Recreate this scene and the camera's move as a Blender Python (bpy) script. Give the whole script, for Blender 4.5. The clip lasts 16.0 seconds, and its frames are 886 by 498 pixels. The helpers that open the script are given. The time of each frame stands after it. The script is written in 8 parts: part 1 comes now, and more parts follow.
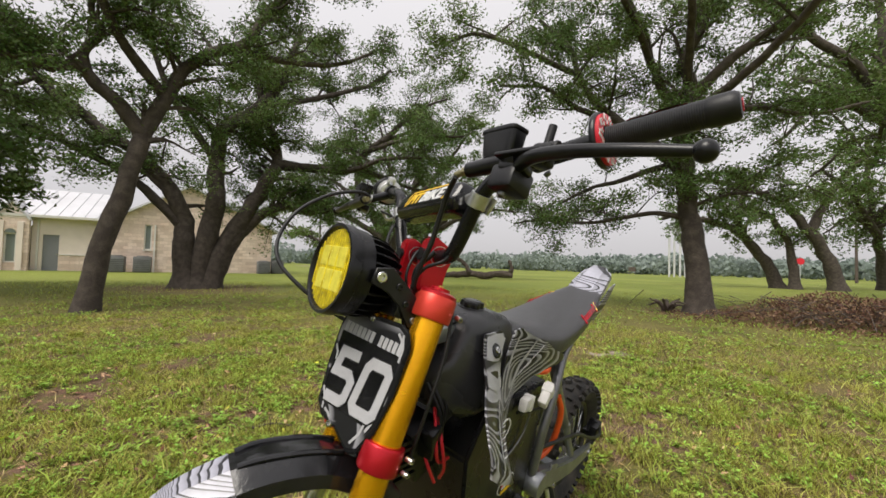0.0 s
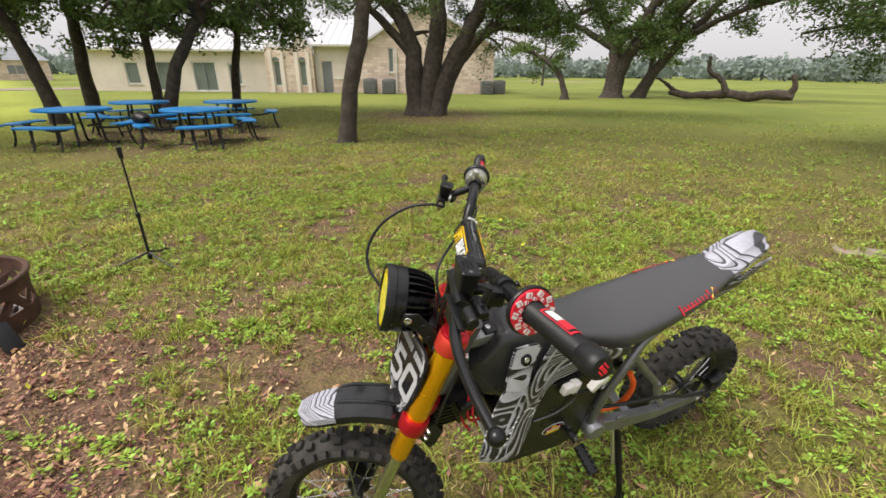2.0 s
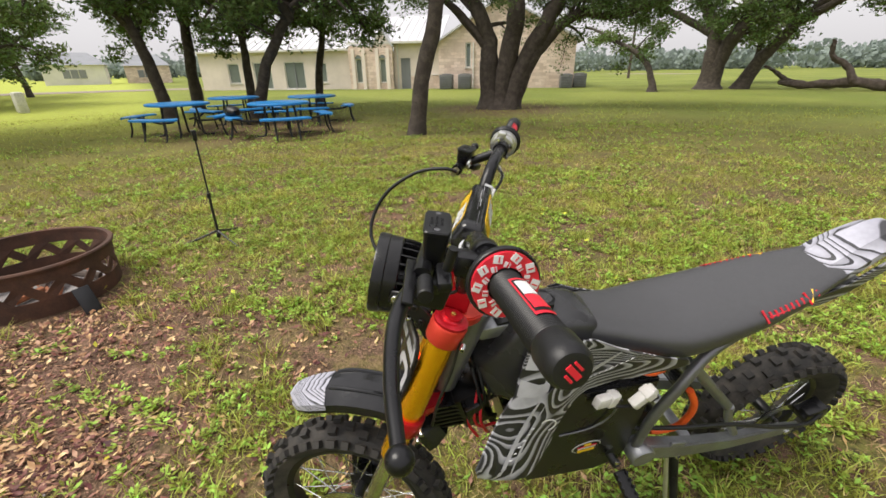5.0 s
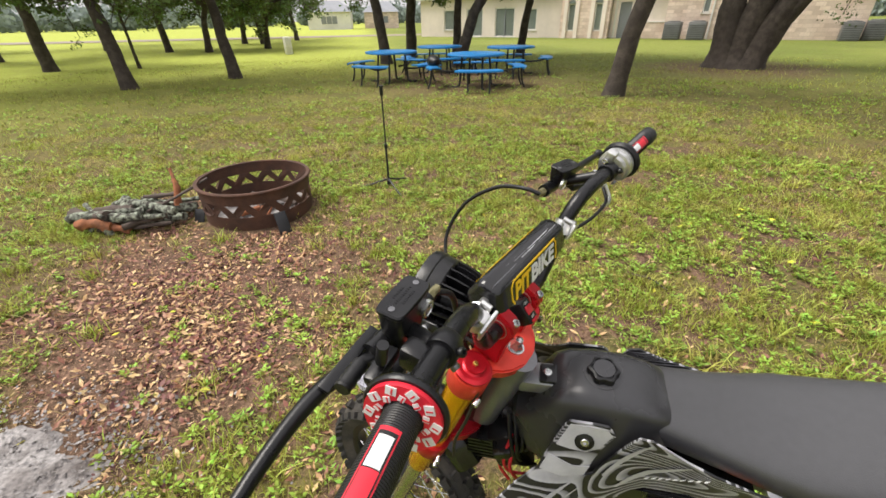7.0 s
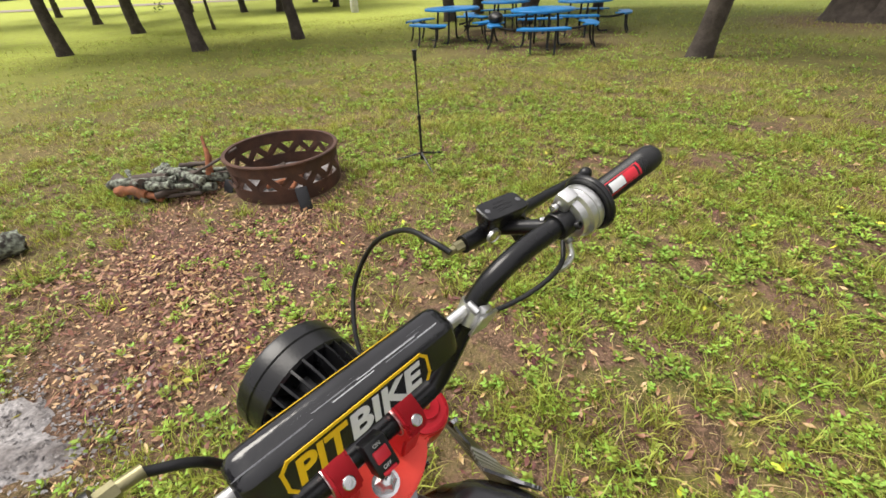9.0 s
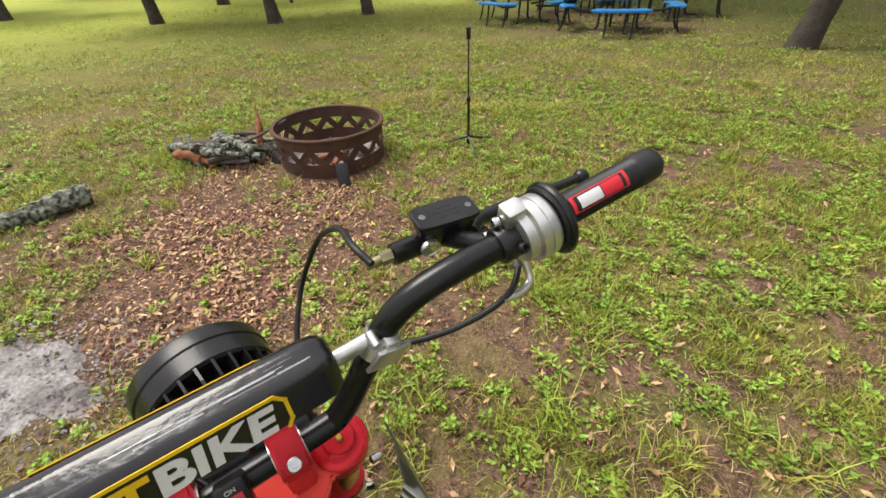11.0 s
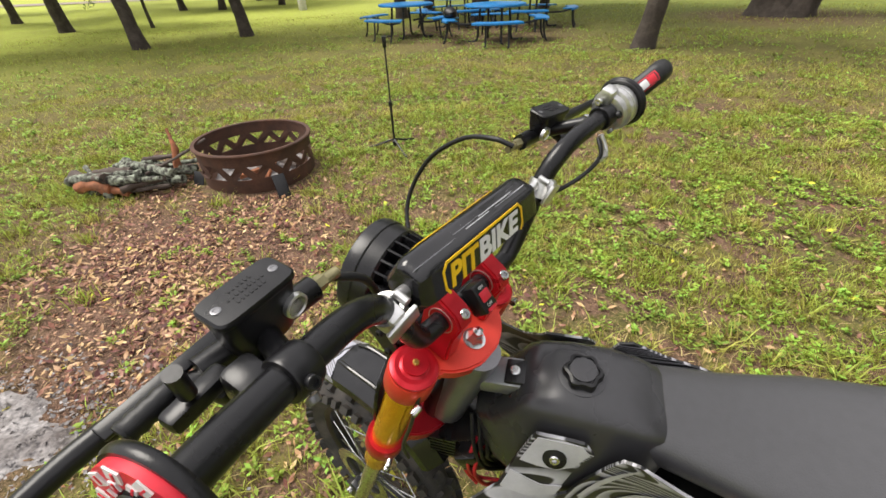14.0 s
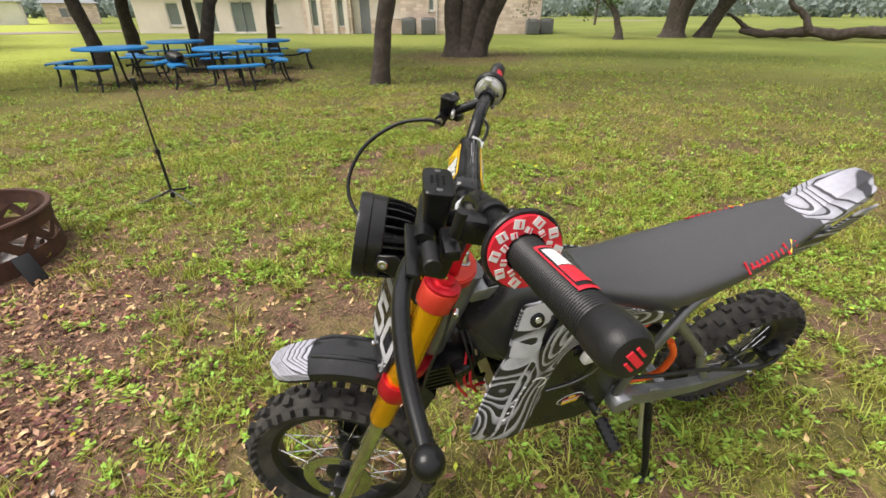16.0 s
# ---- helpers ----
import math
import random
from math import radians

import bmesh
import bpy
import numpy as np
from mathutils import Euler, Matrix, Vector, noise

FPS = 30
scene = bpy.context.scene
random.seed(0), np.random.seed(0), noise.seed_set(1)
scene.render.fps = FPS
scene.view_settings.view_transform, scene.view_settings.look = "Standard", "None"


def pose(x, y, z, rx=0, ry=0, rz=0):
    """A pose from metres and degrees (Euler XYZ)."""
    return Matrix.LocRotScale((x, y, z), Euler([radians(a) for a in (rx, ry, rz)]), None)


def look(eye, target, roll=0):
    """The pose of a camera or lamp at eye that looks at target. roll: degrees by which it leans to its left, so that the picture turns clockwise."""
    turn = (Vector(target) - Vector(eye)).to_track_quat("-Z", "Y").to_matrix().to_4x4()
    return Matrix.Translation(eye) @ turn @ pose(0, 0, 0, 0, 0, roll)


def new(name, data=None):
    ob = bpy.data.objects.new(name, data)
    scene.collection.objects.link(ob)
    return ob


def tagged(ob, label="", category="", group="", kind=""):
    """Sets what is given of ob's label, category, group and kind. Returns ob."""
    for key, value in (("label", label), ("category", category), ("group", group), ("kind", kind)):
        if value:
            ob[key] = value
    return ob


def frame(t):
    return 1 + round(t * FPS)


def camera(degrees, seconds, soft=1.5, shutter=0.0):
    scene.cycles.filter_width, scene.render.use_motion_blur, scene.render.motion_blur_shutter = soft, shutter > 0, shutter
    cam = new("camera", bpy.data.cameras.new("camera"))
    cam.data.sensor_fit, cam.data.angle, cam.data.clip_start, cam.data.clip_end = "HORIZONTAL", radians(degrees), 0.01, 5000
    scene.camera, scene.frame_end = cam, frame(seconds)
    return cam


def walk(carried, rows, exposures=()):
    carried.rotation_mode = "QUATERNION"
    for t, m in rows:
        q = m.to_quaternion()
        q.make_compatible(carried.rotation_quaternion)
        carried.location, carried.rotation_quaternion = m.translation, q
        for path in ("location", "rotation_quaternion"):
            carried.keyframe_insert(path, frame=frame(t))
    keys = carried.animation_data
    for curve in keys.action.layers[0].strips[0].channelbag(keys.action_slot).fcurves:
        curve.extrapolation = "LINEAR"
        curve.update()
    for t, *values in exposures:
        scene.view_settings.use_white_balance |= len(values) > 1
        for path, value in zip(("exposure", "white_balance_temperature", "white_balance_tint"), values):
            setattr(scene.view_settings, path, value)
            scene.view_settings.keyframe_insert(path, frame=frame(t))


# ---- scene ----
cam = camera(93.9, 16.0, soft=1.6)
# seconds, eye, point looked at, lean
PATH = [
    (0, (0.632, 1.401, 0.82), (0.119, 3.332, 0.9), 1.6),
    (0.5, (0.644, 1.414, 0.9), (0.041, 3.319, 0.799), 1.2),
    (1, (0.67, 1.405, 1.127), (-0.109, 3.188, 0.664), 1.2),
    (1.5, (0.799, 1.434, 1.241), (-0.243, 2.993, 0.544), 1.2),
    (2, (0.933, 1.519, 1.265), (-0.35, 2.839, 0.483), 0.5),
    (2.5, (0.97, 1.6, 1.23), (-0.433, 2.759, 0.401), -0.3),
    (3, (0.984, 1.668, 1.205), (-0.453, 2.772, 0.357), -0.2),
    (5.5, (0.926, 1.715, 1.157), (-0.623, 2.73, 0.402), -1.8),
    (6, (0.974, 1.79, 1.177), (-0.695, 2.538, 0.369), -0.8),
    (6.5, (0.952, 1.829, 1.215), (-0.773, 2.31, 0.324), -0.6),
    (7, (0.908, 1.933, 1.242), (-0.817, 2.211, 0.269), -1.1),
    (7.5, (0.863, 2.083, 1.261), (-0.868, 2.172, 0.262), -2.1),
    (8, (0.807, 2.155, 1.279), (-0.938, 2.144, 0.302), -2.2),
    (8.5, (0.724, 2.185, 1.26), (-0.962, 2.209, 0.184), -2.1),
    (11, (0.552, 2.339, 1.205), (-1.052, 2.065, 0.042), -2.4),
    (11.5, (0.573, 2.356, 1.203), (-1.024, 1.991, 0.056), -2.3),
    (12, (0.613, 2.357, 1.2), (-0.984, 1.922, 0.076), -2.6),
    (12.5, (0.64, 2.306, 1.197), (-0.98, 1.907, 0.094), -2.6),
    (13, (0.703, 2.209, 1.199), (-0.96, 1.955, 0.117), -2.7),
    (13.5, (0.775, 2.122, 1.191), (-0.899, 2.066, 0.099), -2.7),
    (14, (0.796, 2.057, 1.172), (-0.855, 2.223, 0.055), -2.5),
    (14.5, (0.719, 2.026, 1.149), (-0.853, 2.447, -0.014), -3.3),
    (15, (0.722, 1.976, 1.152), (-0.746, 2.680, -0.009), -3.3),
    (15.5, (0.810, 1.819, 1.148), (-0.560, 2.794, 0.064), -1.9),
    (16, (0.871, 1.697, 1.147), (-0.455, 2.820, 0.156), -0.1),
]
walk(cam, [(t, look(eye, target, roll)) for t, eye, target, roll in PATH], [(0, 0.42), (0.7, 0.47), (1.6, 0.68), (5.5, 0.74), (7.0, 0.87), (11.0, 0.77), (13.0, 0.79), (14.8, 0.93), (15.5, 0.81), (16.0, 0.80)])

# ---- light: a bright overcast morning ----
SUN_ELEVATION, SUN_TURN = radians(58), radians(200)
world = bpy.data.worlds.new("overcast_sky")
scene.world = world
world.use_nodes = True
wn, wl = world.node_tree.nodes, world.node_tree.links
wn.clear()
sky = wn.new("ShaderNodeTexSky")
sky.sky_type = "NISHITA"
sky.sun_disc = False
sky.sun_elevation, sky.sun_rotation = SUN_ELEVATION, SUN_TURN
sky.dust_density, sky.air_density = 3.0, 1.0
grey = wn.new("ShaderNodeHueSaturation")
grey.inputs["Saturation"].default_value = 0.12
cloud = wn.new("ShaderNodeMix")
cloud.data_type = "RGBA"
cloud.inputs[0].default_value = 0.72
cloud.inputs[7].default_value = (8.5, 8.2, 8.4, 1)
back = wn.new("ShaderNodeBackground")
back.inputs["Strength"].default_value = 0.060
wout = wn.new("ShaderNodeOutputWorld")
wl.new(sky.outputs[0], grey.inputs["Color"])
wl.new(grey.outputs[0], cloud.inputs[6])
# overcast dome: three times as bright overhead as at the horizon
where = wn.new("ShaderNodeTexCoord")
height = wn.new("ShaderNodeSeparateXYZ")
dome = wn.new("ShaderNodeMapRange")
dome.inputs["To Min"].default_value, dome.inputs["To Max"].default_value = 1.10, 1.95
scaled = wn.new("ShaderNodeVectorMath")
scaled.operation = "SCALE"
wl.new(where.outputs["Generated"], height.inputs[0])
wl.new(height.outputs["Z"], dome.inputs["Value"])
wl.new(cloud.outputs[2], scaled.inputs[0])
wl.new(dome.outputs[0], scaled.inputs["Scale"])
wl.new(scaled.outputs[0], back.inputs["Color"])
wl.new(back.outputs[0], wout.inputs["Surface"])

lamp = bpy.data.lights.new("sun", "SUN")
lamp.energy, lamp.angle, lamp.color = 2.3, radians(32), (1.0, 0.94, 0.85)
sun = new("sun", lamp)
sun.rotation_euler = (radians(90) - SUN_ELEVATION, 0, radians(180) - SUN_TURN)



# ---- materials ----
def material(name, colour, rough=0.6, metal=0.0, grain=0.15, size=8.0, coarse=0.15, bump=0.0, bump_size=60.0, second=None, coat=0.0, spread=0.0):
    """A surface with two scales of variation: fine grain and broad stains towards a second colour, with a fine relief."""
    m = bpy.data.materials.new(name)
    m.use_nodes = True
    n, ln = m.node_tree.nodes, m.node_tree.links
    b = n["Principled BSDF"]
    b.inputs["Roughness"].default_value = rough
    b.inputs["Metallic"].default_value = metal
    b.inputs["Coat Weight"].default_value = coat
    b.inputs["Coat Roughness"].default_value = 0.12
    co = n.new("ShaderNodeTexCoord")
    big = n.new("ShaderNodeTexNoise")
    big.inputs["Scale"].default_value = size
    big.inputs["Detail"].default_value = 4
    fine = n.new("ShaderNodeTexNoise")
    fine.inputs["Scale"].default_value = size * 9
    fine.inputs["Detail"].default_value = 3
    ln.new(co.outputs["Object"], big.inputs["Vector"])
    ln.new(co.outputs["Object"], fine.inputs["Vector"])
    c2 = second or tuple(c * 0.55 for c in colour)
    ramp = n.new("ShaderNodeMapRange")
    ramp.inputs["From Min"].default_value, ramp.inputs["From Max"].default_value = 0.4, 0.72
    ramp.inputs["To Max"].default_value = min(1.0, coarse * 3)
    ln.new(big.outputs["Fac"], ramp.inputs["Value"])
    mix = n.new("ShaderNodeMix")
    mix.data_type = "RGBA"
    mix.inputs[6].default_value, mix.inputs[7].default_value = (*colour, 1), (*c2, 1)
    ln.new(ramp.outputs[0], mix.inputs[0])
    val = n.new("ShaderNodeMapRange")
    val.inputs["To Min"].default_value, val.inputs["To Max"].default_value = 1 - grain, 1 + grain
    ln.new(fine.outputs["Fac"], val.inputs["Value"])
    hsv = n.new("ShaderNodeHueSaturation")
    ln.new(mix.outputs[2], hsv.inputs["Color"])
    if spread:
        geo = n.new("ShaderNodeNewGeometry")
        isl = n.new("ShaderNodeMapRange")
        isl.inputs["To Min"].default_value, isl.inputs["To Max"].default_value = 1 - spread, 1 + spread
        ln.new(geo.outputs["Random Per Island"], isl.inputs["Value"])
        mul = n.new("ShaderNodeMath")
        mul.operation = "MULTIPLY"
        ln.new(val.outputs[0], mul.inputs[0])
        ln.new(isl.outputs[0], mul.inputs[1])
        ln.new(mul.outputs[0], hsv.inputs["Value"])
        hue = n.new("ShaderNodeMapRange")
        hue.inputs["To Min"].default_value, hue.inputs["To Max"].default_value = 0.5 - 0.06 * spread, 0.5 + 0.06 * spread
        ln.new(geo.outputs["Random Per Island"], hue.inputs["Value"])
        ln.new(hue.outputs[0], hsv.inputs["Hue"])
    else:
        ln.new(val.outputs[0], hsv.inputs["Value"])
    ln.new(hsv.outputs[0], b.inputs["Base Color"])
    rr = n.new("ShaderNodeMapRange")
    rr.inputs["To Min"].default_value, rr.inputs["To Max"].default_value = max(0.03, rough - 0.08), min(1, rough + 0.08)
    ln.new(big.outputs["Fac"], rr.inputs["Value"])
    ln.new(rr.outputs[0], b.inputs["Roughness"])
    if bump:
        bn = n.new("ShaderNodeTexNoise")
        bn.inputs["Scale"].default_value = bump_size
        bn.inputs["Detail"].default_value = 3
        ln.new(co.outputs["Object"], bn.inputs["Vector"])
        bp = n.new("ShaderNodeBump")
        bp.inputs["Strength"].default_value = bump
        bp.inputs["Distance"].default_value = 0.3 / bump_size
        ln.new(bn.outputs["Fac"], bp.inputs["Height"])
        ln.new(bp.outputs[0], b.inputs["Normal"])
    return m


def leafy(name, colour, second, size=0.6, spread=0.35, rough=0.55, through_light=0.35):
    """Foliage: thin, slightly translucent leaves whose colour changes from leaf to leaf and from clump to clump."""
    m = material(name, colour, rough, 0, 0.1, size, 0.3, 0, 60, second, 0, spread)
    n, ln = m.node_tree.nodes, m.node_tree.links
    b = n["Principled BSDF"]
    b.inputs["Specular IOR Level"].default_value = 0.25
    src = b.inputs["Base Color"].links[0].from_socket
    tr = n.new("ShaderNodeBsdfTranslucent")
    ln.new(src, tr.inputs["Color"])
    mx = n.new("ShaderNodeMixShader")
    mx.inputs[0].default_value = through_light
    ln.new(b.outputs[0], mx.inputs[1])
    ln.new(tr.outputs[0], mx.inputs[2])
    ln.new(mx.outputs[0], n["Material Output"].inputs["Surface"])
    return m


def ground_material():
    """Lawn over dark soil: worn earth with leaf litter before the fire ring, patchy turf elsewhere."""
    m = bpy.data.materials.new("lawn_soil")
    m.use_nodes = True
    n, ln = m.node_tree.nodes, m.node_tree.links
    b = n["Principled BSDF"]
    b.inputs["Roughness"].default_value = 0.95
    b.inputs["Specular IOR Level"].default_value = 0.15
    co = n.new("ShaderNodeTexCoord")

    def noise_node(scale, detail=4):
        t = n.new("ShaderNodeTexNoise")
        t.inputs["Scale"].default_value, t.inputs["Detail"].default_value = scale, detail
        ln.new(co.outputs["Object"], t.inputs["Vector"])
        return t.outputs["Fac"]

    def mixed(fac, a, c):
        x = n.new("ShaderNodeMix")
        x.data_type = "RGBA"
        ln.new(fac, x.inputs[0])
        for k, s in ((6, a), (7, c)):
            if isinstance(s, tuple):
                x.inputs[k].default_value = (*s, 1)
            else:
                ln.new(s, x.inputs[k])
        return x.outputs[2]

    def stepped(v, lo, hi, a=0.0, c=1.0):
        x = n.new("ShaderNodeMapRange")
        x.interpolation_type = "SMOOTHSTEP"
        for k, val in (("From Min", lo), ("From Max", hi), ("To Min", a), ("To Max", c)):
            x.inputs[k].default_value = val
        ln.new(v, x.inputs["Value"])
        return x.outputs[0]

    soil = mixed(stepped(noise_node(14), 0.35, 0.65), (0.060, 0.036, 0.027), (0.150, 0.088, 0.064))
    soil = mixed(stepped(noise_node(70, 2), 0.5, 0.7), soil, (0.22, 0.130, 0.092))
    soil = mixed(stepped(noise_node(190, 2), 0.58, 0.68), soil, (0.34, 0.22, 0.15))
    soil = mixed(stepped(noise_node(150, 2), 0.30, 0.42, 1.0, 0.0), soil, (0.030, 0.020, 0.015))
    grass = mixed(stepped(noise_node(1.1), 0.35, 0.65), (0.105, 0.105, 0.032), (0.19, 0.175, 0.048))
    grass = mixed(stepped(noise_node(30, 3), 0.4, 0.7), grass, (0.060, 0.055, 0.024))
    grass = mixed(stepped(noise_node(120, 2), 0.55, 0.68), grass, (0.30, 0.22, 0.10))
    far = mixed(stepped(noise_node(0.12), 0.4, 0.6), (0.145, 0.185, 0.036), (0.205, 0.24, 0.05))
    # painted light: the far lawn turns brighter from y 5 down to 1
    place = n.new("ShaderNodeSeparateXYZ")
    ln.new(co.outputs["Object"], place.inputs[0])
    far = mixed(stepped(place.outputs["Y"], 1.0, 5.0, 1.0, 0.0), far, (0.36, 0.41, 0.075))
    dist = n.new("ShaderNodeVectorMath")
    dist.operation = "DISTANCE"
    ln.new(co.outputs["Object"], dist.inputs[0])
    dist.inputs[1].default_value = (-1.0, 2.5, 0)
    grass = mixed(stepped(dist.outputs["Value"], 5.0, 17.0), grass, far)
    spot = n.new("ShaderNodeVectorMath")
    spot.operation = "DISTANCE"
    ln.new(co.outputs["Object"], spot.inputs[0])
    spot.inputs[1].default_value = (-1.15, 0.80, 0)
    add = n.new("ShaderNodeMath")
    add.operation = "MULTIPLY_ADD"
    ln.new(noise_node(1.7), add.inputs[0])
    add.inputs[1].default_value = 2.2
    ln.new(spot.outputs["Value"], add.inputs[2])
    spot2 = n.new("ShaderNodeVectorMath")
    spot2.operation = "DISTANCE"
    ln.new(co.outputs["Object"], spot2.inputs[0])
    spot2.inputs[1].default_value = (-0.95, 1.80, 0)
    add2 = n.new("ShaderNodeMath")
    add2.operation = "MULTIPLY_ADD"
    ln.new(noise_node(2.6), add2.inputs[0])
    add2.inputs[1].default_value = 2.0
    ln.new(spot2.outputs["Value"], add2.inputs[2])
    bare = n.new("ShaderNodeMath")
    bare.operation = "MAXIMUM"
    ln.new(stepped(add.outputs[0], 1.7, 2.8, 0.95, 0.0), bare.inputs[0])
    ln.new(stepped(add2.outputs[0], 1.45, 2.35, 0.60, 0.0), bare.inputs[1])
    bare = bare.outputs[0]
    patches = stepped(noise_node(5.5), 0.43, 0.57, 0.0, 0.9)
    near = stepped(dist.outputs["Value"], 2.6, 6.0, 1.0, 0.22)
    p2 = n.new("ShaderNodeMath")
    p2.operation = "MULTIPLY"
    ln.new(patches, p2.inputs[0])
    ln.new(near, p2.inputs[1])
    both = n.new("ShaderNodeMath")
    both.operation = "MAXIMUM"
    ln.new(bare, both.inputs[0])
    ln.new(p2.outputs[0], both.inputs[1])
    worn = both.outputs[0]
    for centre, r0, r1 in (((-10.4, 4.2, -0.1), 1.2, 3.6), ((-10.2, 12.1, -0.1), 1.0, 3.6), ((3.85, 11.9, -0.1), 0.6, 2.0)):
        trod = n.new("ShaderNodeVectorMath")
        trod.operation = "DISTANCE"
        ln.new(co.outputs["Object"], trod.inputs[0])
        trod.inputs[1].default_value = centre
        rough_edge = n.new("ShaderNodeMath")
        rough_edge.operation = "MULTIPLY_ADD"
        ln.new(noise_node(0.9), rough_edge.inputs[0])
        rough_edge.inputs[1].default_value = 2.0
        ln.new(trod.outputs["Value"], rough_edge.inputs[2])
        most = n.new("ShaderNodeMath")
        most.operation = "MAXIMUM"
        ln.new(stepped(rough_edge.outputs[0], r0 + 1.0, r1 + 1.0, 0.8, 0.0), most.inputs[0])
        ln.new(worn, most.inputs[1])
        worn = most.outputs[0]
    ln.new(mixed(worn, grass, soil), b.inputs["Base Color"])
    bp = n.new("ShaderNodeBump")
    bp.inputs["Strength"].default_value, bp.inputs["Distance"].default_value = 0.9, 0.02
    ln.new(noise_node(55, 5), bp.inputs["Height"])
    ln.new(bp.outputs[0], b.inputs["Normal"])
    return m


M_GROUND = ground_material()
M_BLADE = leafy("grass_blades", (0.34, 0.375, 0.060), (0.50, 0.43, 0.13), 2.2, 0.75)
M_WEED = leafy("weed_leaves", (0.34, 0.43, 0.068), (0.18, 0.25, 0.045), 4.0, 0.8)
M_STRAW = leafy("dry_grass", (0.56, 0.44, 0.22), (0.42, 0.31, 0.15), 1.5, 0.4)
M_LITTER = leafy("dead_leaves", (0.26, 0.115, 0.070), (0.52, 0.33, 0.23), 30.0, 0.85, 0.6, 0.1)
M_FRESH = leafy("yellow_fallen_leaves", (0.62, 0.58, 0.06), (0.42, 0.50, 0.06), 9.0, 0.4, 0.5, 0.2)
M_OAKLEAF = leafy("oak_leaves", (0.085, 0.130, 0.034), (0.16, 0.21, 0.062), 0.35, 0.55)
# distance haze is put into this pale grey leaf colour
M_HAZYLEAF = leafy("haze_paled_leaves", (0.24, 0.29, 0.26), (0.30, 0.35, 0.32), 0.03, 0.10)
M_BARK = material("oak_bark", (0.046, 0.036, 0.029), 0.95, 0, 0.6, 7, 0.3, 1.0, 22, (0.095, 0.078, 0.064))
M_DEADWOOD = material("grey_dead_wood", (0.070, 0.052, 0.042), 0.95, 0, 0.4, 5, 0.3, 0.9, 25, (0.13, 0.105, 0.09))


def coursed_stone(name, colour, second, joint):
    """Pale blocks in uneven courses with lighter joints; x runs along the wall and z up."""
    m = material(name, colour, 0.9, 0, 0.15, 1.2, 0.3, 0.4, 9, second)
    n, ln = m.node_tree.nodes, m.node_tree.links
    b = n["Principled BSDF"]
    src = b.inputs["Base Color"].links[0].from_socket
    co = n.new("ShaderNodeTexCoord")
    sep, com = n.new("ShaderNodeSeparateXYZ"), n.new("ShaderNodeCombineXYZ")
    ln.new(co.outputs["Object"], sep.inputs[0])
    ln.new(sep.outputs["X"], com.inputs["X"])
    ln.new(sep.outputs["Z"], com.inputs["Y"])
    br = n.new("ShaderNodeTexBrick")
    br.inputs["Scale"].default_value = 1.0
    br.inputs["Brick Width"].default_value, br.inputs["Row Height"].default_value = 0.46, 0.20
    br.inputs["Mortar Size"].default_value = 0.012
    br.inputs["Color1"].default_value, br.inputs["Color2"].default_value = (0.72, 0.68, 0.64, 1), (1.0, 0.98, 0.96, 1)
    br.inputs["Mortar"].default_value = joint
    ln.new(com.outputs[0], br.inputs["Vector"])
    mul = n.new("ShaderNodeMix")
    mul.data_type, mul.blend_type = "RGBA", "MULTIPLY"
    mul.inputs[0].default_value = 1.0
    ln.new(src, mul.inputs[6])
    ln.new(br.outputs["Color"], mul.inputs[7])
    ln.new(mul.outputs[2], b.inputs["Base Color"])
    return m


M_STONE = coursed_stone("pale_limestone", (0.80, 0.68, 0.60), (0.68, 0.54, 0.46), (0.74, 0.70, 0.66, 1))
M_STUCCO = material("cream_stucco", (0.78, 0.69, 0.62), 0.9, 0, 0.06, 0.4, 0.15, 0.2, 20)
M_ROOF = material("silver_metal_roof", (0.62, 0.62, 0.64), 0.45, 0.3, 0.05, 0.4, 0.15, 0.0)
M_GLASS = material("window_glass_green", (0.19, 0.22, 0.21), 0.12, 0, 0.05, 0.6, 0.2, 0.0)
M_DOOR = material("grey_painted_door", (0.22, 0.23, 0.25), 0.5, 0, 0.05, 1.0, 0.1)
M_FRAMEW = material("white_window_trim", (0.68, 0.66, 0.62), 0.6, 0, 0.04, 1.0, 0.1)
M_ACUNIT = material("grey_metal_casing", (0.16, 0.16, 0.16), 0.6, 0.2, 0.1, 3, 0.2)


# ---- building blocks ----
def part(name, bm, mat, parent=None, label="", smooth=True, m=None):
    """Links a bmesh as one mesh object, under a thing or a part, in the parent's own coordinates."""
    me = bpy.data.meshes.new(name)
    bmesh.ops.recalc_face_normals(bm, faces=bm.faces)
    bm.to_mesh(me)
    bm.free()
    return mesh_part(name, me, mat, parent, label, smooth, m)


def mesh_part(name, me, mat, parent=None, label="", smooth=True, m=None):
    me.materials.append(mat)
    for p in me.polygons:
        p.use_smooth = smooth
    if smooth:
        me.set_sharp_from_angle(angle=radians(38))
    ob = new(name, me)
    if parent:
        ob.parent = parent
    if m is not None:
        ob.matrix_basis = m
    if label:
        ob["label"] = label
    return ob


def thing(name, m, label, category, group="", kind=""):
    return_ob = new(name)
    return_ob.matrix_basis = m
    return_ob.empty_display_size = 0.1
    return tagged(return_ob, label, category, group, kind)


def arrays(name, verts, faces, mat, parent=None, label="", smooth=False):
    me = bpy.data.meshes.new(name)
    me.from_pydata(verts, [], faces)
    return mesh_part(name, me, mat, parent, label, smooth)


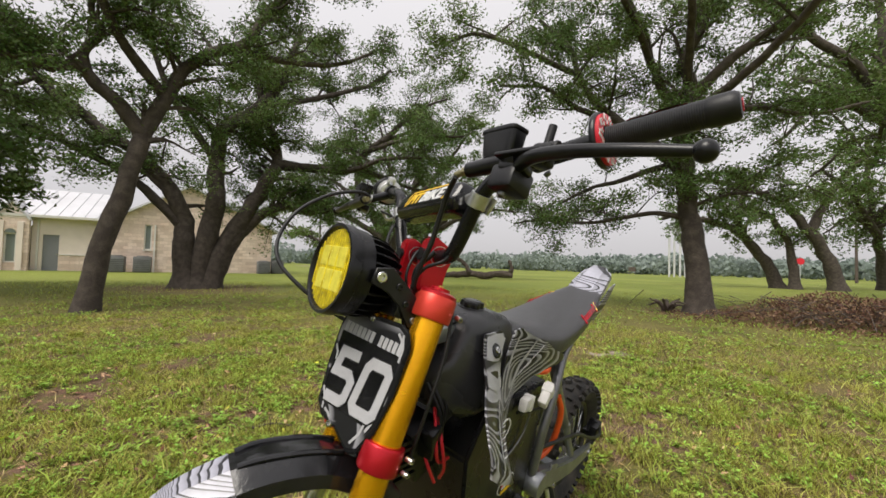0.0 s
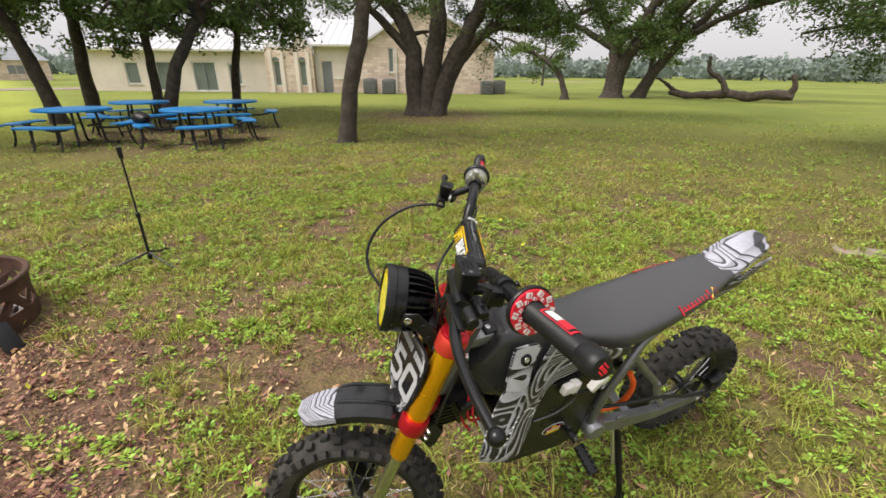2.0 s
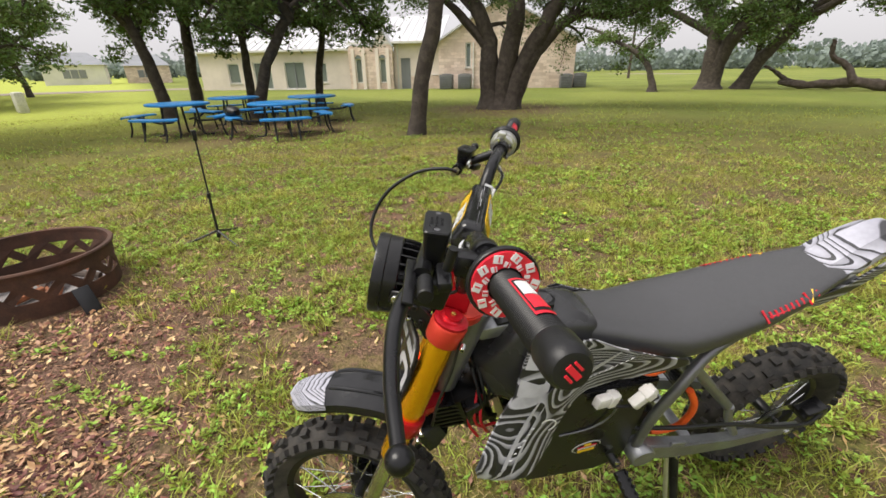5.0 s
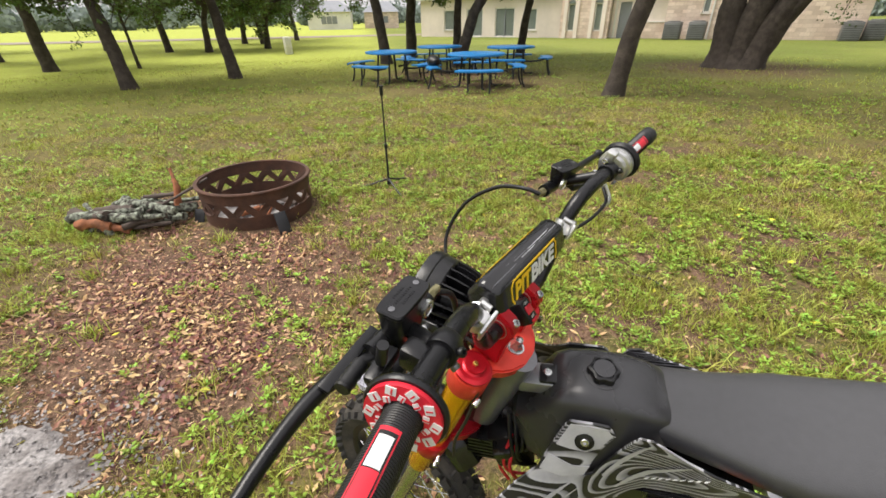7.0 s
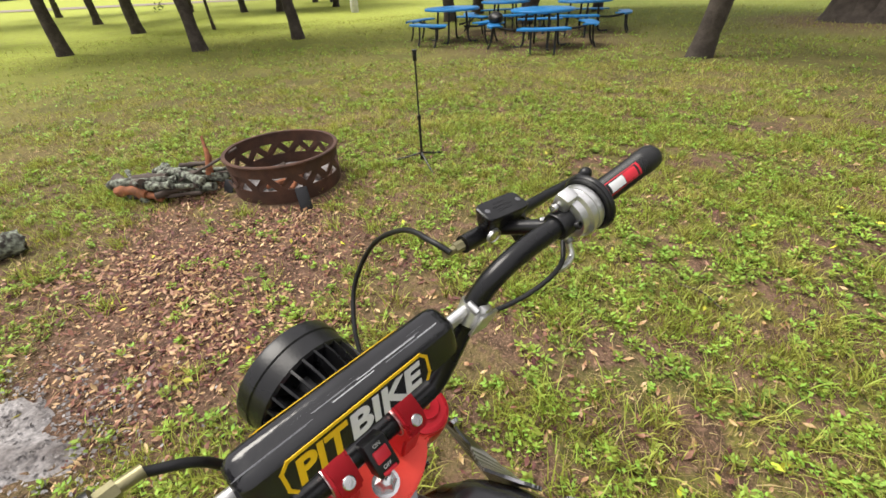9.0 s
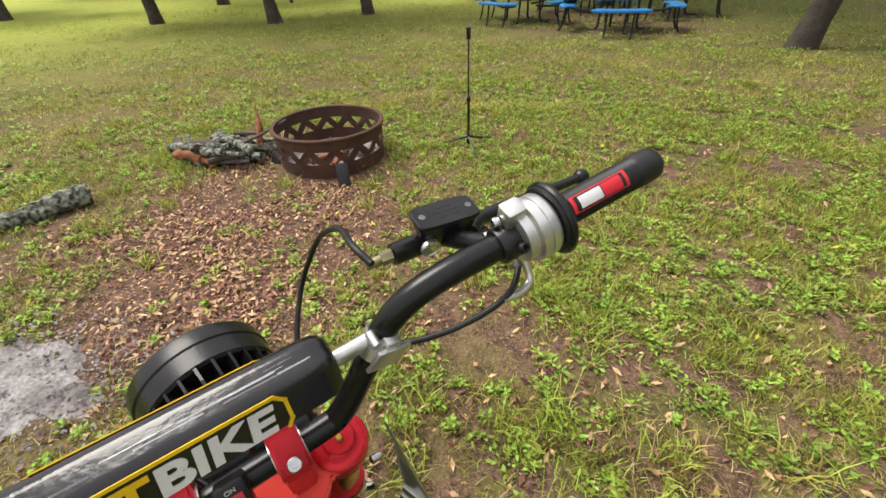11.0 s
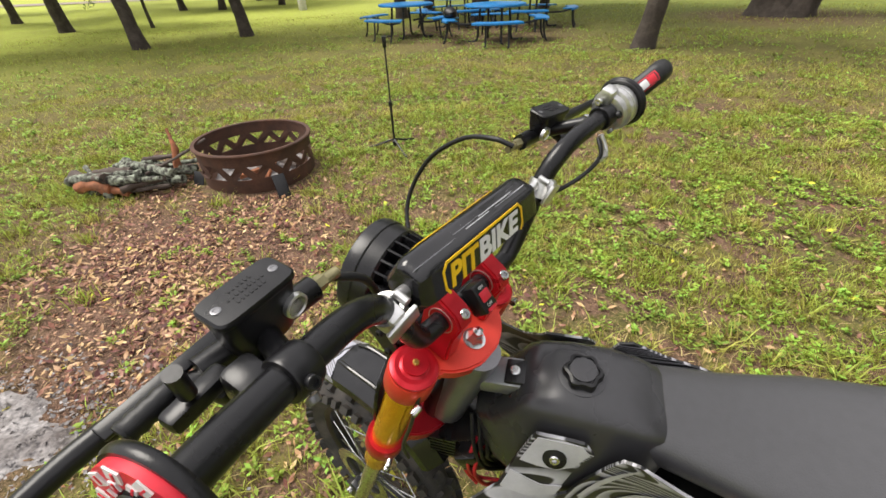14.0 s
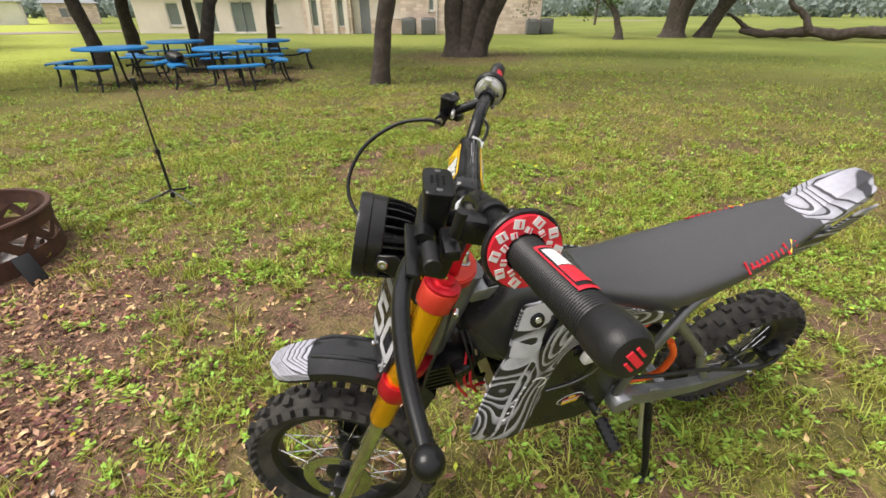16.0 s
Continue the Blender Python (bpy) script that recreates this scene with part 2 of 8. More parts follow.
def box(bm, size, m=None, bevel=0.0, seg=2):
    r = bmesh.ops.create_cube(bm, size=1.0)
    vs = r["verts"]
    bmesh.ops.transform(bm, matrix=(m or Matrix()) @ Matrix.Diagonal((*size, 1)), verts=vs)
    if bevel:
        es = list({e for v in vs for e in v.link_edges})
        bmesh.ops.bevel(bm, geom=es, offset=bevel, segments=seg, affect="EDGES", profile=0.5)
    return bm


def disc(bm, r1, r2, depth, m=None, seg=32, caps=True):
    r = bmesh.ops.create_cone(bm, cap_ends=caps, segments=seg, radius1=r1, radius2=r2, depth=depth)
    bmesh.ops.transform(bm, matrix=m or Matrix(), verts=r["verts"])
    return bm


def lathe(bm, profile, m=None, seg=32, close=False):
    """Turns a profile of (radius, height) round the z axis."""
    rings = []
    for r, h in profile:
        rings.append([bm.verts.new((r * math.cos(2 * math.pi * k / seg), r * math.sin(2 * math.pi * k / seg), h)) for k in range(seg)])
    pairs = list(zip(rings, rings[1:])) + ([(rings[-1], rings[0])] if close else [])
    for a, b in pairs:
        for k in range(seg):
            bm.faces.new((a[k], a[(k + 1) % seg], b[(k + 1) % seg], b[k]))
    if not close:
        for ring in (rings[0], rings[-1]):
            bm.faces.new(ring)
    bmesh.ops.transform(bm, matrix=m or Matrix(), verts=[v for ring in rings for v in ring])
    return bm


def smooth_line(pts, per=8):
    """A Catmull-Rom curve through the points."""
    pts = [Vector(p) for p in pts]
    full = [2 * pts[0] - pts[1], *pts, 2 * pts[-1] - pts[-2]]
    out = []
    for i in range(1, len(full) - 2):
        p0, p1, p2, p3 = full[i - 1:i + 3]
        for k in range(per):
            t = k / per
            out.append(0.5 * ((2 * p1) + (p2 - p0) * t + (2 * p0 - 5 * p1 + 4 * p2 - p3) * t * t + (3 * p1 - p0 - 3 * p2 + p3) * t ** 3))
    return out + [pts[-1]]


def tube_data(pts, radii, sides=10, flat=1.0):
    """Vertices and faces of a tube along points, with one radius a point."""
    pts = [Vector(p) for p in pts]
    verts, faces = [], []
    side = None
    for i, p in enumerate(pts):
        d = (pts[min(i + 1, len(pts) - 1)] - pts[max(i - 1, 0)]).normalized()
        if side is None:
            side = d.orthogonal().normalized()
        side = (side - d * side.dot(d)).normalized()
        up = d.cross(side)
        for k in range(sides):
            a = 2 * math.pi * k / sides
            verts.append(p + radii[i] * (side * math.cos(a) + up * math.sin(a) * flat))
    for i in range(len(pts) - 1):
        for k in range(sides):
            a, b = i * sides + k, i * sides + (k + 1) % sides
            faces.append((a, b, b + sides, a + sides))
    faces.append(tuple(range(sides)))
    faces.append(tuple(range(len(verts) - sides, len(verts))))
    return verts, faces


def tube(bm, pts, r, sides=12, per=8):
    line = smooth_line(pts, per) if per > 1 else pts
    radii = [r] * len(line) if not isinstance(r, (list, tuple)) else [float(v) for v in np.interp(np.linspace(0, 1, len(line)), np.linspace(0, 1, len(r)), r)]
    v, f = tube_data(line, radii, sides)
    made = [bm.verts.new(p) for p in v]
    for q in f:
        bm.faces.new([made[k] for k in q])
    return bm


def gz(x, y):
    """Height of the lawn, which is level but for slow swells far off."""
    far = min(1.0, max(0.0, (math.hypot(x, y) - 25) / 60))
    return -0.11 + 0.25 * far * math.sin(x * 0.031 + 0.6) * math.sin(y * 0.027)


def on_ground(x, y, turn=0, up=0.0):
    return pose(x, y, gz(x, y) + up, 0, 0, turn)


# ---- lawn ----
def build_ground():
    cx, cy = -0.8, 2.2
    radii = [0.0] + list(np.geomspace(0.06, 8, 120)) + list(np.geomspace(8.6, 1500, 50))
    seg = 260
    verts = [(cx, cy, gz(cx, cy))]
    faces = []
    for i, r in enumerate(radii[1:]):
        for k in range(seg):
            a = 2 * math.pi * k / seg
            x, y = cx + r * math.cos(a), cy + r * math.sin(a)
            z = gz(x, y)
            if r < 14:
                z += 0.012 * noise.noise((x * 2.2, y * 2.2, 0)) + 0.006 * noise.noise((x * 9, y * 9, 3))
            verts.append((x, y, z))
    for k in range(seg):
        faces.append((0, 1 + k, 1 + (k + 1) % seg))
    for i in range(len(radii) - 2):
        for k in range(seg):
            a, b = 1 + i * seg + k, 1 + i * seg + (k + 1) % seg
            faces.append((a, a + seg, b + seg, b))
    ob = arrays("ground", verts, faces, M_GROUND, None, "", True)
    return tagged(ob, "patchy green lawn with bare soil and leaf litter", "ground", "", "structure")


ground = build_ground()


# ---- live oaks ----
class Tree:
    """Gathers the limbs and leaves of one tree."""

    def __init__(self, seed):
        self.rnd = random.Random(seed)
        self.wv, self.wf, self.lv, self.lf = [], [], [], []

    def limb(self, pts, r0, r1, sides=9, rough=0.06, per=5):
        line = smooth_line(pts, per)
        n = len(line)
        if r0 > 0.05:
            # gnarled: the limb wanders by about its own thickness
            seed = Vector((self.rnd.uniform(0, 50), 0, 0))
            line = [p + noise.noise_vector(p * 0.9 + seed) * min(0.16, r0 * 0.9) * min(1.0, 2.0 * i / n) + noise.noise_vector(p * 2.3 - seed) * r0 * 0.35 * min(1.0, 3.0 * i / n) for i, p in enumerate(line)]
        radii = [r0 + (r1 - r0) * (i / (n - 1)) ** 0.8 for i in range(n)]
        radii = [r * (1 + rough * self.rnd.uniform(-1, 1)) for r in radii]
        v, f = tube_data(line, radii, sides)
        base = len(self.wv)
        self.wv += [tuple(p) for p in v]
        self.wf += [tuple(base + k for k in q) for q in f]
        return line, radii

    def leaf(self, p, size):
        r = self.rnd
        u = Vector((r.gauss(0, 1), r.gauss(0, 1), r.gauss(0, 0.7))).normalized()
        w = u.orthogonal().normalized()
        w.rotate(Matrix.Rotation(r.uniform(0, 6.28), 3, u))
        s = size * r.uniform(0.7, 1.3)
        b = len(self.lv)
        self.lv += [tuple(p - u * s + w * s * 0.5), tuple(p + u * s), tuple(p - u * s * 0.8 - w * s * 0.5)]
        self.lf.append((b, b + 1, b + 2))

    def clump(self, c, radius, count, size, flat=0.6):
        r = self.rnd
        for _ in range(count):
            d = Vector((r.gauss(0, 1), r.gauss(0, 1), r.gauss(0, 1) * flat)) * radius * 0.5
            self.leaf(c + d, size)

    def sprout(self, line, radii, depth, leaves, size, reach):
        """Side branches along a limb, with twigs and clumps of leaves."""
        r = self.rnd
        n = len(line)
        for i in range(n // 3, n):
            if r.random() < (0.75 if depth else 0.85):
                p = line[i]
                along = (line[min(i + 1, n - 1)] - line[max(i - 1, 0)]).normalized()
                d = (along * 0.5 + Vector((r.gauss(0, 1), r.gauss(0, 1), r.gauss(0.12, 0.55)))).normalized()
                L = reach * r.uniform(0.5, 1.1) * (1 - 0.35 * i / n)
                mid = p + d * L * 0.5 + Vector((0, 0, r.uniform(-0.05, 0.15) * L))
                end = p + d * L + Vector((r.gauss(0, 0.12), r.gauss(0, 0.12), r.gauss(-0.06, 0.14))) * L
                ln2, rr2 = self.limb((p, mid, end), radii[i] * 0.5, 0.010, 3 if depth == 0 else 4, 0.06, 2 if depth == 0 else 3)
                if depth > 0:
                    self.sprout(ln2, rr2, depth - 1, leaves, size, reach * 0.55)
                else:
                    for q in (ln2[2], (ln2[2] + ln2[-1]) / 2, ln2[-1]):
                        self.clump(q, reach * 0.34, int(leaves * 1.7), size * 0.78)

    def finish(self, name, base, label, group=""):
        t = thing(name, Matrix.Translation(base), label, "tree", group)
        arrays("trunk", self.wv, self.wf, M_BARK, t, "dark furrowed oak bark", True)
        if self.lf:
            arrays("crown", self.lv, self.lf, M_OAKLEAF, t, "fine dark green oak leaves")
        return t


def oak(name, seed, x, y, limbs, label, right=(1, 0), leaves=10, size=0.06, reach=1.3, depth=1, group="live oaks", flare=1.5):
    """An oak from its main limbs. Each limb: points (across, up, away) from the foot, radius at its start and end."""
    t = Tree(seed)
    rx, ry = right
    for pts, r0, r1 in limbs:
        world_pts = [Vector((rx * a - ry * c, ry * a + rx * c, u)) for a, u, c in pts]
        line, radii = t.limb(world_pts, r0, r1, 12)
        if pts[0][1] <= 0.0:
            for k in range(12 * 4):
                v = Vector(t.wv[len(t.wv) - len(line) * 12 + k])
                s = 1 + (flare - 1) * max(0.0, 1 - max(0.0, v.z) / 0.5) ** 2
                c = line[min(k // 12, len(line) - 1)]
                t.wv[len(t.wv) - len(line) * 12 + k] = (c.x + (v.x - c.x) * s, c.y + (v.y - c.y) * s, v.z)
        if leaves:
            t.sprout(line, radii, depth, leaves, size, reach)
    return t.finish(name, (x, y, gz(x, y) - 0.08), label, group)


RIGHT0 = (0.985, 0.17)
# leaning oak beside the lawn
oak("oak_tree", 11, -6.85, 6.55, [
    ([(0, 0, 0), (0.12, 1.14, 0.1), (0.37, 2.5, 0.35), (0.52, 3.4, 0.5), (0.72, 4.15, 0.7), (1.26, 5.0, 1.2), (1.65, 5.5, 1.6), (1.95, 6.3, 1.9), (2.5, 7.4, 2.2)], 0.185, 0.075),
    ([(0.45, 3.2, 0.45), (0.22, 3.6, 0.2), (0.0, 3.85, 0.0), (-0.2, 4.1, -0.2), (-0.5, 4.0, -0.5), (-0.95, 4.1, -1.0), (-1.7, 4.6, -1.6)], 0.14, 0.05),
    ([(-0.1, 4.0, -0.1), (-0.15, 4.4, -0.15), (0.0, 4.8, 0.0), (-0.1, 5.3, -0.1), (0.2, 6.4, 0.1)], 0.09, 0.04),
    ([(1.4, 5.2, 1.3), (2.0, 5.5, 2.4), (2.9, 5.9, 3.4), (3.6, 6.6, 4.2)], 0.09, 0.035),
    ([(0.65, 4.0, 0.6), (0.4, 4.9, -0.3), (0.6, 6.0, -1.0), (1.2, 6.8, -1.6)], 0.10, 0.035),
    ([(-0.4, 4.0, -0.4), (-1.4, 5.0, -0.6), (-2.6, 5.4, -0.8), (-3.6, 5.3, -1.2)], 0.09, 0.03),
    ([(1.9, 6.2, 1.9), (3.0, 6.8, 1.4), (4.2, 7.0, 1.0)], 0.08, 0.03),
    ([(-0.8, 4.05, -0.9), (-1.7, 3.7, -0.6), (-2.8, 3.4, -0.2)], 0.05, 0.02),
], "leaning live oak with dark rough bark", RIGHT0, 30, 0.043, 1.3, flare=1.25)
# broad many-stemmed oak
oak("oak_tree", 12, -10.2, 12.1, [
    ([(-0.3, 0, -0.2), (-0.34, 1.3, -0.24), (-0.45, 2.2, -0.3), (-0.72, 3.2, -0.5), (-1.1, 3.95, -0.8), (-2.0, 4.6, -1.4), (-3.2, 5.6, -2.0), (-4.2, 7.0, -2.4)], 0.36, 0.09),
    ([(-0.05, 0, 0), (0.08, 1.3, 0.05), (0.3, 2.6, 0.2), (0.28, 4.1, 0.2), (0.48, 5.3, 0.3), (1.0, 5.95, 0.7), (1.7, 6.9, 1.2), (2.1, 8.1, 1.5), (2.3, 9.4, 1.7)], 0.38, 0.09),
    ([(0.2, 0, 0.14), (0.6, 1.55, 0.4), (1.1, 2.7, 0.8), (1.62, 3.9, 1.15), (1.8, 4.5, 1.3), (1.68, 5.2, 1.2), (1.45, 6.0, 1.0), (1.3, 7.6, 0.8)], 0.36, 0.08),
    ([(0.35, 0.2, 0.2), (0.75, 1.5, 0.5), (1.28, 2.25, 0.9), (1.85, 2.9, 1.3), (2.4, 2.85, 1.7), (3.4, 2.9, 2.1), (4.6, 3.4, 2.4)], 0.26, 0.06),
    ([(1.75, 4.35, 1.27), (2.9, 4.4, 2.0), (3.9, 4.8, 2.6), (5.2, 5.9, 3.2), (6.7, 6.5, 3.8)], 0.20, 0.05),
    ([(1.0, 5.95, 0.7), (1.45, 6.3, 1.0), (2.65, 6.7, 1.6), (4.2, 7.4, 2.2), (5.3, 8.3, 2.8)], 0.17, 0.05),
    ([(2.9, 4.4, 2.0), (4.2, 4.2, 1.6), (5.6, 4.6, 1.4), (7.2, 4.7, 1.6)], 0.13, 0.04),
    ([(3.9, 4.8, 2.6), (5.0, 4.4, 3.6), (6.4, 4.0, 4.4), (8.0, 3.9, 5.0)], 0.12, 0.04),
    ([(5.0, 5.7, 3.1), (6.2, 7.0, 3.6), (7.4, 7.8, 4.2)], 0.12, 0.04),
    ([(4.4, 5.2, 2.8), (6.2, 5.6, 2.4), (8.2, 5.8, 2.8)], 0.11, 0.04),
    ([(-0.4, 2.0, -0.3), (-1.5, 3.3, -0.9), (-3.0, 4.2, -1.4), (-4.6, 4.8, -1.6)], 0.17, 0.05),
    ([(0.3, 4.2, 0.2), (-0.4, 5.4, -0.4), (-0.8, 6.9, -1.2), (-0.4, 8.6, -1.8)], 0.15, 0.05),
    ([(1.6, 5.4, 1.1), (0.8, 6.4, 1.8), (0.4, 7.4, 2.8), (0.9, 8.6, 3.6)], 0.12, 0.04),
], "broad many-stemmed live oak with dark spreading limbs", RIGHT0, 36, 0.055, 1.9)
# tall oak with a straight trunk
oak("oak_tree", 13, 3.85, 11.9, [
    ([(0, 0, 0), (-0.08, 1.45, 0.05), (-0.18, 2.3, 0.1), (-0.3, 3.25, 0.15), (-0.27, 4.2, 0.14), (-0.2, 5.1, 0.1), (-0.25, 5.9, 0.13), (0.0, 6.8, 0.0), (-0.05, 8.0, 0.0)], 0.28, 0.08),
    ([(-0.3, 3.35, 0.15), (-0.93, 4.1, 0.45), (-1.6, 4.75, 0.8), (-2.1, 5.35, 1.05), (-2.4, 6.2, 1.2), (-2.7, 6.95, 1.35), (-3.4, 7.9, 1.7)], 0.17, 0.05),
    ([(-0.27, 4.3, 0.13), (-0.62, 5.2, 0.3), (-0.95, 6.1, 0.5), (-1.06, 6.85, 0.55), (-1.4, 7.8, 0.7)], 0.15, 0.05),
    ([(-0.2, 5.0, 0.1), (0.45, 5.7, -0.25), (1.0, 6.2, -0.5), (1.6, 6.5, -0.8), (3.0, 6.9, -1.4)], 0.14, 0.04),
    ([(-0.22, 2.25, 0.12), (-0.85, 2.4, 0.4), (-1.5, 2.3, 0.75), (-2.2, 2.2, 1.1), (-3.1, 2.35, 1.5), (-4.0, 2.2, 1.8)], 0.07, 0.025),
    ([(-0.22, 2.5, 0.12), (0.47, 2.75, -0.25), (1.1, 2.75, -0.55)], 0.05, 0.025),
    ([(-1.6, 4.75, 0.8), (-2.6, 4.9, 0.4), (-3.6, 5.3, 0.0), (-4.6, 5.2, -0.3)], 0.09, 0.03),
    ([(-2.4, 6.1, 1.2), (-3.6, 6.3, 0.6), (-5.0, 6.7, 0.2), (-6.0, 6.4, 0.0)], 0.09, 0.03),
    ([(-0.9, 6.0, 0.5), (-2.0, 6.9, -0.8), (-3.4, 7.3, -2.0), (-4.6, 7.0, -3.0)], 0.09, 0.03),
    ([(-0.28, 3.6, 0.15), (-1.0, 3.5, 1.2), (-1.9, 3.3, 2.4), (-2.6, 3.0, 3.2)], 0.10, 0.03),
    ([(-0.25, 4.6, 0.1), (0.4, 5.2, -1.4), (1.0, 6.2, -2.8), (1.2, 6.8, -4.0)], 0.11, 0.04),
    ([(-0.2, 4.4, 0.1), (1.4, 5.0, 0.6), (3.0, 5.0, 1.0), (4.6, 5.3, 1.2)], 0.11, 0.035),
    ([(-0.25, 5.4, 0.1), (-0.8, 6.6, -1.2), (-1.6, 7.2, -2.4), (-2.4, 7.2, -3.8)], 0.10, 0.035),
], "tall live oak with a straight grey-brown trunk", RIGHT0, 33, 0.049, 1.6)
# oak over the field with an arched low stem
oak("oak_tree", 14, -11.2, 29.3, [
    ([(0, 0, 0), (0.0, 1.6, 0), (-0.3, 3.4, 0), (-1.6, 5.8, 0), (-2.4, 8.4, 0), (-2.4, 10.4, 0.3)], 0.55, 0.12),
    ([(0.2, 0, 0), (0.4, 1.8, 0), (1.2, 3.6, 0), (2.0, 6.2, 0), (2.4, 9.0, 0.4), (2.1, 11.2, 0.6)], 0.50, 0.10),
    ([(1.4, 0, 1.0), (2.2, 1.8, 1.0), (3.4, 3.4, 1.2), (4.8, 5.2, 1.4), (6.6, 7.0, 1.6), (8.0, 8.2, 1.6)], 0.40, 0.08),
    ([(-1.6, 0.0, -4.0), (-1.7, 0.7, -4.0), (-2.4, 1.7, -4.0), (-4.0, 2.6, -3.6), (-6.4, 3.6, -3.0)], 0.24, 0.07),
    ([(-0.3, 3.0, 0), (-2.4, 4.2, -0.6), (-4.6, 5.0, -1), (-6.4, 5.6, -1)], 0.25, 0.06),
    ([(3.4, 3.4, 1.2), (5.4, 4.4, 0.4), (7.6, 5.0, 0), (9.6, 5.0, 0)], 0.22, 0.05),
    ([(1.8, 5.2, 0), (3.6, 7.0, -1.0), (5.0, 8.6, -1.4), (5.8, 9.8, -1.6)], 0.24, 0.06),
    ([(-1.4, 5.4, 0), (-3.8, 6.8, 0.6), (-5.8, 7.8, 1.0)], 0.22, 0.06),
    ([(1.0, 5.6, 0), (0.4, 8.0, -1.4), (0.0, 10.4, -2.0)], 0.24, 0.06),
    ([(2.6, 4.2, 0.8), (4.4, 5.6, -1.8), (6.2, 6.2, -3.0)], 0.22, 0.05),
], "wide live oak at the edge of the open field", RIGHT0, 19, 0.125, 2.5)


def plain_oak(seed, x, y, height, lean=0.0, girth=0.22, leaves=11, size=0.095, reach=1.6, low=0.45, label="live oak with a dark bare trunk"):
    r = random.Random(seed)
    top = low * height
    a = r.uniform(0, 6.28)
    limbs = [([(0, 0, 0), (lean * 0.35, top * 0.5, 0), (lean * 0.9, top, 0.1), (lean * 1.2, height * 0.72, 0.3), (lean * 1.3 + r.uniform(-0.5, 0.5), height, 0.4)], girth * 0.85, girth * 0.3)]
    for k in range(4):
        b = a + k * 1.57 + r.uniform(-0.4, 0.4)
        s = height * r.uniform(0.32, 0.5)
        limbs.append(([(lean * 0.85, top * r.uniform(0.8, 1.1), 0.1), (lean + s * 0.5 * math.cos(b), top + s * 0.45, s * 0.5 * math.sin(b)),
                       (lean + s * math.cos(b), top + s * 0.75, s * math.sin(b))], girth * 0.6, girth * 0.2))
    for k in range(3):
        b = a + 0.8 + k * 2.1 + r.uniform(-0.4, 0.4)
        s = height * r.uniform(0.30, 0.42)
        limbs.append(([(lean * 0.9, top * 0.95, 0.1), (lean + s * 0.55 * math.cos(b), top + s * 0.12, s * 0.55 * math.sin(b)),
                       (lean + s * math.cos(b), top * 0.86, s * math.sin(b))], girth * 0.4, girth * 0.12))
    return oak("oak_tree", seed, x, y, limbs, label, (0.62, 0.78), leaves, size, reach, 1, "live oaks", 1.25)


# grove behind the picnic tables
plain_oak(21, -15.0, 2.65, 7.5, -0.8, 0.24)
plain_oak(22, -17.4, 3.75, 8.0, 0.1, 0.27)
plain_oak(23, -15.7, 5.25, 7.0, 0.2, 0.20)
plain_oak(24, -13.15, 4.75, 7.0, 1.7, 0.23, label="live oak with a trunk that leans over the tables")
plain_oak(25, -16.0, 7.8, 7.0, 0.6, 0.20)
# row on the rising side
plain_oak(31, -11.0, -7.3, 6.5, -0.3, 0.20)
plain_oak(32, -16.3, -8.6, 7.0, -0.6, 0.26)
plain_oak(33, -10.7, -3.68, 6.5, -0.9, 0.20)
plain_oak(34, -12.2, -1.66, 6.5, -0.6, 0.19)
plain_oak(35, -16.3, -5.85, 4.5, -0.3, 0.07, 6, 0.07, 1.0)
plain_oak(36, -14.4, -18.3, 7.5, -0.6, 0.30)
plain_oak(37, -12.6, -14.1, 7.0, -0.8, 0.22)
for i, (tx, ty) in enumerate([(-22, -14), (-26, -8.5), (-29, -13), (-23, -20), (-34, -6.5), (-35, -16), (-30, -22), (-41, -10)]):
    plain_oak(40 + i, tx, ty, 7.5 + (i % 3), (-1) ** i * 0.7, 0.22, 6, 0.15, 1.9)
# low-hanging trees towards the street
for i, (tx, ty) in enumerate([(-27, -3.6), (-33, -5.0), (-25, -6.2), (-38, -3.4)]):
    plain_oak(60 + i, tx, ty, 6.5 + (i % 2), (-1) ** i * 0.5, 0.22, 6, 0.14, 1.8, 0.36, "low-hanging live oak by the street")
# trees past the brush pile
oak("oak_tree", 51, 15.3, 34.0, [
    ([(0, 0, 0), (-0.9, 1.9, 0), (-2.6, 3.8, 0), (-5.0, 4.7, 0), (-7.5, 4.6, 0)], 0.45, 0.12),
    ([(-2.4, 3.6, 0), (-2.6, 5.4, 0), (-1.6, 7.6, 0)], 0.28, 0.1)], "arched old live oak", RIGHT0, 12, 0.13, 2.2)
oak("oak_tree", 52, 17.8, 32.5, [
    ([(0, 0, 0), (-0.8, 2.4, 0), (-2.4, 4.6, 0), (-4.6, 6.2, 0), (-8, 7.0, 0)], 0.48, 0.12),
    ([(-2.0, 0, 0.8), (-2.2, 2.2, 0.8), (-3.4, 4.6, 0.8), (-6.0, 5.6, 0.8)], 0.34, 0.1),
    ([(-1.6, 3.8, 0), (-0.4, 6.2, 0), (1.4, 8.5, 0)], 0.3, 0.1)], "arched old live oak", RIGHT0, 12, 0.13, 2.3)
plain_oak(53, 22.8, 37.0, 10.0, -2.2, 0.42, 8, 0.14, 2.6)
plain_oak(54, 9.5, 15.0, 9.0, 0.4, 0.30, 13, 0.085, 1.9, 0.60)
plain_oak(55, 14.8, 21.0, 10.5, -1.2, 0.35, 12, 0.11, 2.2, 0.58)
plain_oak(56, -13.0, 40.0, 8.0, 0.5, 0.30, 7, 0.16, 2.2)




